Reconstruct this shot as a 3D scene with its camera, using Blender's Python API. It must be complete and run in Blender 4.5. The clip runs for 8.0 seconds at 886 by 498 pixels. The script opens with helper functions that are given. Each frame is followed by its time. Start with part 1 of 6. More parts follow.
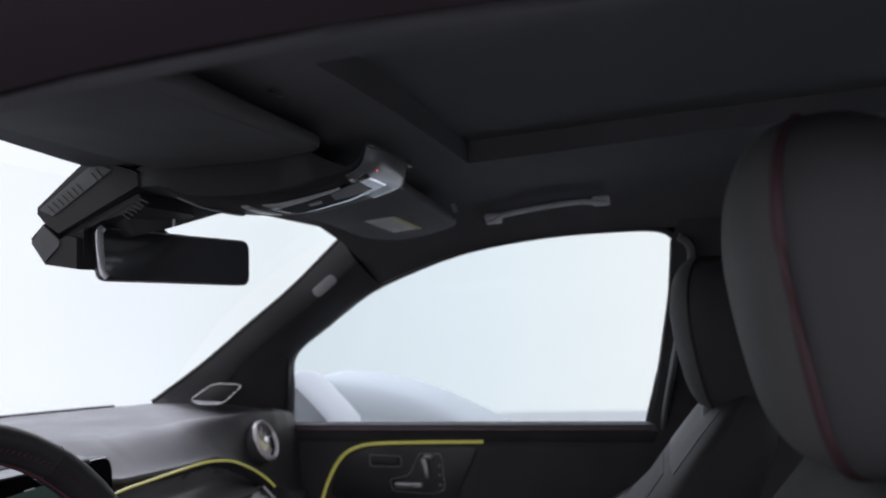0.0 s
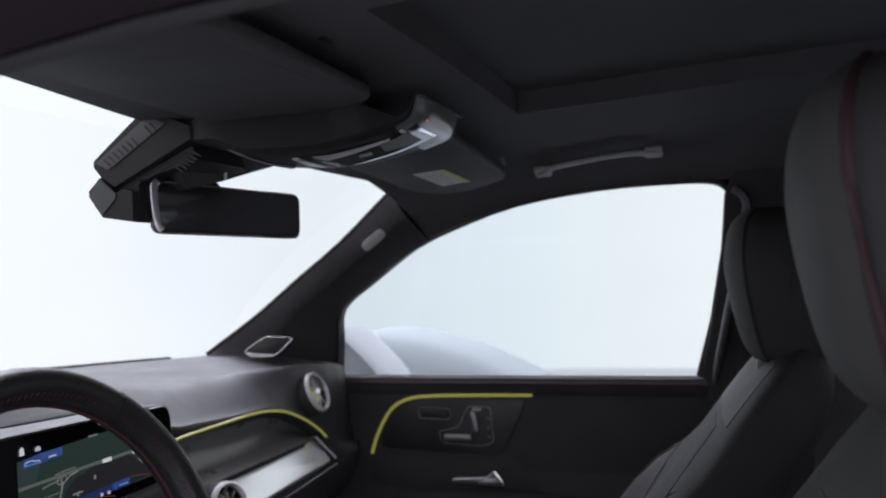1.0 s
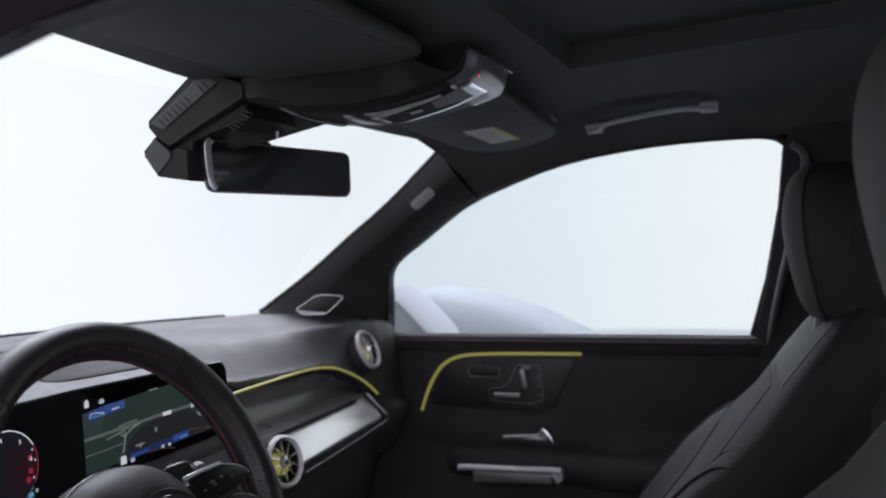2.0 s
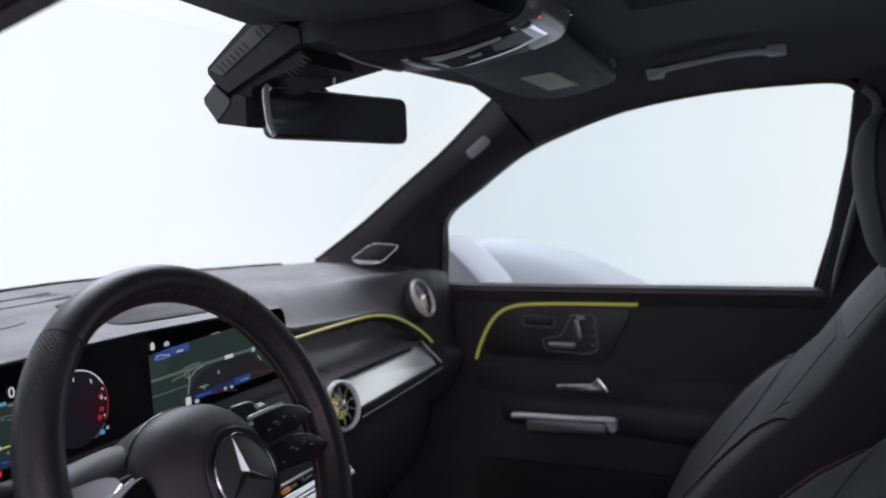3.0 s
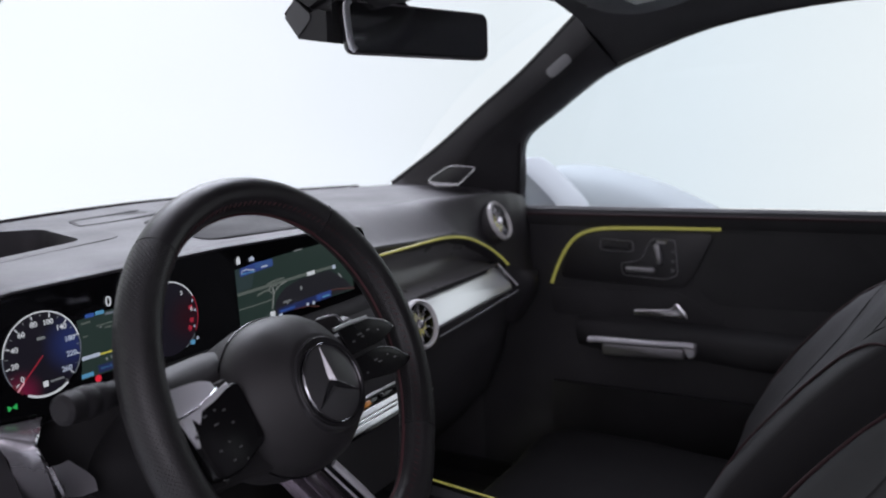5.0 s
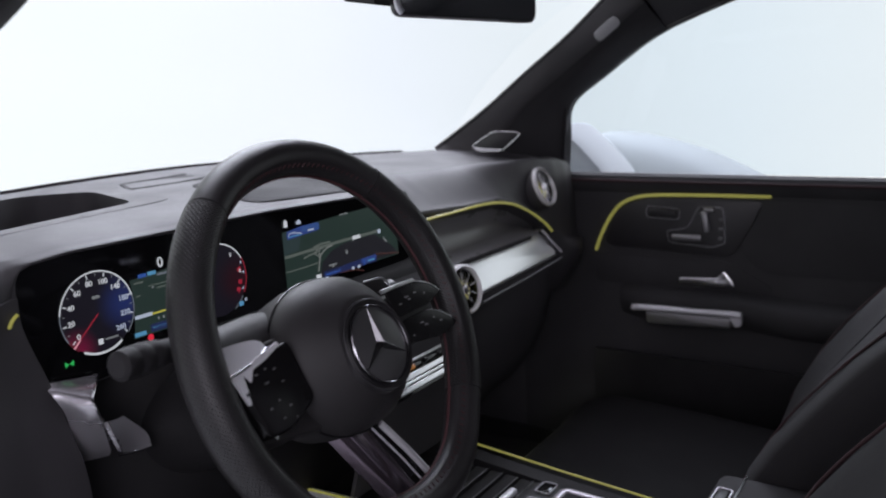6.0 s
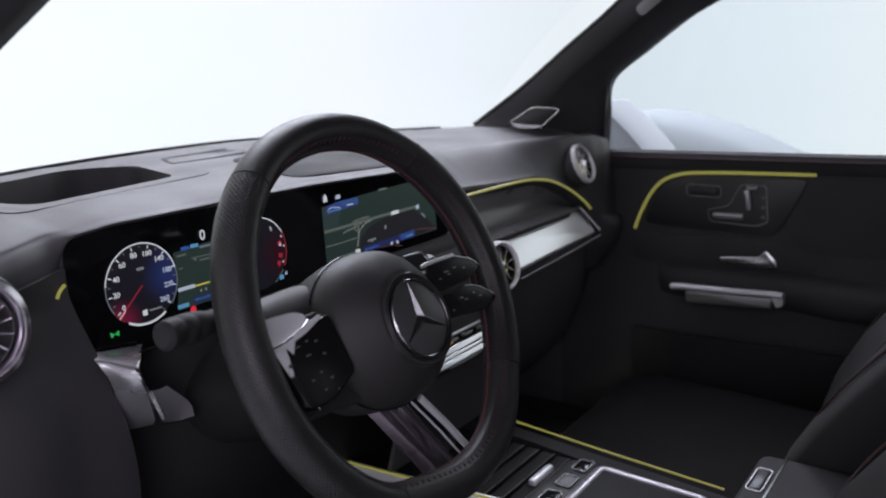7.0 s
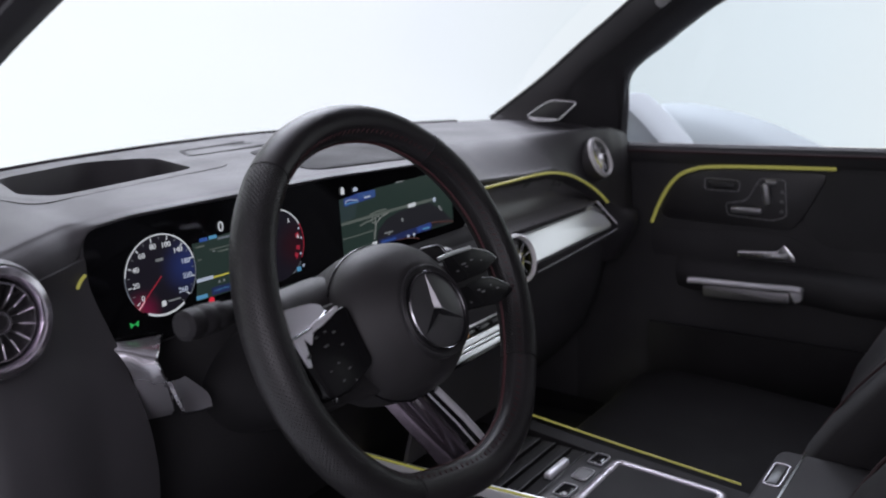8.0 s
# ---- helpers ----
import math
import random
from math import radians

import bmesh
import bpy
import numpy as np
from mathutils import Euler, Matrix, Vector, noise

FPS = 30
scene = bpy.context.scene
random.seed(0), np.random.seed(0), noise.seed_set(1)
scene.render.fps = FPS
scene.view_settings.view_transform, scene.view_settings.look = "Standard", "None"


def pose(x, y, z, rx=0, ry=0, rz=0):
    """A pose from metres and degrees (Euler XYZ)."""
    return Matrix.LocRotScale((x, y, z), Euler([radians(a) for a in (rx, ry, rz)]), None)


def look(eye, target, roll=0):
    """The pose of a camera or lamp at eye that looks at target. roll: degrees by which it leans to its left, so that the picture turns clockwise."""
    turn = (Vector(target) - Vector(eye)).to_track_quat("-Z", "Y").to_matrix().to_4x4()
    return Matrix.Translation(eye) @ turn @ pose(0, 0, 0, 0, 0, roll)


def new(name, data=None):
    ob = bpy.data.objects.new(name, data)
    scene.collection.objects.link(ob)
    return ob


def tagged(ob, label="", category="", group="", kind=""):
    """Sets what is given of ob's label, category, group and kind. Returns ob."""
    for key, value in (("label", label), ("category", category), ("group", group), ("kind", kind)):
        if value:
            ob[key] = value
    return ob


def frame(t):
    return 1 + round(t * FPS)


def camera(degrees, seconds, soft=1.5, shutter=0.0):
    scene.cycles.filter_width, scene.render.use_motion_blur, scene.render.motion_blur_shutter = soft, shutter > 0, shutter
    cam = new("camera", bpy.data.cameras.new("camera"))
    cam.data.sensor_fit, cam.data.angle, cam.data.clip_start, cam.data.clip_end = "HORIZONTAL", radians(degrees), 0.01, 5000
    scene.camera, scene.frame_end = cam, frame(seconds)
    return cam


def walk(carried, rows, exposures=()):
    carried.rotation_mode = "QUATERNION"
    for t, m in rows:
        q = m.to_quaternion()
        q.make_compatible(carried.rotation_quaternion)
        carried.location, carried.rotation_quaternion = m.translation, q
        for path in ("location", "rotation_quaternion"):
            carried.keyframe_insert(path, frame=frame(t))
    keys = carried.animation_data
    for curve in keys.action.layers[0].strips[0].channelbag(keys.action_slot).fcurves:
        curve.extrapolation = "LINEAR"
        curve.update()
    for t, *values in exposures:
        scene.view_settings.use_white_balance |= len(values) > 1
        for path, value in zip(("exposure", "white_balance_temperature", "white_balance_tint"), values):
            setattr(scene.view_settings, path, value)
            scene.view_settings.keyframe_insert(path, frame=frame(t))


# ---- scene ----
cam = camera(56.0, 8.0, soft=2.0)
cam.data.dof.use_dof, cam.data.dof.focus_distance, cam.data.dof.aperture_fstop = True, 0.98, 5.0
PATH = [
    (0, (-0.996, -0.545, 1.291), (0.932, -0.032, 1.432), -2.2),
    (0.5, (-0.997, -0.541, 1.288), (0.92, 0.02, 1.383), -2.2),
    (1, (-0.993, -0.537, 1.283), (0.907, 0.085, 1.328), -2.2),
    (1.5, (-0.993, -0.534, 1.281), (0.891, 0.137, 1.285), -2.3),
    (3, (-0.992, -0.518, 1.27), (0.816, 0.324, 1.119), -2.3),
    (3.5, (-0.992, -0.514, 1.265), (0.796, 0.362, 1.069), -2.3),
    (4, (-0.992, -0.51, 1.263), (0.772, 0.403, 1.023), -2.3),
    (4.5, (-0.991, -0.505, 1.259), (0.748, 0.444, 0.983), -2.3),
    (6, (-0.995, -0.494, 1.25), (0.654, 0.572, 0.866), -2.4),
    (6.5, (-0.994, -0.489, 1.249), (0.625, 0.61, 0.837), -2.3),
    (7, (-0.997, -0.487, 1.246), (0.596, 0.642, 0.815), -2.4),
    (7.5, (-0.997, -0.485, 1.244), (0.581, 0.663, 0.804), -2.4),
    (8, (-0.999, -0.485, 1.244), (0.571, 0.672, 0.801), -2.4),
]
walk(cam, [(t, look(eye, target, roll)) for t, eye, target, roll in PATH])


# ---- world and light: a white studio all round ----
world = bpy.data.worlds.new("studio")
scene.world = world
world.use_nodes = True
wbg = world.node_tree.nodes["Background"]
wbg.inputs["Color"].default_value = (1.0, 0.935, 1.08, 1)
wbg.inputs["Strength"].default_value = 0.50

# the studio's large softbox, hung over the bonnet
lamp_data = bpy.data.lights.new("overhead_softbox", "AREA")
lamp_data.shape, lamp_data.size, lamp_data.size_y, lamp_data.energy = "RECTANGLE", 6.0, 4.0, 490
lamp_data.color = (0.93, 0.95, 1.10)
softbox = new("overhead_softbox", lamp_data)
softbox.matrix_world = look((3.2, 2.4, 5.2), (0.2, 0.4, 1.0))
# an added, unseen fill light on the driver's side, to lift the dark faces
lamp_data = bpy.data.lights.new("side_fill", "AREA")
lamp_data.shape, lamp_data.size, lamp_data.size_y, lamp_data.energy = "RECTANGLE", 1.8, 1.2, 20
lamp_data.color = (0.98, 0.94, 1.06)
side_fill_ob = new("side_fill", lamp_data)
side_fill_ob.matrix_world = look((-2.8, -1.4, 2.0), (0.2, 0.2, 0.9))


# the dim yellow ambient lamp in the passenger's footwell
lamp_data = bpy.data.lights.new("footwell_lamp", "AREA")
lamp_data.shape, lamp_data.size, lamp_data.size_y, lamp_data.energy = "RECTANGLE", 0.40, 0.16, 0.06
lamp_data.color = (0.95, 1.0, 0.74)
foot_lamp = new("footwell_lamp", lamp_data)
foot_lamp.matrix_world = look((0.44, 0.36, 0.545), (0.42, 0.05, 0.36))

# ---- materials ----
def nodes_of(name):
    m = bpy.data.materials.new(name)
    m.use_nodes = True
    nt = m.node_tree
    return m, nt, nt.nodes["Principled BSDF"]


def surface(name, base, rough, metal=0.0, grain=900.0, bump=0.15, vary=0.25, wear=9.0, spec=0.5, coat=0.0):
    """A material with two scales of variation: fine grain in the relief, slow change in colour and gloss."""
    m, nt, p = nodes_of(name)
    co = nt.nodes.new("ShaderNodeTexCoord")
    fine = nt.nodes.new("ShaderNodeTexNoise")
    fine.inputs["Scale"].default_value, fine.inputs["Detail"].default_value = grain, 3
    slow = nt.nodes.new("ShaderNodeTexNoise")
    slow.inputs["Scale"].default_value, slow.inputs["Detail"].default_value = wear, 4
    nt.links.new(co.outputs["Object"], fine.inputs["Vector"])
    nt.links.new(co.outputs["Object"], slow.inputs["Vector"])
    ramp = nt.nodes.new("ShaderNodeMapRange")
    ramp.inputs["From Min"].default_value, ramp.inputs["From Max"].default_value = 0.3, 0.7
    ramp.inputs["To Min"].default_value, ramp.inputs["To Max"].default_value = 1 - vary, 1 + vary
    nt.links.new(slow.outputs["Fac"], ramp.inputs["Value"])
    mul = nt.nodes.new("ShaderNodeVectorMath")
    mul.operation = "SCALE"
    mul.inputs[0].default_value = base
    nt.links.new(ramp.outputs["Result"], mul.inputs["Scale"])
    nt.links.new(mul.outputs["Vector"], p.inputs["Base Color"])
    rr = nt.nodes.new("ShaderNodeMapRange")
    rr.inputs["From Min"].default_value, rr.inputs["From Max"].default_value = 0.3, 0.7
    rr.inputs["To Min"].default_value, rr.inputs["To Max"].default_value = max(0.02, rough * 0.85), min(1, rough * 1.15)
    nt.links.new(slow.outputs["Fac"], rr.inputs["Value"])
    nt.links.new(rr.outputs["Result"], p.inputs["Roughness"])
    p.inputs["Metallic"].default_value = metal
    p.inputs["Specular IOR Level"].default_value = spec
    p.inputs["Coat Weight"].default_value = coat
    if bump:
        b = nt.nodes.new("ShaderNodeBump")
        b.inputs["Strength"].default_value, b.inputs["Distance"].default_value = bump, 0.0006
        nt.links.new(fine.outputs["Fac"], b.inputs["Height"])
        nt.links.new(b.outputs["Normal"], p.inputs["Normal"])
    return m


def glow(name, colour, strength, base=(0.02, 0.02, 0.02)):
    m, nt, p = nodes_of(name)
    p.inputs["Base Color"].default_value = (*base, 1)
    p.inputs["Roughness"].default_value = 0.3
    p.inputs["Emission Color"].default_value = (*colour, 1)
    p.inputs["Emission Strength"].default_value = strength
    return m


def pane_glass(name, tint, gloss):
    """A thin pane: clear, tinted, with a weak mirror on it."""
    m = bpy.data.materials.new(name)
    m.use_nodes = True
    nt = m.node_tree
    nt.nodes.clear()
    out = nt.nodes.new("ShaderNodeOutputMaterial")
    mix = nt.nodes.new("ShaderNodeMixShader")
    clear = nt.nodes.new("ShaderNodeBsdfTransparent")
    clear.inputs["Color"].default_value = (*tint, 1)
    shine = nt.nodes.new("ShaderNodeBsdfGlossy")
    shine.inputs["Roughness"].default_value = 0.02
    mix.inputs["Fac"].default_value = gloss
    nt.links.new(clear.outputs[0], mix.inputs[1])
    nt.links.new(shine.outputs[0], mix.inputs[2])
    nt.links.new(mix.outputs[0], out.inputs["Surface"])
    return m


def perforated(name, base, rough):
    """Leather with rows of small holes."""
    m = surface(name, base, rough, grain=700, bump=0.2)
    nt = m.node_tree
    co = nt.nodes.new("ShaderNodeTexCoord")
    vor = nt.nodes.new("ShaderNodeTexVoronoi")
    vor.voronoi_dimensions = "2D"
    vor.inputs["Scale"].default_value, vor.inputs["Randomness"].default_value = 330, 0.06
    turn = nt.nodes.new("ShaderNodeMapping")
    turn.inputs["Rotation"].default_value = (0, 0, radians(45))
    nt.links.new(co.outputs["UV"], turn.inputs["Vector"])
    nt.links.new(turn.outputs["Vector"], vor.inputs["Vector"])
    hole = nt.nodes.new("ShaderNodeMapRange")
    hole.inputs["From Min"].default_value, hole.inputs["From Max"].default_value = 0.2, 0.36
    nt.links.new(vor.outputs["Distance"], hole.inputs["Value"])
    pit = nt.nodes.new("ShaderNodeMapRange")
    pit.inputs["To Min"].default_value, pit.inputs["To Max"].default_value = 0.08, 1.0
    nt.links.new(hole.outputs["Result"], pit.inputs["Value"])
    dark = nt.nodes.new("ShaderNodeVectorMath")
    dark.operation = "SCALE"
    p = nt.nodes["Principled BSDF"]
    nt.links.new(p.inputs["Base Color"].links[0].from_socket, dark.inputs[0])
    nt.links.new(pit.outputs["Result"], dark.inputs["Scale"])
    nt.links.new(dark.outputs["Vector"], p.inputs["Base Color"])
    b = nt.nodes.new("ShaderNodeBump")
    b.inputs["Strength"].default_value, b.inputs["Distance"].default_value = 0.9, 0.0014
    nt.links.new(hole.outputs["Result"], b.inputs["Height"])
    nt.links.new(b.outputs["Normal"], nt.nodes["Principled BSDF"].inputs["Normal"])
    return m


DASH = surface("soft_dash_plastic", (0.046, 0.044, 0.048), 0.52, grain=1400, bump=0.25, vary=0.12)
HOLLOW = surface("smooth_hollow_plastic", (0.17, 0.167, 0.174), 0.30, grain=1200, bump=0.05, vary=0.12)
FOOTWELL = surface("footwell_plastic", (0.066, 0.064, 0.068), 0.6, grain=1200, bump=0.2, vary=0.15, spec=0.2)
GRILLE = surface("loudspeaker_grille_plastic", (0.024, 0.023, 0.025), 0.62, grain=700, bump=0.5, vary=0.12, spec=0.15)
DASH_DARK = surface("dark_dash_plastic", (0.044, 0.043, 0.046), 0.55, grain=1200, bump=0.2, vary=0.15)
DOOR = surface("door_card_vinyl", (0.050, 0.049, 0.052), 0.75, grain=1000, bump=0.25, vary=0.15, spec=0.18)
CLOTH = surface("headliner_cloth", (0.083, 0.082, 0.087), 0.95, grain=1600, bump=0.5, vary=0.12, spec=0.2)
BLIND = surface("roof_blind_cloth", (0.080, 0.080, 0.085), 0.95, grain=1600, bump=0.5, vary=0.1, spec=0.2)
PILLAR = surface("pillar_trim_fabric", (0.075, 0.072, 0.076), 0.7, grain=1500, bump=0.35, vary=0.1)
LEATHER = surface("black_leather", (0.024, 0.0225, 0.024), 0.40, grain=650, bump=0.6, vary=0.15, spec=0.42)
HOLED = perforated("perforated_leather", (0.020, 0.0187, 0.020), 0.41)
SEAT = surface("seat_artificial_leather", (0.030, 0.029, 0.0305), 0.7, grain=600, bump=0.45, vary=0.15, spec=0.22)
# cushion copy of the seat colour, darkened in place of shade
SEAT_DARK = surface("seat_cushion_shaded", (0.013, 0.0125, 0.0132), 0.85, grain=900, bump=0.4, vary=0.15, spec=0.08)
# seat colour for sides, rears and seams, their light put into the tone
SEAT_SIDE = surface("seat_side_tone", (0.040, 0.0386, 0.0408), 0.75, grain=600, bump=0.45, vary=0.15, spec=0.15)
SEAT_GREY = surface("seat_grey_fabric", (0.046, 0.0445, 0.046), 0.75, grain=1100, bump=0.5, vary=0.12)
FRAMEBLACK = surface("dark_frame_coating", (0.011, 0.008, 0.010), 0.85, grain=500, bump=0.1, vary=0.15, spec=0.05)
STARMETAL = surface("star_chrome", (0.42, 0.41, 0.43), 0.20, 1.0, grain=60, bump=0.0, vary=0.05)
BADGE = surface("badge_satin_grey", (0.060, 0.059, 0.062), 0.38, grain=900, bump=0.05, vary=0.1)
PAD = surface("airbag_skin", (0.027, 0.0255, 0.027), 0.52, grain=1500, bump=0.3, vary=0.1, spec=0.38)
RED_THREAD = surface("red_thread", (0.055, 0.016, 0.019), 0.7, grain=900, bump=0.3)
MAROON = surface("maroon_leatherette", (0.050, 0.030, 0.033), 0.7, grain=600, bump=0.4, vary=0.15, spec=0.2)
RED = surface("red_stitching", (0.026, 0.007, 0.010), 0.7, grain=900, bump=0.3)
GLOSSKEY = surface("gloss_key_black", (0.010, 0.0095, 0.0105), 0.24, grain=60, bump=0.0, vary=0.1, spec=0.22)
GLOSS = surface("gloss_black", (0.012, 0.0115, 0.013), 0.10, grain=60, bump=0.0, vary=0.1)
SATIN = surface("satin_black", (0.025, 0.024, 0.026), 0.35, grain=800, bump=0.08)
CHROME = surface("bright_chrome", (0.72, 0.72, 0.74), 0.12, 1.0, grain=60, bump=0.0, vary=0.05)
SILVER = surface("satin_silver", (0.78, 0.77, 0.80), 0.26, 1.0, grain=1500, bump=0.03, vary=0.08)
BRIGHTALU = surface("bright_aluminium", (0.93, 0.94, 0.96), 0.32, 0.8, grain=1200, bump=0.0, vary=0.02)
ALU = surface("brushed_aluminium", (0.92, 0.93, 0.95), 0.34, 0.5, grain=1200, bump=0.05, vary=0.06)
VENTRING = surface("pale_vent_ring", (0.90, 0.89, 0.90), 0.30, 0.15, grain=1500, bump=0.03, vary=0.08)
VENTMETAL = surface("vent_metal", (0.82, 0.77, 0.84), 0.22, 0.95, grain=1500, bump=0.03, vary=0.08)
SATINSILVER = surface("satin_silver_paint", (0.82, 0.81, 0.85), 0.30, 0.35, grain=1500, bump=0.03, vary=0.08)
TRIMGREY = surface("satin_trim_metal", (0.40, 0.395, 0.41), 0.36, 0.9, grain=1500, bump=0.03, vary=0.08)
SPOKEMETAL = surface("dark_spoke_metal", (0.24, 0.20, 0.24), 0.20, 0.9, grain=1500, bump=0.03, vary=0.08)
COLUMNTRIM = surface("satin_column_metal", (0.52, 0.51, 0.54), 0.28, 0.8, grain=1500, bump=0.02, vary=0.08)
DARKSILVER = surface("dark_silver", (0.42, 0.39, 0.42), 0.28, 0.55, grain=1500, bump=0.03, vary=0.08)
CONSOLE = surface("console_satin_plastic", (0.026, 0.0255, 0.0265), 0.5, grain=1200, bump=0.1, vary=0.1, spec=0.2)
HOUSING = surface("sensor_housing_plastic", (0.016, 0.0155, 0.0165), 0.6, grain=1200, bump=0.2, vary=0.15, spec=0.15)
SENSOR = surface("grained_sensor_cover", (0.034, 0.033, 0.035), 0.55, grain=1200, bump=0.25, vary=0.15, spec=0.3)
VENTGREY = surface("housing_grey_plastic", (0.10, 0.10, 0.104), 0.55, grain=1200, bump=0.12)
GRABGREY = surface("grab_handle_plastic", (0.48, 0.48, 0.49), 0.45, grain=1200, bump=0.1)
PANELGREY = surface("grey_panel", (0.14, 0.142, 0.148), 0.20, grain=1200, bump=0.05)
GREYPLASTIC = surface("grey_plastic", (0.16, 0.16, 0.165), 0.5, grain=1200, bump=0.12)
PAPER = surface("label_paper", (0.55, 0.55, 0.52), 0.7, grain=300, bump=0.05, vary=0.1)
PAPER_YELLOW = surface("label_yellow", (0.55, 0.48, 0.12), 0.7, grain=300, bump=0.05)
INK = surface("label_ink", (0.38, 0.38, 0.36), 0.8, grain=300, bump=0.0)
CARPET = surface("black_carpet", (0.075, 0.073, 0.077), 1.0, grain=500, bump=0.9, spec=0.1)
PAINT = surface("white_car_paint", (0.66, 0.69, 0.71), 0.6, grain=40, bump=0.0, vary=0.03)
STUDIO = surface("white_studio_floor", (0.80, 0.82, 0.84), 0.8, grain=30, bump=0.05, vary=0.02, wear=0.4)
FLAT = surface("pale_grey_flat", (0.41, 0.44, 0.445), 0.85, grain=80, bump=0.05, vary=0.03)
AMBER = glow("yellow_light_strip", (0.58, 0.56, 0.15), 0.31, (0.25, 0.23, 0.04))
SCREEN = surface("display_glass", (0.004, 0.004, 0.005), 0.07, grain=60, bump=0.0, vary=0.05)
G_WHITE = glow("display_white", (0.80, 0.83, 0.90), 0.62)
G_DARK = glow("display_dark", (0.010, 0.010, 0.014), 0.9)
G_GREY = glow("display_grey", (0.30, 0.32, 0.34), 0.5)
G_MAP = glow("display_map_green", (0.020, 0.040, 0.034), 0.6)
G_ROAD = glow("display_road", (0.085, 0.100, 0.092), 0.9)
G_LANE = glow("display_lane", (0.19, 0.20, 0.195), 0.8)
G_TEAL = glow("display_teal", (0.030, 0.052, 0.056), 0.6)
G_STEEL = glow("display_steel", (0.16, 0.18, 0.22), 0.7)
G_SOFT = glow("display_soft_white", (0.46, 0.52, 0.66), 0.75)
G_PINK = glow("display_pink", (0.75, 0.35, 0.42), 0.8)
G_STATUS = glow("display_status_blue", (0.035, 0.085, 0.27), 0.7)
G_BROWN = glow("display_brown", (0.060, 0.018, 0.014), 0.9)
G_BLUE = glow("display_blue", (0.03, 0.09, 0.36), 0.75)
G_INDIGO = glow("display_indigo", (0.022, 0.045, 0.19), 0.9)
G_NAVY = glow("display_navy", (0.012, 0.020, 0.085), 0.8)
G_CYAN = glow("display_cyan", (0.10, 0.32, 0.55), 0.7)
G_RED = glow("display_red", (0.75, 0.02, 0.05), 0.75)
G_DEEPRED = glow("display_deep_red", (0.30, 0.015, 0.035), 0.8)
G_WINE = glow("display_wine", (0.11, 0.008, 0.02), 0.8)
G_GREEN = glow("display_green_lamp", (0.03, 0.55, 0.12), 0.6)
G_YELLOW = glow("display_yellow", (0.6, 0.55, 0.08), 0.7)
G_LED = glow("red_led", (1.0, 0.05, 0.05), 1.2)
MIRROR = surface("mirror_glass", (0.62, 0.62, 0.63), 0.10, 1.0, grain=40, bump=0.0, vary=0.02)
WINDSCREEN = pane_glass("windscreen_glass", (0.985, 0.995, 1.0), 0.02)
SIDEGLASS = pane_glass("side_glass", (0.905, 0.93, 0.945), 0.012)


# ---- helpers for shapes ----
V = Vector


def thing(name, label, category, at=(0, 0, 0), group="", kind=""):
    ob = new(name)
    ob.empty_display_size = 0.05
    ob.location = at
    return tagged(ob, label, category, group, kind)


def finish(name, bm, material, angle=38):
    me = bpy.data.meshes.new(name)
    bmesh.ops.recalc_face_normals(bm, faces=bm.faces[:])
    bm.to_mesh(me)
    bm.free()
    me.materials.append(material)
    me.shade_smooth()
    me.set_sharp_from_angle(angle=radians(angle))
    return me


def part(name, bm, material, parent=None, label="", angle=38):
    """Links a bmesh, in world coordinates, as one mesh object under a thing or part."""
    ob = new(name, finish(name, bm, material, angle))
    if parent is not None:
        ob.parent = parent
        if parent.parent is None:
            ob.matrix_parent_inverse = Matrix.Translation(-V(parent.location))
    if label:
        ob["label"] = label
    return ob


def solid(name, bm, material, label, category, group="", kind="", angle=38):
    return tagged(part(name, bm, material, None, "", angle), label, category, group, kind)


def box(c, size, bevel=0.004, m=None, bm=None, segments=2):
    bm2 = bmesh.new()
    bmesh.ops.create_cube(bm2, size=1, matrix=Matrix.Diagonal((*size, 1)))
    if bevel:
        bmesh.ops.bevel(bm2, geom=bm2.edges[:], offset=bevel, segments=segments, profile=0.5, affect="EDGES", clamp_overlap=True)
    bm2.transform(Matrix.Translation(c) @ (m or Matrix.Identity(4)))
    return merge(bm, bm2)


def merge(bm, other):
    if bm is None:
        return other
    me = bpy.data.meshes.new("tmp")
    other.to_mesh(me)
    other.free()
    bm.from_mesh(me)
    bpy.data.meshes.remove(me)
    return bm


def loft(rings, closed=True, caps=True, bm=None):
    bm = bm or bmesh.new()
    vs = [[bm.verts.new(p) for p in r] for r in rings]
    n = len(vs[0])
    for a, b in zip(vs, vs[1:]):
        for i in range(n if closed else n - 1):
            j = (i + 1) % n
            bm.faces.new((a[i], a[j], b[j], b[i]))
    if caps and closed:
        bm.faces.new(vs[0][::-1])
        bm.faces.new(vs[-1])
    return bm


def shell(rows, thick):
    """A sheet through rows of points, given a thickness."""
    bm = loft(rows, closed=False, caps=False)
    bmesh.ops.recalc_face_normals(bm, faces=bm.faces[:])
    bmesh.ops.solidify(bm, geom=bm.faces[:], thickness=thick)
    return bm


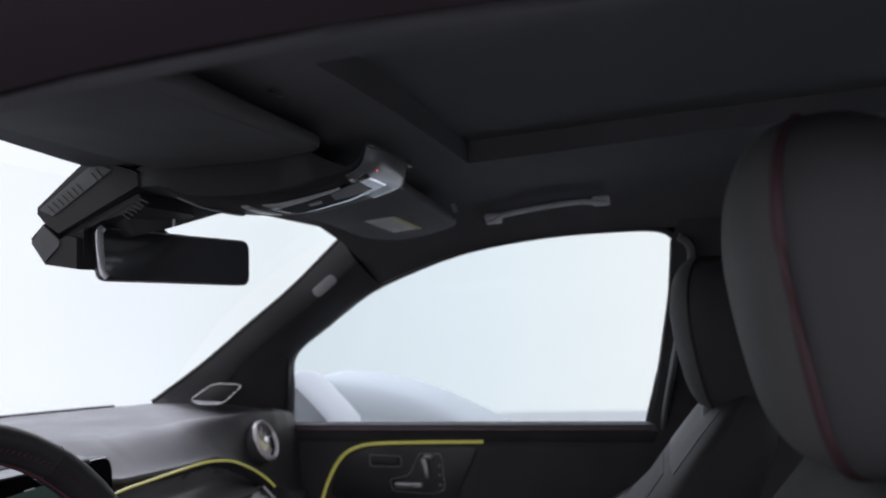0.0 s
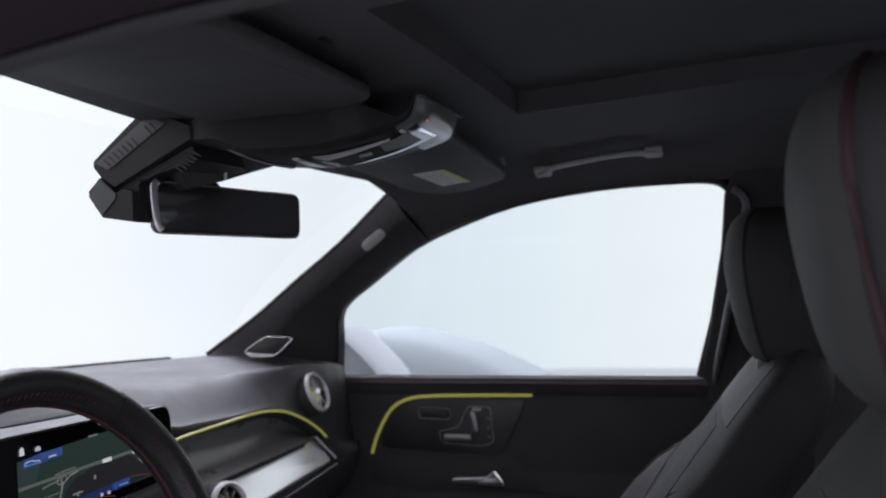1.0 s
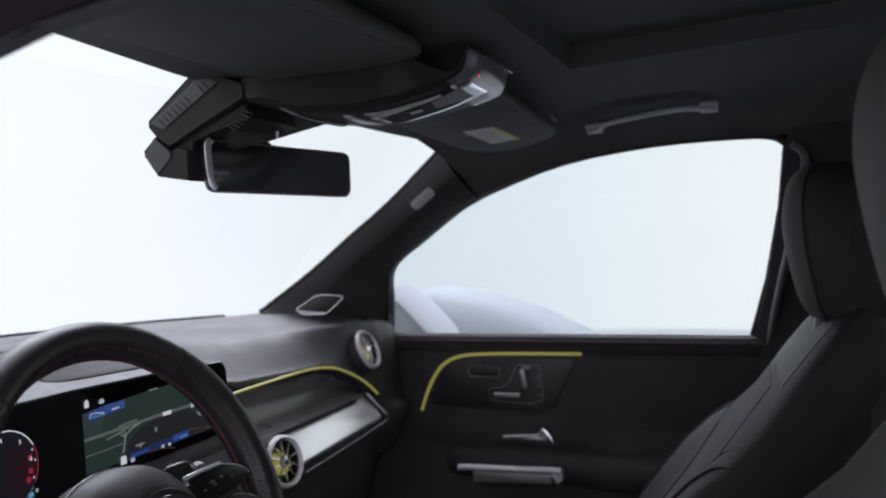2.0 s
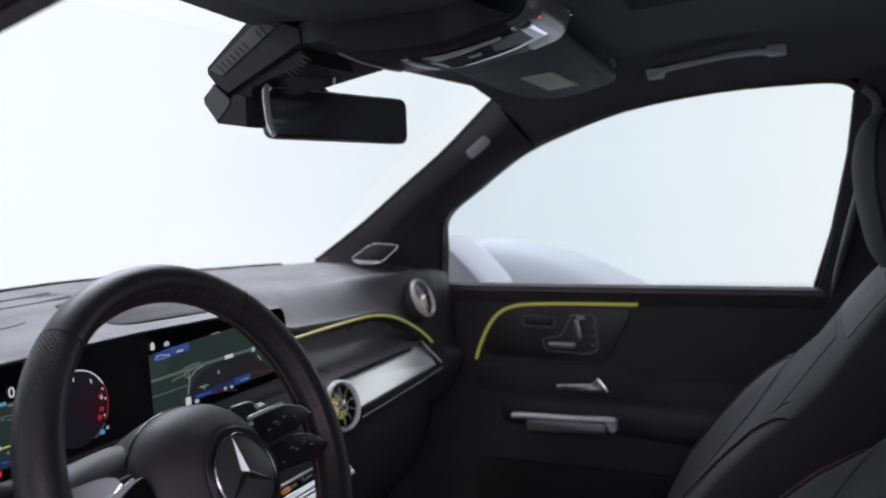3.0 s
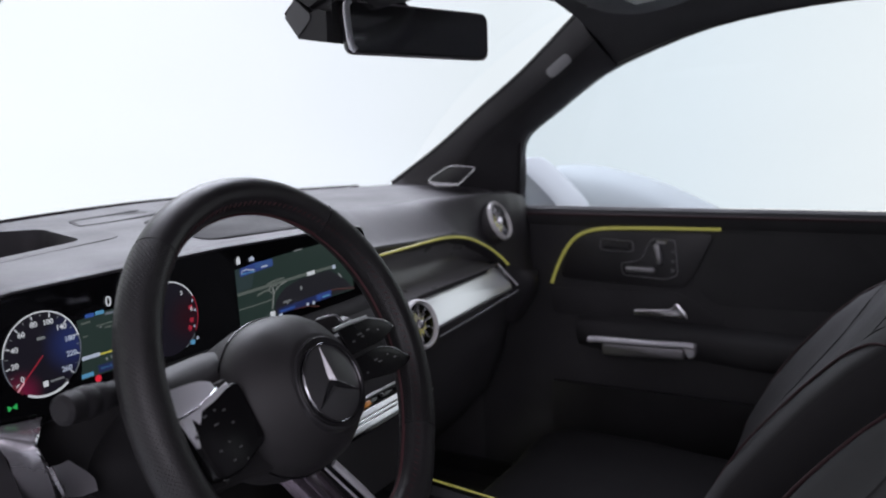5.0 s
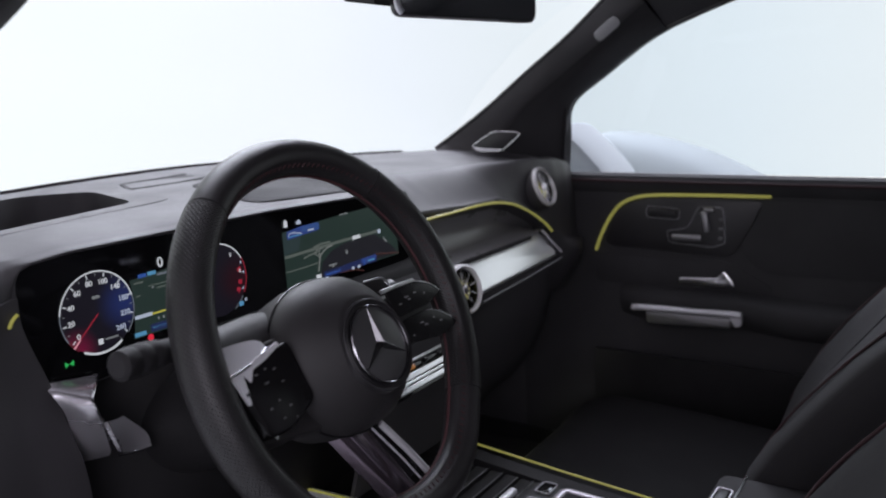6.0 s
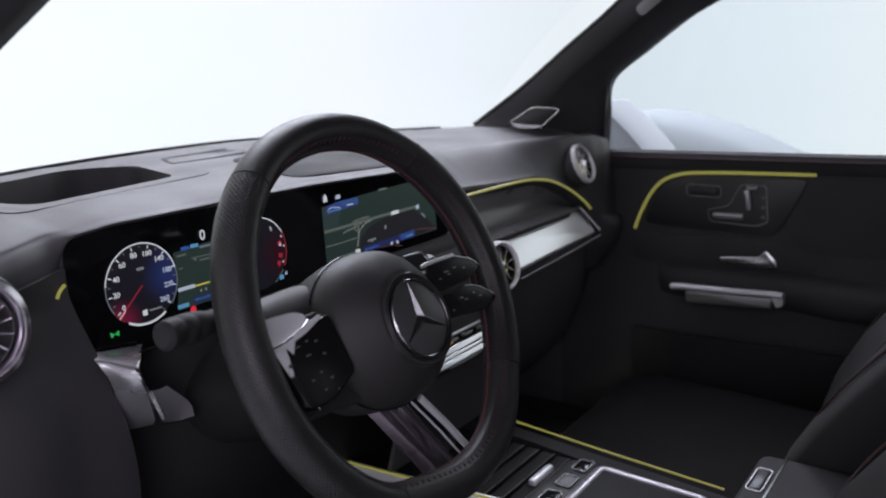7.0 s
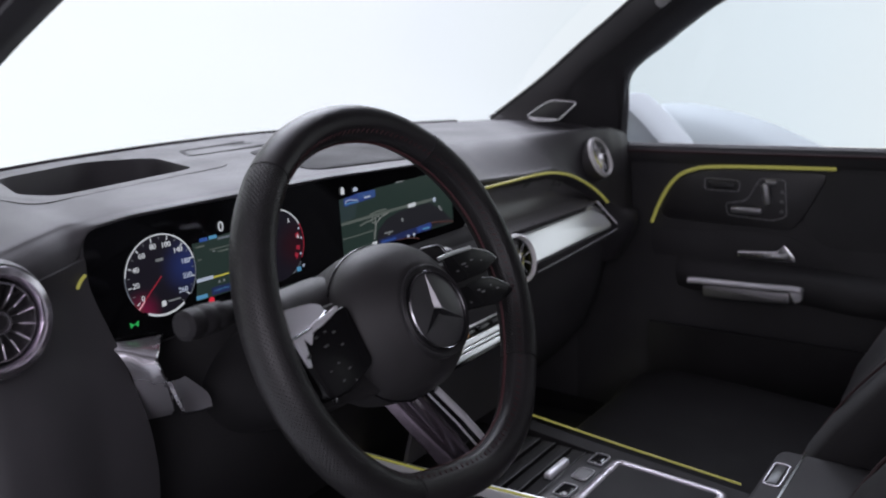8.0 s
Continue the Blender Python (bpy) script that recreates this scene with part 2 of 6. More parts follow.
def curve(pts, n=8, closed=False):
    """Points along a smooth line through pts."""
    pts = [V(p) for p in pts]
    out = []
    k = len(pts)
    for i in range(k if closed else k - 1):
        p1, p2 = pts[i], pts[(i + 1) % k]
        p0 = pts[(i - 1) % k] if closed or i > 0 else p1 + (p1 - p2)
        p3 = pts[(i + 2) % k] if closed or i + 2 < k else p2 + (p2 - p1)
        for j in range(n):
            t = j / n
            out.append(0.5 * (2 * p1 + (p2 - p0) * t + (2 * p0 - 5 * p1 + 4 * p2 - p3) * t * t + (3 * p1 - p0 - 3 * p2 + p3) * t ** 3))
    if not closed:
        out.append(pts[-1])
    return out


def tube(path, rx, ry=None, up=(0, 0, 1), segs=12, closed=False, bm=None, caps=True):
    """A rod of oval section along a path; rx lies across, ry along up."""
    path = [V(p) for p in path]
    ry = rx if ry is None else ry
    rings = []
    k = len(path)
    for i, p in enumerate(path):
        a = path[(i - 1) % k] if closed or i else path[0]
        b = path[(i + 1) % k] if closed or i < k - 1 else path[-1]
        d = (b - a).normalized()
        side = d.cross(V(up)).normalized()
        top = side.cross(d)
        wx = rx(i / (k - 1)) if callable(rx) else rx
        wy = ry(i / (k - 1)) if callable(ry) else ry
        rings.append([p + side * wx * math.cos(2 * math.pi * s / segs) + top * wy * math.sin(2 * math.pi * s / segs) for s in range(segs)])
    if closed:
        rings.append(rings[0])
        bm = loft(rings, True, False, bm)
        bmesh.ops.remove_doubles(bm, verts=bm.verts[:], dist=1e-6)
        return bm
    return loft(rings, True, caps, bm)


def prism(outline, depth, bevel=0.0, segments=2):
    """A plate: an outline in space, pushed along a vector."""
    bm = bmesh.new()
    vs = [bm.verts.new(p) for p in outline]
    f = bm.faces.new(vs)
    ex = bmesh.ops.extrude_face_region(bm, geom=[f])
    bmesh.ops.translate(bm, vec=V(depth), verts=[e for e in ex["geom"] if isinstance(e, bmesh.types.BMVert)])
    if bevel:
        flat = [e for e in bm.edges if len(e.link_faces) == 2 and e.calc_face_angle(0) > 0.7]
        bmesh.ops.bevel(bm, geom=flat, offset=bevel, segments=segments, profile=0.5, affect="EDGES", clamp_overlap=True)
    return bm


def rounded(pts, r, n=5):
    """A polygon (2D) with rounded corners."""
    out = []
    k = len(pts)
    for i in range(k):
        p, a, b = V(pts[i]), V(pts[i - 1]), V(pts[(i + 1) % k])
        da, db = (a - p), (b - p)
        q = min(r, da.length * 0.45, db.length * 0.45)
        s, e = p + da.normalized() * q, p + db.normalized() * q
        for j in range(n + 1):
            t = j / n
            out.append((1 - t) ** 2 * s + 2 * t * (1 - t) * p + t * t * e)
    return out


def lathe(profile, m, segs=40, bm=None, closed=False):
    """Rings (radius, height) about the local z of the pose m."""
    rings = [[m @ V((r * math.cos(2 * math.pi * s / segs), r * math.sin(2 * math.pi * s / segs), h)) for s in range(segs)] for r, h in profile]
    return loft(rings + ([rings[0]] if closed else []), True, not closed, bm)


def frame_of(at, z, x=(1, 0, 0)):
    """A pose whose z axis is z and whose x axis is near x."""
    z = V(z).normalized()
    y = z.cross(V(x)).normalized()
    x = y.cross(z)
    return Matrix(((x.x, y.x, z.x, at[0]), (x.y, y.y, z.y, at[1]), (x.z, y.z, z.z, at[2]), (0, 0, 0, 1)))


def flip(pts):
    return [V((-p[0], p[1], p[2])) for p in pts]


def lettering(name, text, size, m, material, parent, depth=0.0003, align="CENTER"):
    """Words as a mesh, with the built-in font."""
    cu = bpy.data.curves.new(name, "FONT")
    cu.body, cu.size, cu.align_x, cu.align_y, cu.extrude = text, size, align, "CENTER", depth
    tmp = bpy.data.objects.new(name, cu)
    scene.collection.objects.link(tmp)
    me = bpy.data.meshes.new_from_object(tmp.evaluated_get(bpy.context.evaluated_depsgraph_get()))
    bpy.data.objects.remove(tmp)
    bm = bmesh.new()
    bm.from_mesh(me)
    bm.transform(m)
    return part(name, bm, material, parent)


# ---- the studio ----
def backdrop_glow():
    """A self-glowing white paper sweep, a little greyer beside the car than ahead of it."""
    m, nt, p = nodes_of("glowing_white_backdrop")
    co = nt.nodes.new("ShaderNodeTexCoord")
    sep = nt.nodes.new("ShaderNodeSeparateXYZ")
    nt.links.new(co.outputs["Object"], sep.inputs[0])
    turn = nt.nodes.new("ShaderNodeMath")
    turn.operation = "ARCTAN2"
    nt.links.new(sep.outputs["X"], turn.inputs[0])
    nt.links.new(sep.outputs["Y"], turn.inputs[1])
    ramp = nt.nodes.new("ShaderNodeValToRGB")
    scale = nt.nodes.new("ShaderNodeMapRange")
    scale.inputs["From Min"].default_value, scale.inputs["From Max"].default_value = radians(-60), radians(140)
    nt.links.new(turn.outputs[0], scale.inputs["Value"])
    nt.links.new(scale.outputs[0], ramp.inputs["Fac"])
    # the backdrop's light, painted as emission that changes with direction
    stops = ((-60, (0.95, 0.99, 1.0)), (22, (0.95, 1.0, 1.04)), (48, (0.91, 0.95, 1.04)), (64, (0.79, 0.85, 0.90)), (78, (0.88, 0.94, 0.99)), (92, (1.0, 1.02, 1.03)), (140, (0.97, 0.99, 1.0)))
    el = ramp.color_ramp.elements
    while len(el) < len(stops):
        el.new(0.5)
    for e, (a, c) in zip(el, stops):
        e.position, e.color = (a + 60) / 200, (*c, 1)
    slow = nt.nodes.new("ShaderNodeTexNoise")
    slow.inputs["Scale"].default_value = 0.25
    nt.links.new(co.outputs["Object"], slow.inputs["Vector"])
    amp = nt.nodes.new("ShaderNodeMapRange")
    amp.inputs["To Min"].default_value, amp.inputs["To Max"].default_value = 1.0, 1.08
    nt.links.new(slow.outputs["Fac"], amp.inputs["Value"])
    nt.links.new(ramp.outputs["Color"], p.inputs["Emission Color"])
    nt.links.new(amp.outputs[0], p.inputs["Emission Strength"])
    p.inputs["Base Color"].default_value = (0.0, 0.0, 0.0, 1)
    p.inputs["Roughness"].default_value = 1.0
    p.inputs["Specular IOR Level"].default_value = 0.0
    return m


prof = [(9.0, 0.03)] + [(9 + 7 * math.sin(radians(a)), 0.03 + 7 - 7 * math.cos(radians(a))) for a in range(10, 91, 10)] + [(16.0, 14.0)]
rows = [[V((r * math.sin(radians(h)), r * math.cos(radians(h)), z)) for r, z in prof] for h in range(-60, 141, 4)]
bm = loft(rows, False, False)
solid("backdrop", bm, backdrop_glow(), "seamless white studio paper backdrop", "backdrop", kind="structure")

ground_bm = bmesh.new()
bmesh.ops.create_grid(ground_bm, x_segments=40, y_segments=40, size=400)
solid("ground", ground_bm, STUDIO, "smooth white studio floor", "floor", kind="structure")

# ---- the shell of the car ----
def glass_x(z):
    return 0.76 - 0.38 * (z - 1.045)


WIN = [(0.301, 1.047), (0.262, 1.200), (0.172, 1.263), (0.082, 1.320), (-0.012, 1.359), (-0.160, 1.403), (-0.327, 1.424), (-0.481, 1.427),
       (-0.540, 1.422), (-0.563, 1.406), (-0.568, 1.386), (-0.543, 1.230), (-0.494, 1.047)]
WIN3 = [V((glass_x(z), y, z)) for y, z in WIN]


def base_y(x):
    return 0.79 - 0.5 * x * x


def roof_z(y):
    """Height of the headliner on the car's middle line."""
    ys = [0.17, 0.0, -0.12, -0.25, -0.5, -0.75, -1.5]
    zs = [1.474, 1.494, 1.503, 1.511, 1.524, 1.536, 1.545]
    return float(np.interp(-y, [-q for q in ys], zs))


def rail_z(y):
    """Height of the roof rail over the side window."""
    return float(np.interp(-y, [-0.10, -0.03, 0.012, 0.16, 0.327, 0.481, 0.56, 1.5], [1.315, 1.345, 1.359, 1.403, 1.424, 1.427, 1.427, 1.420]))


def pillar(side):
    """Two bands: the fabric trim beside the windscreen and the black door frame below it."""
    edge = curve([(0.583, 0.085, 1.435), (0.588, 0.200, 1.338), (0.618, 0.315, 1.266), (0.638, 0.430, 1.189), (0.642, 0.530, 1.126), (0.628, 0.560, 1.104)], 5)
    win = curve([(glass_x(1.345), 0.030, 1.345), (glass_x(1.320), 0.082, 1.320), (glass_x(1.263), 0.172, 1.263), (glass_x(1.2), 0.262, 1.200),
                 (glass_x(1.12), 0.284, 1.120), (glass_x(1.047), 0.301, 1.047)], 5)
    rows = []
    for j in range(11):
        t = j / 10
        bulge = -0.020 * math.sin(math.pi * t) - 0.004 * (t < 0.52)
        rows.append([V((a.x * (1 - t) + b.x * t + bulge, a.y * (1 - t) + b.y * t, a.z * (1 - t) + b.z * t)) for a, b in zip(edge, win)])
    trim, frame_ = rows[:6], rows[5:]
    trim.append([p + V((0.006, 0, -0.002)) for p in rows[5]])
    trim.insert(0, [p + V((0.012, 0.014, 0.0)) for p in edge])
    frame_[0] = [p + V((0.004, 0, 0.004)) for p in frame_[0]]
    frame_.append([p + V((0.02, -0.002, 0.0)) for p in win])
    seal = [p + V((0.004, 0.006, 0.004)) for p in edge]
    if side < 0:
        trim, frame_, seal = [flip(r) for r in trim], [flip(r) for r in frame_], flip(seal)
    return shell(trim, 0.004), shell(frame_, 0.004), tube(seal, 0.006, 0.006, segs=8)


def headliner():
    xs = [-0.50, -0.42, -0.34, -0.12, 0.0, 0.12, 0.235, 0.40, 0.50]
    ys = [0.03, -0.05, -0.15, -0.262, -0.40, -0.60, -0.90, -1.20, -1.50]
    def z(x, y):
        return roof_z(y) - 0.10 * max(0, abs(x) - 0.10) ** 2
    bm = bmesh.new()
    grid = {}
    front = [(x, base) for x, base in ((q, 0.175 - 0.30 * q * q) for q in xs)]
    allys = ["f"] + ys
    for i, x in enumerate(xs):
        for j, y in enumerate(allys):
            if y == "f":
                grid[i, j] = bm.verts.new((x, front[i][1], (1.481 - 0.022 * x if x > 0 else 1.489 - 0.034 * x) - 0.050 * x * x))
            else:
                grid[i, j] = bm.verts.new((x, y, z(x, y)))
    for i in range(len(xs) - 1):
        for j in range(len(allys) - 1):
            if 2 <= i <= 5 and 4 <= j <= 8:
                continue
            bm.faces.new((grid[i, j], grid[i + 1, j], grid[i + 1, j + 1], grid[i, j + 1]))
    # rolled rails over the doors
    for s, i in ((-1, 0), (1, len(xs) - 1)):
        lines = [[grid[i, j] for j in range(len(allys))]]
        for f in (0.35, 0.7, 1.0, 1.06):
            line = []
            for j, y in enumerate(allys):
                top = grid[i, j].co
                yy = front[i][1] * (1 - min(f, 1)) + 0.031 * min(f, 1) if y == "f" else y
                rx = glass_x(rail_z(min(yy, 0.031)))
                rz = rail_z(min(yy, 0.031))
                k = min(f, 1)
                line.append(bm.verts.new((s * (abs(top.x) * (1 - k) + rx * k + 0.022 * math.sin(math.pi * k) * 0.3 + (0.02 if f > 1 else 0)), yy,
                                          top.z * (1 - k) + rz * k + 0.012 * math.sin(math.pi * k))))
            lines.append(line)
        for a, b in zip(lines, lines[1:]):
            for j in range(len(allys) - 1):
                bm.faces.new((a[j], b[j], b[j + 1], a[j + 1]))
    # upstand round the roof opening
    ring = [(2, j) for j in range(4, 10)] + [(i, 9) for i in (3, 4, 5, 6)] + [(6, j) for j in range(8, 3, -1)] + [(i, 4) for i in (5, 4, 3)]
    ups = [bm.verts.new(grid[k].co + V((0, 0, 0.036))) for k in ring]
    for a in range(len(ring)):
        b = (a + 1) % len(ring)
        bm.faces.new((grid[ring[a]], grid[ring[b]], ups[b], ups[a]))
    return bm


ceiling = solid("ceiling", headliner(), CLOTH, "black cloth headliner with rolled rails and a roof opening", "headliner", kind="structure", angle=50)
blind_bm = loft([[V((x, y, roof_z(y) + 0.030 + 0.003 * math.cos(x * 4))) for x in (-0.36, -0.18, 0, 0.13, 0.26)] for y in (-0.23, -0.5, -0.9, -1.52)], False, False)
solid("roof_blind", blind_bm, BLIND, "closed dark grey cloth blind of the panoramic roof", "roof blind", kind="structure")
outer = loft([[V((x, y, roof_z(y) + 0.075 - 0.25 * max(0, abs(x) - 0.2) ** 2)) for x in (-0.50, -0.3, 0, 0.3, 0.50)] for y in (0.10, -0.3, -0.8, -1.56)], False, False)
bmesh.ops.solidify(outer, geom=outer.faces[:], thickness=0.012)
solid("roof", outer, PAINT, "white painted steel car roof", "roof", kind="structure")
for s, nm in ((1, "right"), (-1, "left")):
    a, b, c = pillar(s)
    solid("trim_pillar_" + nm, a, PILLAR, "dark grey fabric trim of the windscreen pillar", "pillar trim", kind="structure", angle=60)
    solid("trim_door_frame_" + nm, b, DOOR, "black door frame under the windscreen pillar", "door frame", kind="structure", angle=60)
    solid("trim_screen_seal_" + nm, c, SATIN, "black rubber seal beside the windscreen", "seal", kind="structure")

# outer frame: windscreen pillar and roof rail in one dark pressing on each side
def outer_frame(side):
    rows = []
    low = curve([(glass_x(1.10) + 0.02, 0.290, 1.10), (glass_x(1.2) + 0.02, 0.262, 1.20), (glass_x(1.263) + 0.02, 0.172, 1.263), (glass_x(1.32) + 0.02, 0.082, 1.32), (glass_x(1.359) + 0.02, -0.012, 1.359),
                 (glass_x(1.403) + 0.02, -0.16, 1.403), (glass_x(1.424) + 0.02, -0.327, 1.424), (glass_x(1.427) + 0.02, -0.56, 1.427), (glass_x(1.42) + 0.02, -1.0, 1.42), (glass_x(1.41) + 0.02, -1.54, 1.41)], 4)
    high = curve([(0.668, 0.545, 1.112), (0.674, 0.425, 1.190), (0.655, 0.305, 1.270), (0.628, 0.190, 1.345), (0.614, 0.075, 1.440),
                  (0.570, -0.03, 1.505), (0.545, -0.25, 1.545), (0.535, -0.56, 1.570), (0.530, -1.0, 1.580), (0.530, -1.54, 1.580)], 4)
    roof_in = [V((min(p.x, 0.5), p.y + (0.0 if p.y < 0 else 0.03), p.z + (0.012 if p.y < 0 else 0.004))) if p.y < -0.03 else p + V((-0.012, 0.006, 0.002)) for p in high]
    mid = [a.lerp(b, 0.5) + V((0.020, 0, 0.006)) for a, b in zip(low, high)]
    rows = [low, mid, high, roof_in]
    if side < 0:
        rows = [flip(r) for r in rows]
    return shell(rows, 0.005)


for s, nm in ((1, "right"), (-1, "left")):
    solid("trim_outer_frame_" + nm, outer_frame(s), FRAMEBLACK, "dark pressed frame of pillar and roof rail", "door frame", kind="structure", angle=60)

# windscreen
def screen_rows(off=0.0):
    rows = []
    for k in range(9):
        t = k / 8
        row = []
        for i in range(13):
            x = -1 + i / 6
            top = V((0.60 * x, 0.215 - 0.11 * x * x, 1.485 - 0.03 * x * x))
            low = V((0.665 * x, 0.765 - 0.20 * x * x, 1.105))
            p = top.lerp(low, t) + V((0, 0.03, 0.03)) * math.sin(math.pi * t)
            row.append(p + V((0, off, off)))
        rows.append(row)
    return rows


pane = part("window_1", loft(screen_rows(), False, False), WINDSCREEN)
tagged(pane, "clear curved windscreen", "windscreen", kind="structure")
pane.visible_shadow = False

# side window and the passenger door
pane = part("window_2", prism([p + V((0.014, 0, 0)) for p in WIN3], (0.004, 0, 0)), SIDEGLASS)
tagged(pane, "closed side window of pale tinted glass", "side window", kind="structure")
pane.visible_shadow = False


# rubber seal and rear bar round the side window
seal_path = curve([p + V((0.004, 0, 0)) for p in WIN3], 3)
solid("trim_window_seal", tube(seal_path, 0.006, 0.006, up=(1, 0, 0.4), segs=8), SATIN, "black rubber seal round the side window", "seal", kind="structure")

trim_line = curve([(0.741, -0.522, 1.035), (0.723, -0.534, 1.091), (0.693, -0.551, 1.170), (0.649, -0.577, 1.286), (0.618, -0.592, 1.369), (0.607, -0.586, 1.394), (0.603, -0.571, 1.406)], 5)
solid("trim_middle_pillar", tube(trim_line, 0.007, 0.011, up=(1, 0, 0.4), segs=12), VENTGREY, "grey moulded edge of the middle pillar", "pillar trim", kind="structure", angle=60)

# ---- closing walls: rear, sills, bulkhead, floor ----
def slab(name, c, size, material, label, category):
    return solid(name, box(c, size, 0.005), material, label, category, kind="structure")


slab("floor", (0, -0.3, 0.365), (1.60, 2.5, 0.03), CARPET, "black carpeted car floor", "car floor")
slab("wall_rear", (0, -1.53, 0.72), (1.60, 0.04, 0.68), CLOTH, "plain black rear partition", "partition")
# added unseen panel, keeps windscreen light from leaking under the dashboard
slab("cowl_light_stop", (0, 0.70, 1.035), (1.56, 0.36, 0.012), CARPET, "black panel added under the windscreen to block light", "bulkhead")
slab("wall_front", (0, 0.86, 0.72), (1.60, 0.03, 0.70), CARPET, "black bulkhead below the windscreen", "bulkhead")
rear_pane = part("rear_window", prism([V((x, -1.53, z)) for x, z in ((-0.66, 1.06), (0.66, 1.06), (0.60, 1.48), (-0.60, 1.48))], (0, -0.004, 0)), SIDEGLASS)
tagged(rear_pane, "rear window of pale tinted glass", "rear window", kind="structure")
rear_pane.visible_shadow = False
for s, nm in ((1, "right"), (-1, "left")):
    # lower side wall behind the front door, rear side window above it, narrow rear pillar
    slab("wall_" + nm, (s * 0.79, -1.10, 0.75), (0.03, 0.88, 0.74), CLOTH, "dark trimmed side wall behind the front door", "side wall")
    rows = [[V((s * glass_x(z), y - 0.10 * (z - 1.04), z)) for z in (1.04, 1.2, 1.427)] for y in (-1.36, -1.54)]
    solid("rear_pillar_" + nm, shell(rows, 0.03), CLOTH, "dark cloth trim of the rear pillar", "pillar trim", kind="structure")
    side = part("rear_side_window_" + nm, prism([V((s * (glass_x(z) + 0.014), y, z)) for y, z in ((-0.66, 1.045), (-0.66, 1.43), (-1.40, 1.43), (-1.36, 1.045))], (s * 0.004, 0, 0)), SIDEGLASS)
    tagged(side, "closed rear side window of pale tinted glass", "side window", kind="structure")
    side.visible_shadow = False
    post = [V((s * (glass_x(max(z, 1.03)) - (0.006 if z > 1.05 else 0)), y, z)) for y, z in
            ((-0.556, 1.400), (-0.546, 1.30), (-0.512, 1.12), (-0.488, 1.03), (-0.49, 0.42), (-0.70, 0.42), (-0.70, 1.03), (-0.70, 1.2), (-0.70, 1.445), (-0.575, 1.445))]
    if s > 0:
        solid("trim_post_" + nm, prism(post, (s * 0.03, 0, 0), 0.008), DOOR, "dark grey trim of the door post", "post trim", kind="structure")
    closing = [V((s * (glass_x(z) + 0.022), y, z)) for y, z in ((-0.574, 1.386), (-0.568, 1.410), (-0.545, 1.429), (-0.48, 1.434), (-0.48, 1.47), (-0.90, 1.47), (-0.90, 1.02), (-0.503, 1.02), (-0.550, 1.23))]
    if s > 0:
        solid("trim_post_outer_" + nm, prism(closing, (s * 0.02, 0, 0)), FRAMEBLACK, "dark outer pressing of the door post", "post", kind="structure")
    slab("sill_" + nm, (s * 0.78, -0.05, 0.385), (0.10, 1.8, 0.07), SATIN, "black door sill", "sill")
    slab("kick_panel_" + nm, (s * 0.76, 0.60, 0.74), (0.04, 0.50, 0.68), FOOTWELL, "black footwell side panel", "side panel")


# ---- passenger door ----
def on_door(pts, x=0.75):
    return [V((x, y, z)) for y, z in pts]


door = thing("passenger_door", "closed black passenger door card with a yellow light strip", "car door", (0.76, 0, 0.42))
sec = [(0.775, 1.040), (0.758, 1.047), (0.742, 1.042), (0.736, 1.030), (0.742, 1.012), (0.750, 1.005), (0.752, 0.90), (0.750, 0.80), (0.742, 0.77), (0.735, 0.70), (0.738, 0.42), (0.775, 0.42)]
part("door_card", loft([[V((x, y, z)) for x, z in sec] for y in (0.40, 0.30, 0.1, -0.1, -0.3, -0.5, -0.56)]), DOOR, door)
part("belt_trim", tube([(0.739, 0.33, 1.031), (0.737, 0.1, 1.031), (0.737, -0.2, 1.031), (0.739, -0.5, 1.031)], 0.0030, 0.0035), MAROON, door, "dark maroon stitched roll under the window")
part("outer_skin", box((0.86, -0.08, 0.71), (0.03, 1.05, 0.58), 0.01), PAINT, door, "white painted outer skin")
strip = curve([(0.746, 0.219, 0.872), (0.746, 0.205, 0.910), (0.746, 0.183, 0.952), (0.746, 0.158, 0.980), (0.746, 0.125, 0.995), (0.746, 0.085, 1.001), (0.746, 0.0, 1.004), (0.746, -0.153, 1.006)], 5)
part("light_strip", tube(strip, 0.0036, 0.0036, up=(1, 0, 0), segs=8), AMBER, door, "glowing yellow ambient light strip")
inset = rounded([V(p) for p in ((0.205, 0.885), (0.165, 0.970), (0.10, 0.994), (-0.145, 0.999), (-0.098, 0.905), (-0.075, 0.875))], 0.03)
part("switch_panel", prism(on_door(inset, 0.7515), (-0.004, 0, 0), 0.002), SATIN, door, "satin black panel behind the seat switches")
pad_ = rounded([V(p) for p in ((-0.120, 0.998), (-0.400, 0.992), (-0.455, 0.940), (-0.440, 0.850), (-0.140, 0.845), (-0.095, 0.890))], 0.03)
part("rear_pad", prism(on_door(pad_, 0.7530), (-0.0035, 0, 0), 0.002), DOOR, door, "black padded upper panel")
lower = rounded([V(p) for p in ((0.22, 0.862), (-0.07, 0.868), (-0.16, 0.82), (-0.16, 0.80), (0.22, 0.80))], 0.02)
part("lower_panel", prism(on_door(lower, 0.752), (-0.005, 0, 0), 0.003), DOOR, door)


def bar_on_door(name, a, b, h, x, material, deep=0.008):
    (ya, za), (yb, zb) = a, b
    d = V((0, yb - ya, zb - za))
    m = frame_of((x, (ya + yb) / 2, (za + zb) / 2), (-1, 0, 0), d)
    bm = box((0, 0, 0), (d.length, h, deep), min(h, deep) * 0.4, None, None, 3)
    bm.transform(m)
    return part(name, bm, material, door)


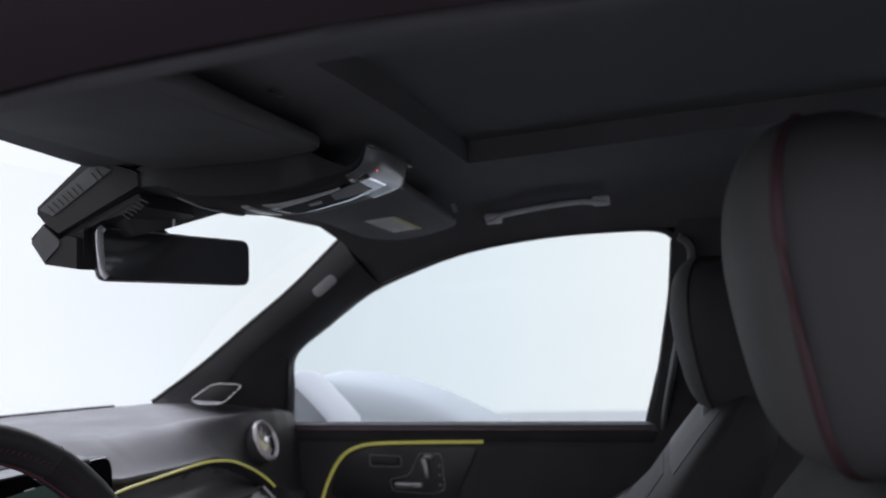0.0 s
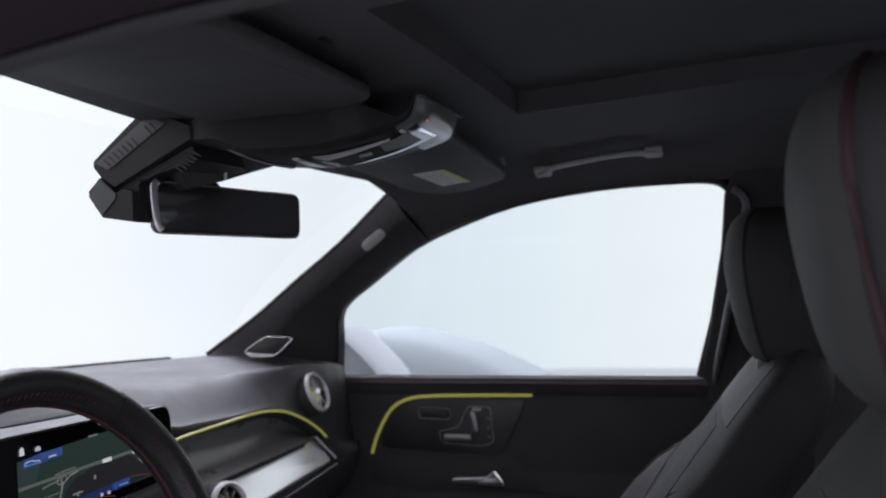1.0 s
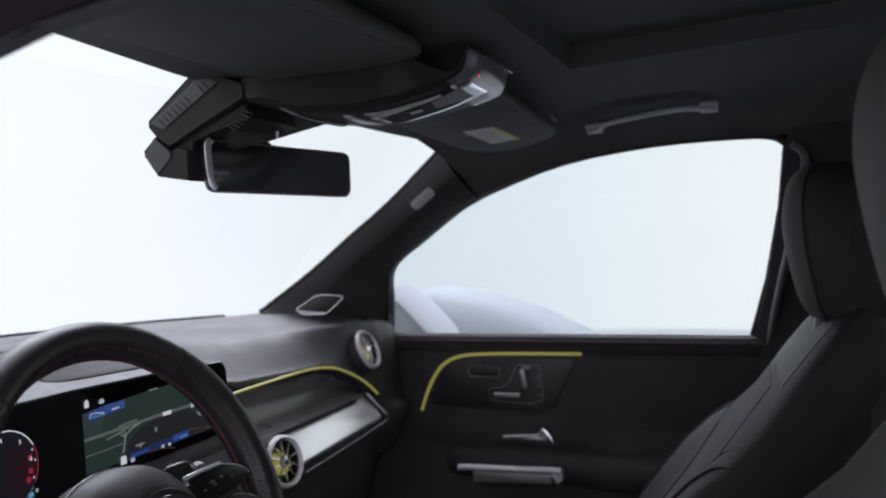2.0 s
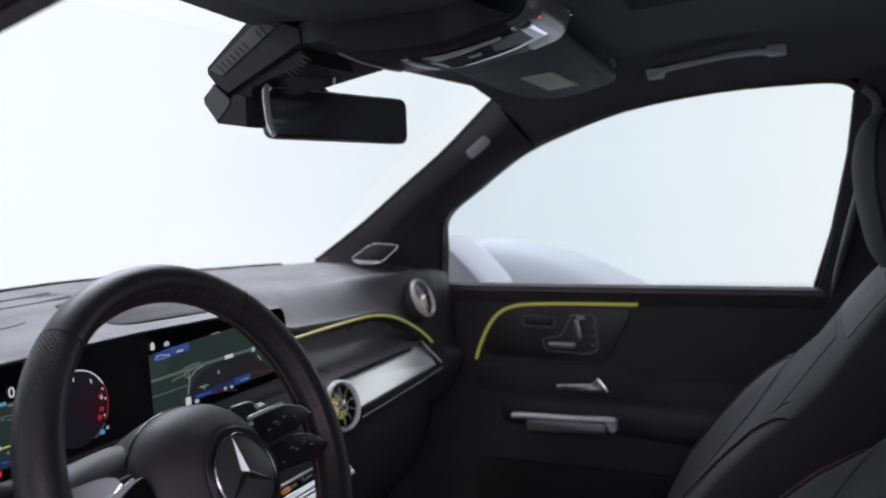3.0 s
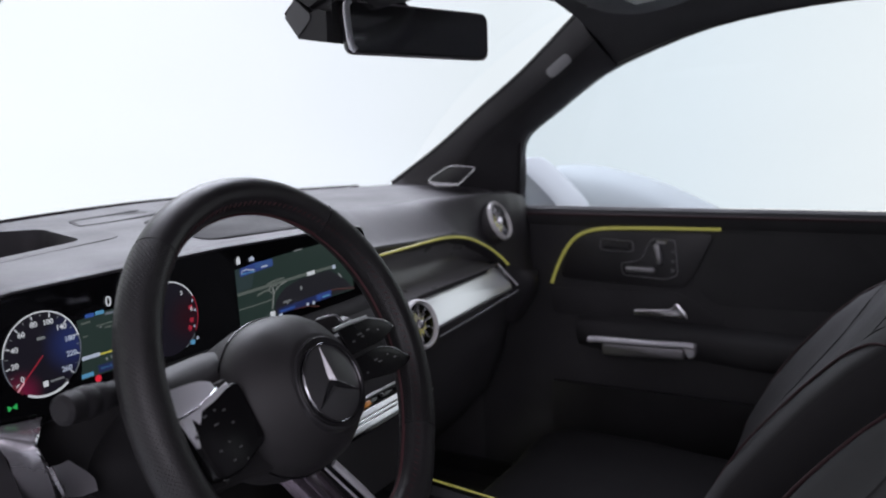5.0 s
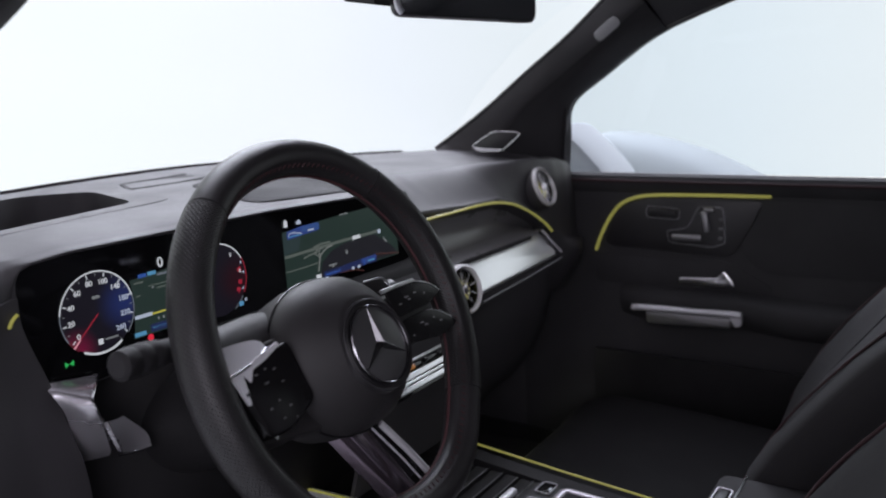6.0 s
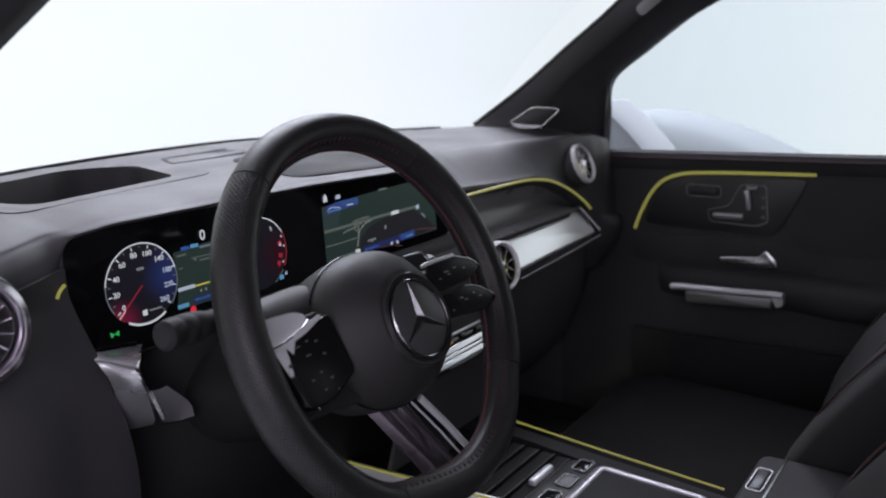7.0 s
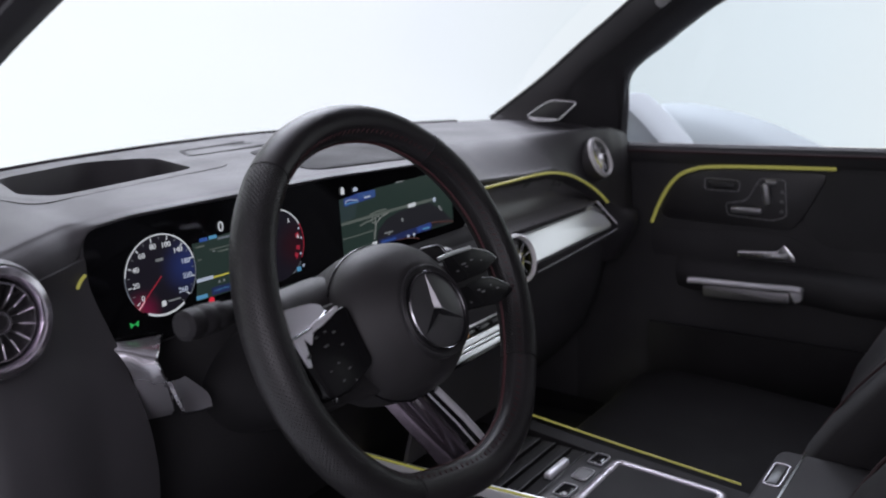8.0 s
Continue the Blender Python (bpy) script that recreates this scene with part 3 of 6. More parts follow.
def loop_on_door(name, pts, r, x, material, rad=0.008):
    path = [V((x, p.x, p.y)) for p in rounded([V(q) for q in pts], rad)]
    return part(name, tube(path, r, r, up=(1, 0, 0), segs=6, closed=True), material, door)


loop_on_door("memory_bezel", ((0.103, 0.977), (0.103, 0.952), (0.030, 0.951), (0.030, 0.974)), 0.0012, 0.747, TRIMGREY)
bar_on_door("memory_key", (0.095, 0.9645), (0.037, 0.9625), 0.015, 0.7465, SATIN)
loop_on_door("seat_switch_bezel", ((-0.010, 0.980), (-0.060, 0.980), (-0.066, 0.905), (-0.040, 0.895), (0.052, 0.900), (0.058, 0.925), (0.020, 0.932), (0.010, 0.940)), 0.0012, 0.747, TRIMGREY)
bar_on_door("seat_cushion_switch", (0.045, 0.914), (-0.020, 0.915), 0.014, 0.740, TRIMGREY, 0.012)
bar_on_door("seat_back_switch", (-0.030, 0.928), (-0.022, 0.972), 0.015, 0.740, TRIMGREY, 0.012)
bar_on_door("headrest_switch", (-0.022, 0.975), (-0.045, 0.974), 0.010, 0.741, TRIMGREY, 0.010)
for zz in (0.955, 0.935, 0.915):
    bar_on_door("heat_key", (-0.052, zz), (-0.060, zz), 0.007, 0.7465, GREYPLASTIC, 0.004)

# handle, pull rail and armrest
hand = rounded([V(p) for p in ((0.012, 0.840), (0.012, 0.827), (-0.070, 0.824), (-0.103, 0.826), (-0.100, 0.838), (-0.080, 0.862), (-0.066, 0.846))], 0.006)
part("door_handle", prism(on_door(hand, 0.697), (-0.015, 0, 0), 0.004), SILVER, door, "satin silver inner door handle")
rail = [V((0.680, y, z)) for y, z in ((0.108, 0.772), (0.09, 0.774), (-0.02, 0.776), (-0.10, 0.779), (-0.118, 0.778))]
part("pull_rail", tube([p + V((-0.004, 0, -0.004)) for p in rail], 0.009, 0.0065, segs=14), SATINSILVER, door, "silver pull rail")
grip = rounded([V(p) for p in ((0.080, 0.762), (-0.098, 0.767), (-0.098, 0.742), (0.076, 0.735))], 0.008)
part("rail_bracket", prism(on_door(rounded([V(p) for p in ((-0.092, 0.774), (-0.118, 0.776), (-0.118, 0.752), (-0.106, 0.746), (-0.098, 0.760))], 0.004), 0.676), (0.02, 0, 0), 0.003), SATINSILVER, door, "bright end bracket of the rail")
part("pull_grip", prism(on_door(grip, 0.674), (0.03, 0, 0), 0.005, 3), TRIMGREY, door, "satin silver grip under the rail")
arm_sec = [(0.745, 0.805), (0.700, 0.800), (0.684, 0.790), (0.684, 0.765), (0.700, 0.740), (0.745, 0.72)]
part("armrest", loft([[V((x - dx, y, z + dz)) for x, z in arm_sec] for y, dx, dz in ((0.15, -0.03, 0.0), (0.12, -0.015, 0), (0.0, -0.012, 0), (-0.12, -0.008, 0.0), (-0.20, 0.0, -0.005), (-0.45, 0.0, -0.01), (-0.5, -0.03, -0.01))]), DOOR, door, "black padded armrest", 60)
part("map_pocket", shell([[V((0.70 + 0.02 * (z < 0.5), y, z)) for z in (0.66, 0.58, 0.46)] for y in (0.2, -0.1, -0.4)], 0.01), SATIN, door)
part("mirror_triangle", prism([V((glass_x(z) - 0.004, y, z)) for y, z in ((0.298, 1.050), (0.264, 1.198), (0.30, 1.18), (0.38, 1.12), (0.42, 1.05))], (0.012, 0, 0), 0.003), SATIN, door, "black corner panel of the window")
part("window_bar", tube([V((glass_x(1.047) - 0.002, 0.304, 1.045)), V((glass_x(1.2) - 0.002, 0.268, 1.202))], 0.006, 0.006, up=(0, 1, 0)), SATIN, door, "black upright bar of the window")

# tweeter grille on the right pillar's foot
spk = thing("tweeter_grille", "black loudspeaker grille with a bright chrome edge", "loudspeaker", (0.63, 0.40, 1.12))
quad = [V((0.612, 0.454, 1.116)), V((0.614, 0.398, 1.149)), V((0.616, 0.331, 1.145)), V((0.616, 0.378, 1.1055)), V((0.612, 0.438, 1.1045))]
nrm = (quad[1] - quad[0]).cross(quad[2] - quad[0]).normalized()
if nrm.x > 0:
    nrm = -nrm
qm = frame_of(sum(quad, V()) / 5, nrm, (0, 1, 0))
q2 = rounded([V((qm.inverted() @ q).xy) for q in quad], 0.014)
part("mesh", prism([qm @ V((p.x, p.y, 0.0)) for p in q2], nrm * 0.006, 0.002), SATIN, spk)
part("chrome_edge", tube([qm @ V((p.x, p.y, 0.007)) for p in q2], 0.0017, 0.0017, up=nrm, segs=8, closed=True), SILVER, spk, "bright chrome edge")
part("foot_plate", prism([qm @ V((p.x, p.y, 0.0062)) for p in rounded([V((qm.inverted() @ q).xy) for q in (V((0.612, 0.450, 1.1150)), V((0.614, 0.425, 1.1120)), V((0.616, 0.382, 1.1100)), V((0.616, 0.380, 1.1070)), V((0.612, 0.438, 1.1065)))], 0.003)], nrm * 0.0015, 0.0005), SATINSILVER, spk, "bright plate along the lower edge")

# ---- dashboard ----
dash = thing("dashboard", "dark grey soft dashboard with silver trim and round vents", "dashboard", (0, 0.45, 0.60))


def lip(x):
    """Front edge of the dashboard's top: how far back and how high."""
    y = float(np.interp(x, [-0.76, -0.66, -0.60, -0.565, 0.062, 0.10, 0.16, 0.30, 0.45, 0.55, 0.64, 0.69, 0.75], [0.275, 0.262, 0.272, 0.283, 0.283, 0.303, 0.297, 0.292, 0.286, 0.268, 0.252, 0.247, 0.254]))
    z = float(np.interp(x, [-0.76, -0.66, -0.60, -0.544, -0.50, -0.36, -0.20, 0.062, 0.105, 0.16, 0.30, 0.42, 0.475, 0.53, 0.57, 0.61, 0.66, 0.75], [1.060, 1.078, 1.089, 1.0960, 1.1000, 1.1000, 1.0992, 1.0905, 1.052, 1.041, 1.033, 1.030, 1.018, 0.993, 0.968, 0.940, 0.912, 0.900]))
    return y, z


def hump(x):
    """Height of the top a hand's width behind its front edge."""
    return float(np.interp(x, [-0.74, -0.56, 0.10, 0.25, 0.45, 0.60, 0.74], [1.098, 1.113, 1.110, 1.100, 1.100, 1.096, 1.072]))


HUD = [(-0.530, 0.388), (-0.248, 0.450), (-0.188, 0.660), (-0.298, 0.722), (-0.480, 0.655), (-0.545, 0.500)]


def inside(poly, x, y):
    hit = False
    for (x0, y0), (x1, y1) in zip(poly, poly[1:] + poly[:1]):
        if (y0 > y) != (y1 > y) and x < x0 + (y - y0) * (x1 - x0) / (y1 - y0):
            hit = not hit
    return hit


top_rows = []
for k in range(151):
    x = -0.75 + 1.50 * k / 150
    ly, lz = lip(x)
    by = base_y(x)
    hz = hump(x)
    low = 0.0025 if x < 0 else 0

    def section(front, drop):
        hy = ly + front
        return [(by + 0.03, 1.100), (by, 1.115), (by - 0.03, 1.118 - low / 2), (by - 0.12, 1.117 - low), ((by + hy) / 2, max(hz, 1.112)), (hy + 0.05, hz + 0.002 - low / 2), (hy, hz - drop),
                (ly + 0.012, lz + 0.008), (ly, lz), (ly + 0.002, lz - 0.010), (ly + 0.02, lz - 0.022)]

    row = section(0.078, 0.001)
    end_row = row[:]
    end_row[-5:] = [(ly + 0.034, lz + 0.010), (ly + 0.016, lz + 0.002), (ly + 0.006, lz - 0.010), (ly + 0.002, lz - 0.022), (ly + 0.001, lz - 0.036)]
    row[-5:] = [(ly + 0.034, lz + 0.0072), (ly + 0.010, lz + 0.0026), (ly, lz), (ly + 0.003, lz - 0.004), (ly + 0.02, lz - 0.006)]
    # the driver's end rounds off beside the display
    w = min(1, max(0, (-0.546 - x) / 0.020))
    w = w * w * (3 - 2 * w)
    row = [(a[0] * (1 - w) + b[0] * w, a[1] * (1 - w) + b[1] * w) for a, b in zip(row, end_row)]
    # the passenger's half rolls down softly; the two shapes run into each other behind the display's end
    roll_down = section(float(np.interp(x, [0.12, 0.42, 0.54, 0.64, 0.75], [0.075, 0.075, 0.036, 0.024, 0.028])), 0.012)
    w = min(1, max(0, (x - 0.025) / 0.085))
    w = w * w * (3 - 2 * w)
    row = [(a[0] * (1 - w) + b[0] * w, a[1] * (1 - w) + b[1] * w) for a, b in zip(row, roll_down)]
    sink = 0.013 * min(1, max(0, (x - 0.10) / 0.50))
    top_rows.append(curve([(x, y, z - (sink if z > 1.09 else 0)) for y, z in row], 8))
top_bm = loft(top_rows, False, False)
bmesh.ops.delete(top_bm, geom=[f for f in top_bm.faces if inside(HUD, f.calc_center_median().x, f.calc_center_median().y)], context="FACES")
part("top", top_bm, DASH, dash, "soft grained dark grey top", angle=50)

part("base_seal", tube([(x, base_y(x) + 0.004, 1.1165 - 0.013 * min(1, max(0, (x - 0.10) / 0.50))) for x in (k / 20 - 0.62 for k in range(25))], 0.007, 0.0045, segs=8), FRAMEBLACK, dash, "black rubber seal at the foot of the windscreen")

# head-up recess, slot and centre grille in the top
out_r = rounded([V(q) for q in ((-0.558, 0.372), (-0.232, 0.436), (-0.165, 0.660), (-0.298, 0.738), (-0.490, 0.668), (-0.560, 0.500))], 0.04)
in_r = rounded([V(q) for q in ((-0.506, 0.416), (-0.262, 0.484), (-0.208, 0.655), (-0.298, 0.702), (-0.466, 0.634), (-0.515, 0.480))], 0.032)


def top_z(x, y):
    """Height of the dashboard's top."""
    line = sorted((p.y, p.z) for p in top_rows[min(150, max(0, int(round((x + 0.75) * 100))))] if p.z > 1.085)
    return float(np.interp(y, [q[0] for q in line], [q[1] for q in line]))


def sheet_on_top(edge, mid, steps):
    """Rings from an outline inwards, lying on the dashboard's top at the heights given."""
    return [[V((p.x, p.y, top_z(p.x, p.y) + dz)) for p in (mid.lerp(e, q) for e in edge)] for q, dz in steps]


rows = [[V((p.x, p.y, top_z(p.x, p.y) + q)) for p in r] for r, q in ((out_r, -0.005), (out_r, 0.0010), (in_r, -0.0020))] + [[V((p.x, p.y, 1.062)) for p in in_r]]
rows = [r + [r[0]] for r in rows]
part("projector_frame", loft(rows, False, False), DASH, dash, "bevelled rim of the head-up projector well", angle=30)
part("projector_well", prism([V((p.x, p.y, 1.064)) for p in out_r], (0, 0, -0.004)), GRILLE, dash, "dark well of the head-up projector")
edge = rounded([V(q) for q in ((-0.182, 0.604), (0.14, 0.604), (0.14, 0.690), (-0.148, 0.672))], 0.012)
part("defrost_slot", loft(sheet_on_top(edge, sum(edge, V((0, 0))) / len(edge), ((1.0, -0.003), (1.0, 0.0012), (0.96, 0.0012), (0.93, -0.0004), (0.5, -0.0004), (0.02, -0.0004)))), GRILLE, dash, "dark defroster slot", angle=30)


edge = rounded([V(q) for q in ((-0.212, 0.311), (0.035, 0.303), (0.100, 0.360), (0.090, 0.550), (-0.105, 0.562))], 0.045)
mid = sum(edge, V((0, 0))) / len(edge)
rings = sheet_on_top(edge, mid, ((1.0, -0.003), (1.0, 0.0012), (0.985, 0.0022), (0.8, 0.0022), (0.6, 0.0022), (0.4, 0.0022), (0.2, 0.0022), (0.02, 0.0022)))
part("centre_grille", loft(rings), GRILLE, dash, "dark perforated centre loudspeaker grille", angle=60)

# passenger side: hollow below the light strip, silver panel, glove box
def sec_p(x):
    ly, lz = lip(x)
    a, b = lz - 0.014, 0.944
    h = max(a - b, 0.004)
    return [(ly + 0.012, a), (ly + 0.026, a - 0.25 * h), (0.318, a - 0.58 * h), (0.300, a - 0.88 * h), (0.272, b)]


rows = []
for k in range(15):
    x = 0.13 + 0.475 * k / 14
    rows.append(curve([(x, y, z) for y, z in sec_p(x)], 4))
part("hollow", shell(rows, 0.004), HOLLOW, dash, "dark hollow face below the light strip", angle=60)
strip = curve([(x, (lip(x)[0] if x > 0.15 else 0.290) - 0.003, z) for x, z in ((0.10, 1.024), (0.148, 1.028), (0.263, 1.027), (0.36, 1.027), (0.420, 1.022), (0.475, 1.010), (0.530, 0.985), (0.570, 0.960), (0.597, 0.938))], 5)
part("light_strip", tube(strip, 0.0025, 0.0025, up=(0, 1, 0), segs=8), AMBER, dash, "glowing yellow ambient light strip")
panel = rounded([V(p) for p in ((0.205, 0.939), (0.560, 0.943), (0.588, 0.930), (0.575, 0.893), (0.225, 0.886))], 0.010)
part("silver_panel", prism([V((p.x, 0.226 + (p.y - 0.885) * 0.92, p.y)) for p in panel], (0, 0.014, -0.008), 0.006, 3), BRIGHTALU, dash, "brushed aluminium trim panel")
part("panel_end", tube([(0.5660, 0.2660, 0.9445), (0.5780, 0.2480, 0.9180), (0.5900, 0.2330, 0.8960)], 0.0022, 0.0022, segs=8), SATINSILVER, dash, "bright end edge of the trim panel")
part("panel_end", shell([[V((0.568, 0.266, 0.943)), V((0.592, 0.234, 0.897))], [V((0.594, 0.274, 0.930)), V((0.600, 0.246, 0.905))]], 0.003), TRIMGREY, dash, "grey end cap of the trim panel")
part("panel_lip", tube([(0.236, 0.222, 0.873), (0.42, 0.226, 0.878), (0.590, 0.232, 0.884)], 0.0020, 0.0020, segs=8), GREYPLASTIC, dash, "grey line below the trim panel")
part("shelf", shell([[V((x, 0.262, 0.9445)), V((x, 0.280, 0.9475)), V((x, 0.297, 0.9525))] for x in (0.15, 0.30, 0.45, 0.545)], 0.003), HOLLOW, dash, "smooth shelf above the trim panel")
glove = lambda x: [(0.272, 0.946), (0.262, 0.900), (0.242, 0.878), (0.252, 0.84), (0.262, 0.78), (0.30, 0.66), (0.40, 0.56)]
rows = [curve([(x, y + 0.05 * max(0, x - 0.55) / 0.15, z) for y, z in glove(x)], 3) for x in (0.10, 0.25, 0.4, 0.52, 0.60, 0.68, 0.74)]
part("glove_box", shell(rows, 0.006), FOOTWELL, dash, "black glove box face", angle=60)
part("end_cap", shell([curve([(x, y, z) for y, z in ((lip(x)[0] + 0.003, lip(x)[1] - 0.004), (lip(x)[0] + 0.002 + e, 0.890), (lip(x)[0] + 0.012 + e, 0.855), (lip(x)[0] + 0.045 + e, 0.80))], 4) for x, e in ((0.595, 0.020), (0.615, 0.006), (0.64, -0.008), (0.665, -0.014), (0.69, -0.014), (0.72, -0.004), (0.75, 0.014))], 0.006), DASH, dash, angle=60)

# driver's side face below and beside the display
rows = []
for k in range(16):
    f = k / 15
    line = []
    for y, z, xe in ((None, None, -0.5635), (0.287, 1.046, -0.5635), (0.284, 1.016, -0.5595), (0.279, 0.974, -0.548), (0.270, 0.930, -0.540), (0.264, 0.874, -0.530), (0.262, 0.80, -0.530), (0.30, 0.66, -0.530)):
        x = -0.75 + (xe + 0.75) * f
        e = max(0, -0.69 - x) - 0.014 * min(1, max(0, (-0.585 - x) / 0.05))
        ly, lz = lip(x)
        if y is None:
            line.append((x, ly + 0.004, lz - 0.028))
        else:
            line.append((x, y + e - 0.006 * math.sin(math.pi * f), min(z, lz - (0.054 if z > 1.03 else 0.078 if z > 1.0 else 0.10))))
    rows.append(curve(line, 4))
rows.append([p + V((0.004, 0.016, 0)) for p in rows[-1]])
part("driver_end", shell(rows, 0.006), DASH, dash, "rounded dark grey dashboard end", angle=60)
part("display_backing", box((-0.570, 0.304, 1.015), (0.036, 0.006, 0.115), 0.002), DASH, dash)
rows = [curve([(x, 0.283 + e, 0.975), (x, 0.262 + e, 0.955), (x, 0.250 + e, 0.90), (x, 0.265 + e, 0.78), (x, 0.33, 0.64)], 4) for x, e in ((-0.56, 0.060), (-0.50, 0.055), (-0.455, 0.030), (-0.42, 0.0), (-0.3, 0), (-0.15, 0), (0.0, 0), (0.12, 0))]
part("knee_panel", shell(rows, 0.006), HOUSING, dash, "black panel below the display", angle=60)
left_e = curve([(-0.550, 0.280, 0.974), (-0.546, 0.268, 0.964), (-0.542, 0.261, 0.950), (-0.537, 0.261, 0.936), (-0.532, 0.268, 0.918), (-0.529, 0.284, 0.895), (-0.526, 0.304, 0.872)], 4)
right_e = curve([(-0.486, 0.276, 0.966), (-0.512, 0.246, 0.965), (-0.525, 0.234, 0.957), (-0.523, 0.231, 0.946), (-0.515, 0.235, 0.927), (-0.500, 0.250, 0.893), (-0.492, 0.264, 0.878)], 4)
rows = [[a.lerp(b, k / 8) - V((0.25, 1, 0)).normalized() * 0.003 * math.sin(math.pi * k / 8) for a, b in zip(left_e, right_e)] for k in range(9)]
part("column_trim", shell(rows, 0.005), COLUMNTRIM, dash, "satin silver trim beside the column", angle=60)
low_e = curve([(-0.480, 0.256, 0.918), (-0.462, 0.244, 0.896), (-0.462, 0.236, 0.882)], 4)
rows = [[a.lerp(b, k / 6) + V((0, 0.006, -0.004)) * math.sin(math.pi * k / 6) for a, b in zip(curve([(-0.517, 0.232, 0.930), (-0.510, 0.234, 0.912), (-0.502, 0.236, 0.892)], 4), low_e)] for k in range(7)]
part("column_trim_return", shell(rows, 0.004), COLUMNTRIM, dash, "satin silver return of the trim", angle=60)
part("trim_edge", tube(right_e, 0.0014, 0.0014, segs=6), CHROME, dash, "fine bright edge")
part("trim_edge", tube([(-0.502, 0.235, 0.889), (-0.482, 0.234, 0.884), (-0.462, 0.234, 0.882)], 0.0013, 0.0013, segs=6), CHROME, dash, "fine bright edge")
part("light_end", tube(curve([(-0.572, 0.280, 1.038), (-0.569, 0.278, 1.045), (-0.563, 0.278, 1.050)], 4), 0.0018, 0.0018, up=(0, 1, 0)), AMBER, dash, "short end of the yellow light strip")
sw = box((-0.62, 0.262, 0.80), (0.045, 0.012, 0.03), 0.004)
part("lamp_key", sw, SATIN, dash)

# centre strip with keys under the display
tilt = Matrix.Rotation(radians(48), 4, "X")
for y, z, h in ((0.2000, 0.8240, 0.0088), (0.1945, 0.8178, 0.0046), (0.1890, 0.8118, 0.0084)):
    part("key_bar", box((0.02, y, z), (0.25, h, 0.006), 0.0012, tilt), BRIGHTALU, dash, "bright silver climate key bar")
part("key_bar_back", box((0.02, 0.201, 0.812), (0.25, 0.032, 0.006), 0.001, tilt), GLOSS, dash)
part("key_ledge", box((0.02, 0.2140, 0.8395), (0.25, 0.005, 0.005), 0.0015, tilt), TRIMGREY, dash, "grey ledge above the keys")
part("key_ledge", box((0.02, 0.2215, 0.8480), (0.25, 0.006, 0.005), 0.0015, tilt), VENTGREY, dash, "dark grey ledge above the keys")
for i in range(6):
    part("climate_key", box((-0.085 + 0.042 * i, 0.2095, 0.8325), (0.034, 0.007, 0.005), 0.0015, tilt), SATIN if i in (1, 4) else GLOSS, dash)
# glowing block stands in for an orange reflection among the keys
part("key_reflection", box((-0.012, 0.2085, 0.8325), (0.016, 0.007, 0.007), 0.0015, tilt), glow("orange_reflection_glow", (0.7, 0.28, 0.05), 0.30), dash, "orange glow drawn for a reflection on the keys")
part("centre_face", shell([[V((x, y, z)) for y, z in ((0.262, 0.955), (0.230, 0.90), (0.214, 0.83), (0.212, 0.76), (0.24, 0.66))] for x in (-0.13, 0.0, 0.13)], 0.006), FOOTWELL, dash, angle=60)


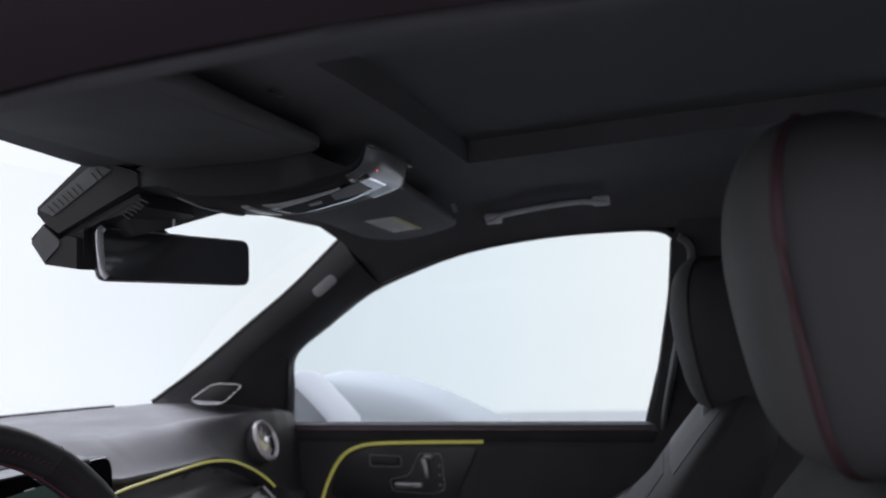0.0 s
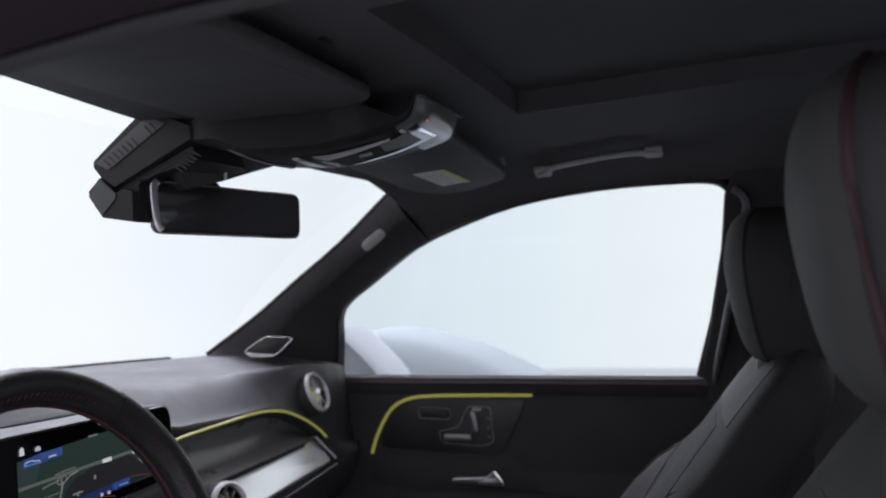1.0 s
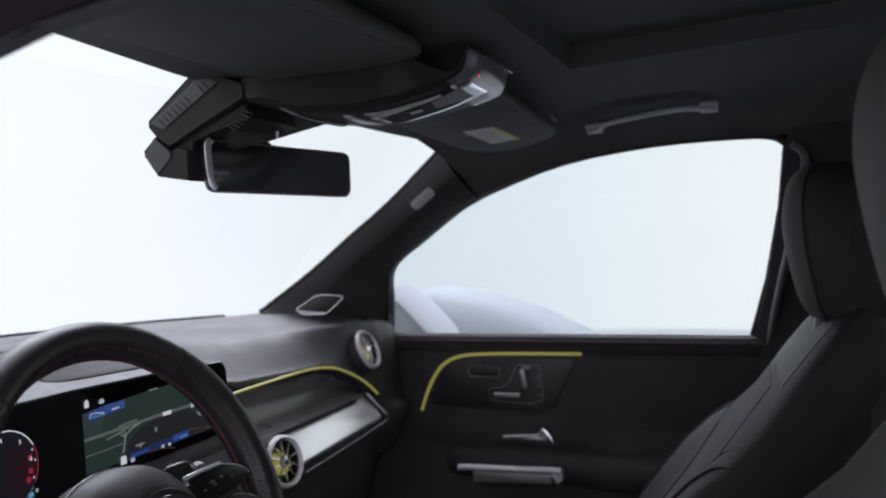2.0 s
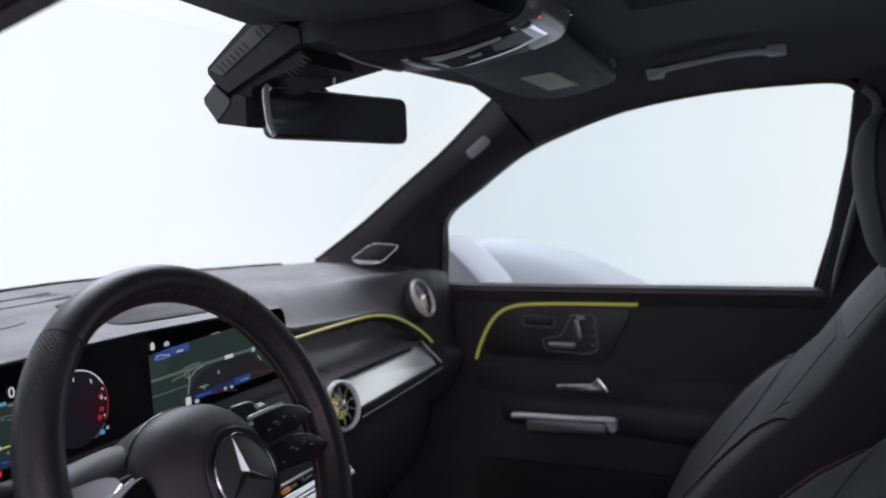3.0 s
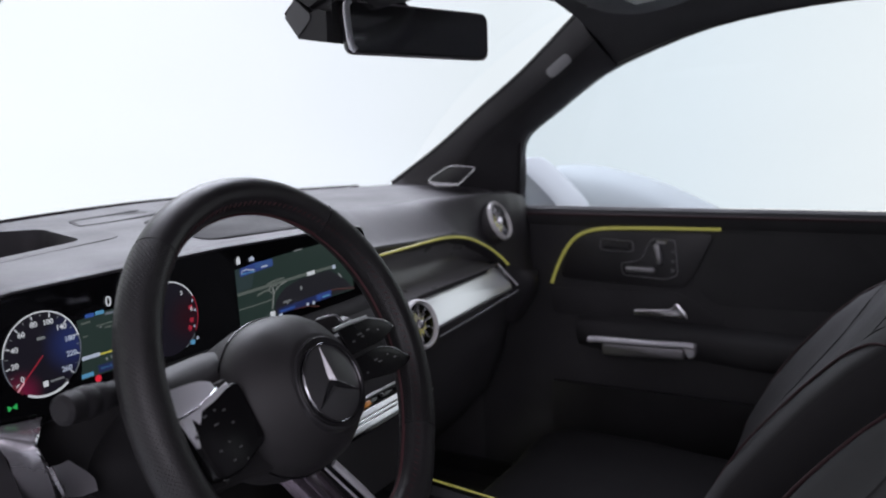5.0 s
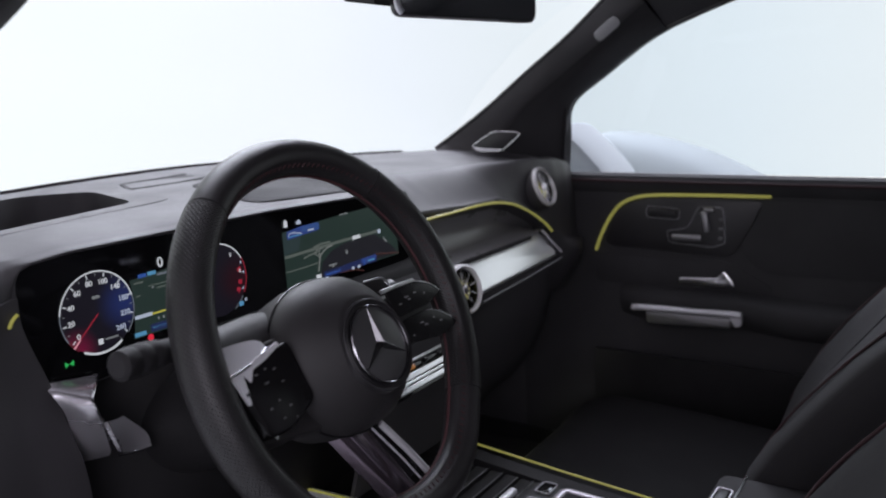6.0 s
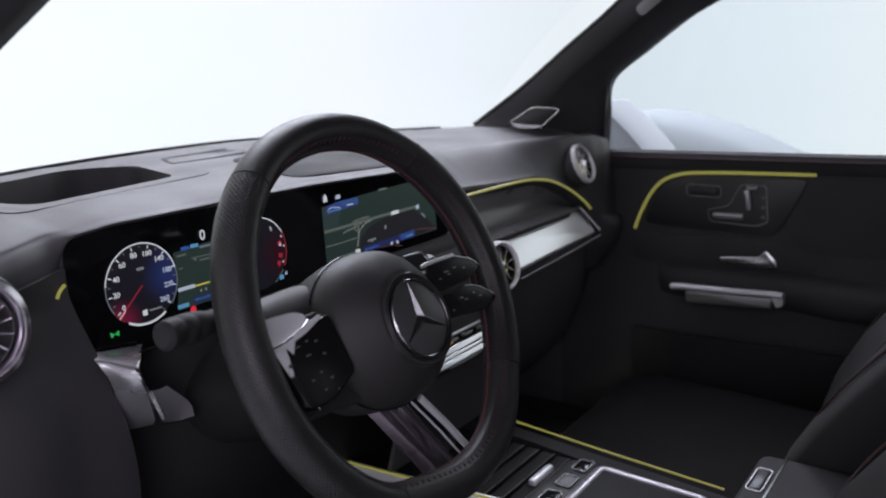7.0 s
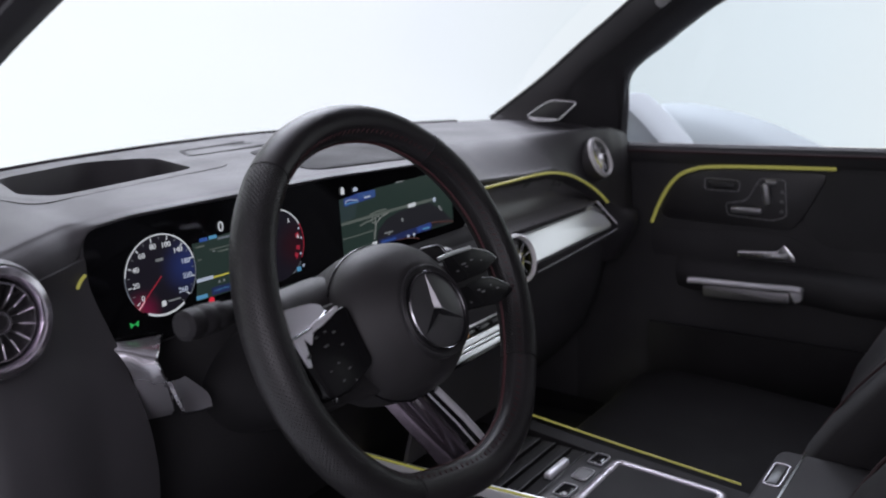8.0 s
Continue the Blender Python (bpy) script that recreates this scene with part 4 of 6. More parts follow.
# ---- round turbine vents ----
def vent(at, axis, r, lit, label, group="turbine vents"):
    m = frame_of(at, axis)
    t = thing("air_vent", label, "air vent", at, group)
    k0 = 0.83 if lit else 0.78
    part("outer_ring", lathe([(r * k0, -0.002), (r * (k0 + 0.02), 0.005), (r * (k0 + 0.06), 0.0085), (r * 0.97, 0.006), (r, 0.000), (r, -0.012), (r * k0, -0.012)], m, 56, None, True), VENTRING if lit else VENTMETAL, t, "polished metal ring")
    rim_w = 0.3 if lit else 1.0
    part("surround", lathe([(r * 1.0, -0.003), (r * (1 + 0.03 * rim_w), 0.0), (r * (1 + 0.06 * rim_w), -0.002), (r * (1 + 0.11 * rim_w), -0.009), (r * (1 + 0.13 * rim_w), -0.022), (r * (1 + 0.13 * rim_w), -0.03), (r * 1.0, -0.03)], m, 48, None, True), DASH, t, "soft dark surround")
    k1 = 0.78 if lit else 0.70
    part("inner_ring", lathe([(r * (k1 - 0.03), 0.000), (r * (k1 - 0.02), 0.002), (r * (k1 + 0.01), 0.002), (r * (k1 + 0.02), 0.0), (r * (k1 + 0.01), -0.012), (r * (k1 - 0.02), -0.012)], m, 48, None, True), GLOSS if lit else VENTMETAL, t)
    part("bowl", lathe([(0.001, -0.025), (r * 0.45, -0.024), (r * 0.75, -0.018), (r * 0.79, -0.004), (r * 0.84, -0.018), (r * 0.5, -0.032), (0.001, -0.034)], m, 40), GLOSS, t, "black bowl")
    if lit:
        part("glow_ring", lathe([(r * 0.22, -0.006), (r * 0.24, -0.001), (r * 0.46, -0.004), (r * 0.50, -0.012)], m, 32, None, True), AMBER, t, "yellow-lit ring round the hub")
    count = 10 if lit else 15
    for k in range(count):
        a = 2 * math.pi * (k + 0.3) / count
        bm = box((r * (0.24 + k1) / 2, 0, -0.004), (r * (k1 - 0.24), 0.0028 if lit else 0.0018, 0.012 if lit else 0.008), 0.0006, None, None, 1)
        bm.transform(m @ Matrix.Rotation(a, 4, "Z") @ Matrix.Rotation(0.35 if lit else 0.0, 4, "X"))
        part("blade", bm, SILVER if lit else SATIN, t)
        if not lit:
            bm = box((r * (0.40 + k1) / 2, 0, 0.0008), (r * (k1 - 0.36), 0.0016, 0.0014), 0.0004, None, None, 1)
            bm.transform(m @ Matrix.Rotation(a, 4, "Z"))
            part("blade_edge", bm, VENTMETAL, t, "bright front edge of the blade")
    if lit:
        part("hub", lathe([(0.001, 0.006), (r * 0.17, 0.005), (r * 0.22, 0.0), (r * 0.24, -0.012), (0.001, -0.014)], m, 24), VENTMETAL, t)
    else:
        part("hub", lathe([(0.001, 0.002), (r * 0.14, 0.002), (r * 0.15, 0.005), (r * 0.20, 0.005), (r * 0.24, 0.0), (r * 0.25, -0.012), (0.001, -0.014)], m, 24), SATIN, t)
        part("hub_ring", lathe([(r * 0.15, 0.004), (r * 0.165, 0.0065), (r * 0.19, 0.0065), (r * 0.205, 0.004)], m, 28, None, True), VENTMETAL, t)
    return t


vent((0.588, 0.272, 1.033), (0.03, -0.92, 0.38), 0.0435, True, "round turbine air vent with chrome ring and yellow glow")
vent((0.163, 0.216, 0.914), (-0.10, -0.95, 0.24), 0.043, True, "round turbine air vent with chrome ring and yellow glow")
vent((-0.668, 0.246, 1.0355), (0.10, -0.98, 0.06), 0.0505, False, "large round turbine air vent with satin silver blades")


# ---- display ----
disp = thing("instrument_display", "wide black glass display with two lit screens", "display", (-0.2, 0.29, 0.97))


def on_disp(x, z, out=0.0):
    return V((x, 0.290 + 0.03 * (z - 1.07) - out, z))


def disp_plate(name, pts, out, material, rad=0.0, deep=0.0008, bevel=0.0, label=""):
    q = rounded([V(p) for p in pts], rad) if rad else [V(p) for p in pts]
    return part(name, prism([on_disp(p.x, p.y, out) for p in q], (0, -deep, 0), bevel), material, disp, label)


disp_plate("bezel", ((-0.562, 1.0955), (-0.50, 1.0996), (-0.20, 1.0988), (0.118, 1.0885), (0.118, 0.972), (-0.540, 0.952), (-0.562, 1.030)), -0.012, DASH_DARK, 0.026, 0.016, 0.003)
disp_plate("glass", ((-0.558, 1.0925), (-0.50, 1.0968), (-0.20, 1.0958), (0.114, 1.0850), (0.114, 0.976), (-0.537, 0.956), (-0.558, 1.030)), 0.0045, SCREEN, 0.024, 0.0010, 0.0, "gloss black display glass")
OUT = 0.0066
part("glass_edge", tube([on_disp(x, z, 0.0055) for x, z in ((-0.540, 1.0945), (-0.50, 1.0972), (-0.20, 1.0962), (0.10, 1.0862))], 0.0007, 0.0007, up=(0, 1, 0), segs=6), TRIMGREY, disp, "fine bright upper edge of the glass")


def rect(name, x0, z0, x1, z1, material, out=OUT, slope=0.0):
    return disp_plate(name, ((x0, z0), (x1, z0 + slope * (x1 - x0)), (x1, z1 + slope * (x1 - x0)), (x0, z1)), out, material, deep=0.0004)


def ring(name, cx, cz, r0, r1, a0, a1, material, out=OUT, n=40):
    bm = bmesh.new()
    vs = []
    for k in range(n + 1):
        a = radians(a0 + (a1 - a0) * k / n)
        vs.append((bm.verts.new(on_disp(cx + r0 * math.cos(a), cz + r0 * math.sin(a), out)), bm.verts.new(on_disp(cx + r1 * math.cos(a), cz + r1 * math.sin(a), out))))
    for a, b in zip(vs, vs[1:]):
        bm.faces.new((a[0], a[1], b[1], b[0]))
    return part(name, bm, material, disp)


def gauge_glow(name, cx, cz, right, corner):
    """Lit gauge face: dark, tinted to one side and towards one lower corner."""
    m, nt, p = nodes_of(name)
    geo = nt.nodes.new("ShaderNodeNewGeometry")
    total = None
    for (x, z), reach, colour in (((cx + 0.034, cz + 0.004), 0.040, right), ((cx - 0.030, cz - 0.036), 0.030, corner)):
        dist = nt.nodes.new("ShaderNodeVectorMath")
        dist.operation = "DISTANCE"
        dist.inputs[1].default_value = on_disp(x, z)
        nt.links.new(geo.outputs["Position"], dist.inputs[0])
        ramp = nt.nodes.new("ShaderNodeMapRange")
        ramp.interpolation_type = "SMOOTHSTEP"
        ramp.inputs["From Min"].default_value, ramp.inputs["From Max"].default_value = reach, 0.0
        nt.links.new(dist.outputs["Value"], ramp.inputs["Value"])
        mix = nt.nodes.new("ShaderNodeMix")
        mix.data_type = "RGBA"
        nt.links.new(ramp.outputs["Result"], mix.inputs["Factor"])
        if total is None:
            mix.inputs["A"].default_value = (0.006, 0.005, 0.010, 1)
        else:
            nt.links.new(total, mix.inputs["A"])
        mix.inputs["B"].default_value = (*colour, 1)
        total = mix.outputs["Result"]
    nt.links.new(total, p.inputs["Emission Color"])
    p.inputs["Emission Strength"].default_value = 0.9
    p.inputs["Base Color"].default_value = (0.01, 0.01, 0.01, 1)
    p.inputs["Roughness"].default_value = 0.3
    return m


DM = lambda x, z, out=OUT + 0.0006: frame_of(on_disp(x, z, out), (0, -1, 0.03), (1, 0, 0))
GC, GR = (-0.4738, 1.0288), 0.0452
ring("speedometer_face", *GC, 0.0, GR * 0.97, 0, 360, gauge_glow("speedometer_lit_face", *GC, (0.012, 0.022, 0.105), (0.15, 0.005, 0.035)), OUT - 0.0004)
ring("speedometer_ring", *GC, GR * 0.966, GR, 12, 172, G_WHITE)
ring("speedometer_ring", *GC, GR * 0.972, GR, -42, 12, G_STEEL)
ring("speedometer_ring", *GC, GR * 0.972, GR, 172, 212, G_STEEL)
ring("fuel_arc", *GC, GR * 0.945, GR, 239, 303, G_WHITE)
ring("speedometer_arc", *GC, GR * 0.93, GR, 212, 232, G_WINE)
for k, txt in enumerate(("0", "20", "40", "60", "80", "100", "140", "180", "220", "260")):
    a = radians(217 - k * 28.8)
    for at, size, wide, mt in ((a, 0.0042, 0.0012, G_WHITE), (a - radians(14.4), 0.0026, 0.0008, G_GREY)):
        tick = box((0, 0, 0), (size, wide, 0.0003), 0)
        tick.transform(DM(GC[0] + GR * 0.90 * math.cos(at), GC[1] + GR * 0.90 * math.sin(at)) @ Matrix.Rotation(at, 4, "Z"))
        part("tick", tick, mt, disp)
    lettering("number", txt, 0.0082, DM(GC[0] + GR * 0.735 * math.cos(a), GC[1] + GR * 0.735 * math.sin(a)), G_SOFT if k > 6 else G_WHITE, disp)
needle = box((0.0225, 0, 0), (0.042, 0.0012, 0.0004), 0)
needle.transform(DM(*GC, OUT + 0.001) @ Matrix.Rotation(radians(222), 4, "Z"))
part("needle", needle, G_DEEPRED, disp, "red needle")
tip = box((0.040, 0, 0), (0.011, 0.0016, 0.0004), 0)
tip.transform(DM(*GC, OUT + 0.0014) @ Matrix.Rotation(radians(222), 4, "Z"))
part("needle_tip", tip, G_PINK, disp, "pale lit tip of the needle")
rect("fuel_sign", GC[0] - 0.0045, GC[1] - 0.0345, GC[0] + 0.0010, GC[1] - 0.0285, G_WHITE)
rect("odometer", GC[0] + 0.004, GC[1] - 0.0315, GC[0] + 0.020, GC[1] - 0.0297, G_GREY)
rect("unit_bar", GC[0] - 0.005, GC[1] + 0.0155, GC[0] + 0.004, GC[1] + 0.0185, G_GREY)
rect("range_bar", GC[0] + 0.028, GC[1] - 0.0490, GC[0] + 0.041, GC[1] - 0.0460, G_GREY)
# middle map of the driver's screen
disp_plate("driver_map", ((-0.4300, 1.0535), (-0.335, 1.0600), (-0.335, 0.988), (-0.4330, 0.988), (-0.4290, 1.010), (-0.4275, 1.030)), OUT - 0.0010, G_MAP, deep=0.0002)
for x0, z0, x1, z1, mt in ((-0.4195, 1.0540, -0.4085, 1.0580, G_BLUE), (-0.4065, 1.0545, -0.3955, 1.0585, G_CYAN), (-0.3940, 1.0520, -0.345, 1.0545, G_STEEL), (-0.4260, 1.0480, -0.414, 1.0500, G_ROAD),
                           (-0.4070, 1.0420, -0.3750, 1.0432, G_ROAD), (-0.4030, 1.0395, -0.4005, 1.0410, G_GREY), (-0.3960, 1.0375, -0.3800, 1.0392, G_ROAD), (-0.4250, 1.0335, -0.4200, 1.0350, G_ROAD),
                           (-0.4300, 1.0090, -0.4070, 1.0130, G_SOFT), (-0.4070, 1.0094, -0.345, 1.0112, G_YELLOW), (-0.4000, 1.0020, -0.3980, 1.0050, G_GREY), (-0.3930, 1.0020, -0.3910, 1.0050, G_GREY),
                           (-0.4110, 0.9900, -0.345, 0.9985, G_NAVY), (-0.4085, 0.9935, -0.3830, 0.9955, G_CYAN), (-0.4330, 0.9895, -0.4180, 0.9940, G_CYAN)):
    rect("map_bar", x0, z0, x1, z1, mt)
lettering("speed_digit", "0", 0.0165, DM(-0.3882, 1.0660), G_WHITE, disp)
ring("warning_lamp", -0.4128, 0.9843, 0.0, 0.0042, 0, 360, G_RED, OUT, 12)
for sd in (-1, 1):
    disp_plate("lamp_sign", ((-0.5147, 0.9842), (-0.5147 + sd * 0.0052, 0.9875), (-0.5147 + sd * 0.0046, 0.9812)), OUT, G_GREEN, deep=0.0004)
# tachometer
TC, TR = (-0.305, 1.026), 0.0462
ring("tachometer_face", *TC, 0.0, TR * 0.97, 0, 360, gauge_glow("tachometer_lit_face", TC[0] - 0.004, TC[1] - 0.008, (0.018, 0.0015, 0.005), (0.008, 0.008, 0.02)), OUT - 0.0004)
ring("tachometer_ring", *TC, TR * 0.965, TR, 28, 240, G_WHITE)
ring("tachometer_ring", *TC, TR * 0.970, TR, -30, 28, G_DEEPRED)
ring("tachometer_ring", *TC, TR * 0.975, TR, -62, -36, G_STEEL)
for a in (20, 2, -26):
    ring("tachometer_mark", *TC, TR * 0.88, TR * 0.93, a, a + 4, G_SOFT, OUT, 4)
for a in (8, -18, -34):
    ring("tachometer_zone", *TC, TR * 0.70, TR * 0.84, a, a + 9, G_DEEPRED, OUT, 5)
for k, txt in enumerate(("1", "2", "3", "4", "5", "6", "7")):
    a = radians(224 - k * 43)
    lettering("number", txt, 0.0072, DM(TC[0] + TR * 0.78 * math.cos(a), TC[1] + TR * 0.78 * math.sin(a)), G_DEEPRED if k > 5 else G_WHITE, disp)
rect("gear_sign", -0.2760, 0.9870, -0.2690, 0.9925, G_CYAN)
ring("gear_mark", -0.2640, 0.9930, 0.0010, 0.0022, 0, 360, G_SOFT, OUT, 10)
# centre screen: map with roads, bars and icons
SX0, SX1 = -0.187, 0.072


def stroke(name, pts, wide, material, out=OUT):
    """A drawn line on the display."""
    return part(name, tube([on_disp(x, z, out) for x, z in pts], wide / 2, 0.0002, up=(0, 1, 0), segs=6), material, disp)


disp_plate("map_screen", ((SX0, 0.988), (SX0, 1.0655), (-0.11, 1.0700), (0.0, 1.0730), (SX1, 1.0720), (SX1, 0.988)), OUT - 0.0008, G_MAP, deep=0.0002)
disp_plate("map_tint", ((SX0, 1.0340), (SX0, 1.0650), (-0.150, 1.0580), (-0.158, 1.0370)), OUT - 0.0004, G_TEAL, deep=0.0002)
disp_plate("map_dark", ((-0.120, 0.990), (-0.112, 1.010), (-0.092, 1.0230), (-0.060, 1.0290), (0.012, 1.0300), (0.045, 1.0120), (SX1, 0.990)), OUT - 0.0003, G_DARK, deep=0.0002)
disp_plate("status_bar", ((-0.1790, 1.0545), (-0.1790, 1.0655), (-0.1500, 1.0690), (-0.1130, 1.0690), (-0.1130, 1.0585)), OUT, G_INDIGO, 0.003, 0.0004)
disp_plate("status_light", ((-0.1500, 1.0610), (-0.1500, 1.0680), (-0.1140, 1.0685), (-0.1140, 1.0590)), OUT + 0.0004, G_STATUS, 0.002, 0.0003)
stroke("status_sign", ((-0.1765, 1.0585), (-0.1745, 1.0622), (-0.1655, 1.0628), (-0.1600, 1.0610), (-0.1530, 1.0605), (-0.1515, 1.0580)), 0.0014, G_SOFT, OUT + 0.0006)
stroke("status_sign", ((-0.1765, 1.0577), (-0.1640, 1.0582), (-0.1515, 1.0577)), 0.0012, G_CYAN, OUT + 0.0006)
rect("status_text", -0.1380, 1.0602, -0.1250, 1.0622, G_SOFT, OUT + 0.0007)
disp_plate("house_sign", ((-0.1835, 1.0720), (-0.1835, 1.0790), (-0.1800, 1.0830), (-0.1765, 1.0790), (-0.1765, 1.0720)), OUT + 0.0004, G_WHITE, deep=0.0003)
disp_plate("cloud_sign", ((-0.1590, 1.0725), (-0.1590, 1.0765), (-0.1540, 1.0790), (-0.1500, 1.0765), (-0.1500, 1.0725)), OUT + 0.0004, G_SOFT, deep=0.0003)
rect("clock_bar", -0.0660, 1.0712, -0.0480, 1.0730, G_GREY, OUT + 0.0002)
stroke("road", ((SX0, 1.0315), (-0.12, 1.0325), (-0.06, 1.0335), (0.020, 1.0335)), 0.0042, G_ROAD)
stroke("road", ((SX0, 1.0110), (-0.155, 1.0110), (-0.122, 1.0118)), 0.0017, G_ROAD)
stroke("road", ((-0.150, 1.0235), (-0.136, 1.0262), (-0.120, 1.0270)), 0.0030, G_ROAD)
stroke("road", ((-0.128, 1.0352), (-0.112, 1.0372), (-0.092, 1.0372)), 0.0028, G_ROAD)
for cx, cz, r in ((-0.1215, 1.0262, 0.0046), (-0.1130, 1.0268, 0.0048), (-0.1170, 1.0210, 0.0030)):
    ring("junction", cx, cz, r - 0.0011, r, 0, 360, G_LANE, OUT + 0.0002, 18)
stroke("road", ((-0.112, 1.0235), (-0.102, 1.0290), (-0.088, 1.0315)), 0.0020, G_LANE, OUT + 0.0001)
stroke("route", ((-0.1165, 1.0215), (-0.1185, 1.0130), (-0.1225, 0.9990)), 0.0026, G_LANE, OUT + 0.0003)
disp_plate("place_bar", ((-0.1120, 0.9880), (-0.1120, 0.9960), (0.0120, 0.9995), (0.0120, 0.9880)), OUT + 0.0002, G_NAVY, 0.002, 0.0003)
disp_plate("place_light", ((-0.0250, 0.9905), (-0.0250, 0.9985), (0.0115, 0.9990), (0.0115, 0.9905)), OUT + 0.0005, G_INDIGO, 0.002, 0.0003)
for x0, z0, x1, z1, mt in ((-0.1285, 0.9845, -0.1185, 0.9955, G_WHITE), (-0.1105, 0.9835, -0.1035, 0.9885, G_SOFT), (-0.0490, 0.9868, -0.0440, 0.9910, G_SOFT), (-0.0350, 0.9862, -0.0300, 0.9906, G_SOFT),
                           (-0.0195, 0.9885, -0.0170, 0.9965, G_BLUE), (-0.0110, 0.9915, 0.0070, 0.9935, G_CYAN), (-0.1080, 0.9905, -0.0760, 0.9928, G_BLUE), (-0.1000, 1.0020, -0.0820, 1.0042, G_GREY),
                           (-0.0920, 0.9990, -0.0890, 1.0020, G_GREY), (-0.0600, 1.0130, -0.0560, 1.0185, G_GREY), (0.0200, 1.0300, 0.0270, 1.0360, G_SOFT), (-0.0420, 1.0308, -0.0240, 1.0362, G_WHITE)):
    rect("map_mark", x0, z0, x1, z1, mt, OUT + 0.0008)
stroke("side_mark", ((0.0340, 1.0210), (0.0420, 1.0130)), 0.0030, G_GREY, OUT + 0.0002)
# brown strokes glow in place of reflections on the display glass
stroke("brown_reflection", ((0.0120, 0.9985), (0.0300, 0.9965), (SX1, 0.9900)), 0.0018, G_BROWN)
stroke("brown_reflection", ((-0.0750, 0.9878), (-0.0450, 0.9860), (-0.0200, 0.9800)), 0.0014, G_BROWN)

# ---- steering wheel ----
RAKE = radians(25)
WC = V((-0.378, 0.022, 1.023))
WN = V((0, -math.cos(RAKE), math.sin(RAKE)))
WM = frame_of(WC, WN, (1, 0, 0))
wheel = thing("steering_wheel", "black leather steering wheel, flat at the bottom, with silver spokes", "steering wheel", tuple(WC))


RIM_AT = (0, 30, 60, 90, 120, 150, 180, 210, 235, 255, 275, 295, 312, 330)
RIM_R = (0.1764, 0.1800, 0.1800, 0.1787, 0.1787, 0.1780, 0.1822, 0.1935, 0.2010, 0.1930, 0.1930, 0.1890, 0.1795, 0.1755)


def rim_point(deg):
    """The rim's middle line: round above, drawn out at the lower corners, flat at the bottom."""
    deg %= 360
    n = len(RIM_AT)
    i = max(k for k in range(n) if RIM_AT[k] <= deg)
    t = (deg - RIM_AT[i]) / ((RIM_AT[i + 1] if i + 1 < n else 360) - RIM_AT[i])
    p0, p1, p2, p3 = (RIM_R[(i + k) % n] for k in (-1, 0, 1, 2))
    r = 0.5 * (2 * p1 + (p2 - p0) * t + (2 * p0 - 5 * p1 + 4 * p2 - p3) * t * t + (3 * p1 - p0 - 3 * p2 + p3) * t ** 3)
    return WM @ V((r * math.cos(radians(deg)), r * math.sin(radians(deg)), 0))


def rim_piece(name, a0, a1, material, across=0.0182, deep=0.0208, n=36, label=""):
    """A length of the rim: oval, with a stitched groove along the inner front."""
    path = [rim_point(a0 + (a1 - a0) * k / n) for k in range(n + 1)]
    rings = []
    for k, p in enumerate(path):
        d = (rim_point(a0 + (a1 - a0) * k / n + 0.5) - rim_point(a0 + (a1 - a0) * k / n - 0.5)).normalized()
        side = d.cross(WN).normalized()
        ring_ = []
        for j in range(36):
            b = math.degrees(2 * math.pi * j / 36)
            f = 1 - 0.07 * math.exp(-((b - 140) / 7) ** 2) + 0.03 * math.exp(-((b - 165) / 16) ** 2)
            ring_.append(p + side * across * f * math.cos(radians(b)) + WN * deep * f * math.sin(radians(b)))
        rings.append(ring_)
    ob = part(name, loft(rings), material, wheel, label, angle=60)
    # metres along and around the rim, for the rows of holes
    along = [0.0]
    for p, q in zip(path, path[1:]):
        along.append(along[-1] + (q - p).length)
    uv = ob.data.uv_layers.new(name="UVMap")
    for face in ob.data.polygons:
        js = [ob.data.loops[li].vertex_index % 36 for li in face.loop_indices]
        wrap = len(js) == 4 and max(js) - min(js) > 18
        for li, j in zip(face.loop_indices, js):
            uv.data[li].uv = (along[ob.data.loops[li].vertex_index // 36], 0.0035 * (j + 36 if wrap and j < 18 else j))
    return ob


rim_piece("rim_top", 50.5, 129.5, LEATHER, label="smooth black leather upper rim")
rim_piece("rim_grip", 130.5, 240, HOLED, 0.0188, 0.0214, 44, "perforated black leather grip")
rim_piece("rim_grip", -42, 49.5, HOLED, 0.0188, 0.0214, 44, "perforated black leather grip")
rim_piece("rim_bottom", 241, 317, LEATHER, label="smooth black leather flat bottom of the rim")
for a in (50, 130, 240.5, 317.5):
    rim_piece("rim_seam", a - 0.6, a + 0.6, SATIN, 0.0176, 0.0200, 2)
stitch_bm = bmesh.new()
for k in range(150):
    deg = k * 2.4
    p = rim_point(deg)
    side = (rim_point(deg + 0.5) - rim_point(deg - 0.5)).normalized()
    off = lambda b: side.cross(WN).normalized() * 0.0182 * math.cos(radians(b)) + WN * 0.0208 * math.sin(radians(b))
    tube([p + off(134) - side * 0.0012, p + off(140) * 0.955, p + off(146) + side * 0.0012], 0.0007, 0.0007, up=WN, segs=5, bm=stitch_bm)
part("rim_stitching", stitch_bm, RED_THREAD, wheel, "dark red stitching inside the rim")
inner_line = [rim_point(k * 3) + ((WC - rim_point(k * 3)).normalized() * 0.0168 - WN * 0.0045) for k in range(120)]
part("rim_lining", tube(inner_line, 0.0030, 0.0030, up=WN, segs=6, closed=True), RED_THREAD, wheel, "dark red seam on the inside of the rim")


def wplate(name, pts, d, deep, material, rad=0.006, bevel=0.002, label="", parent=None):
    q = rounded([V(p) for p in pts], rad)
    return part(name, prism([WM @ V((p.x, p.y, d)) for p in q], WN * deep, bevel, 3), material, parent or wheel, label)


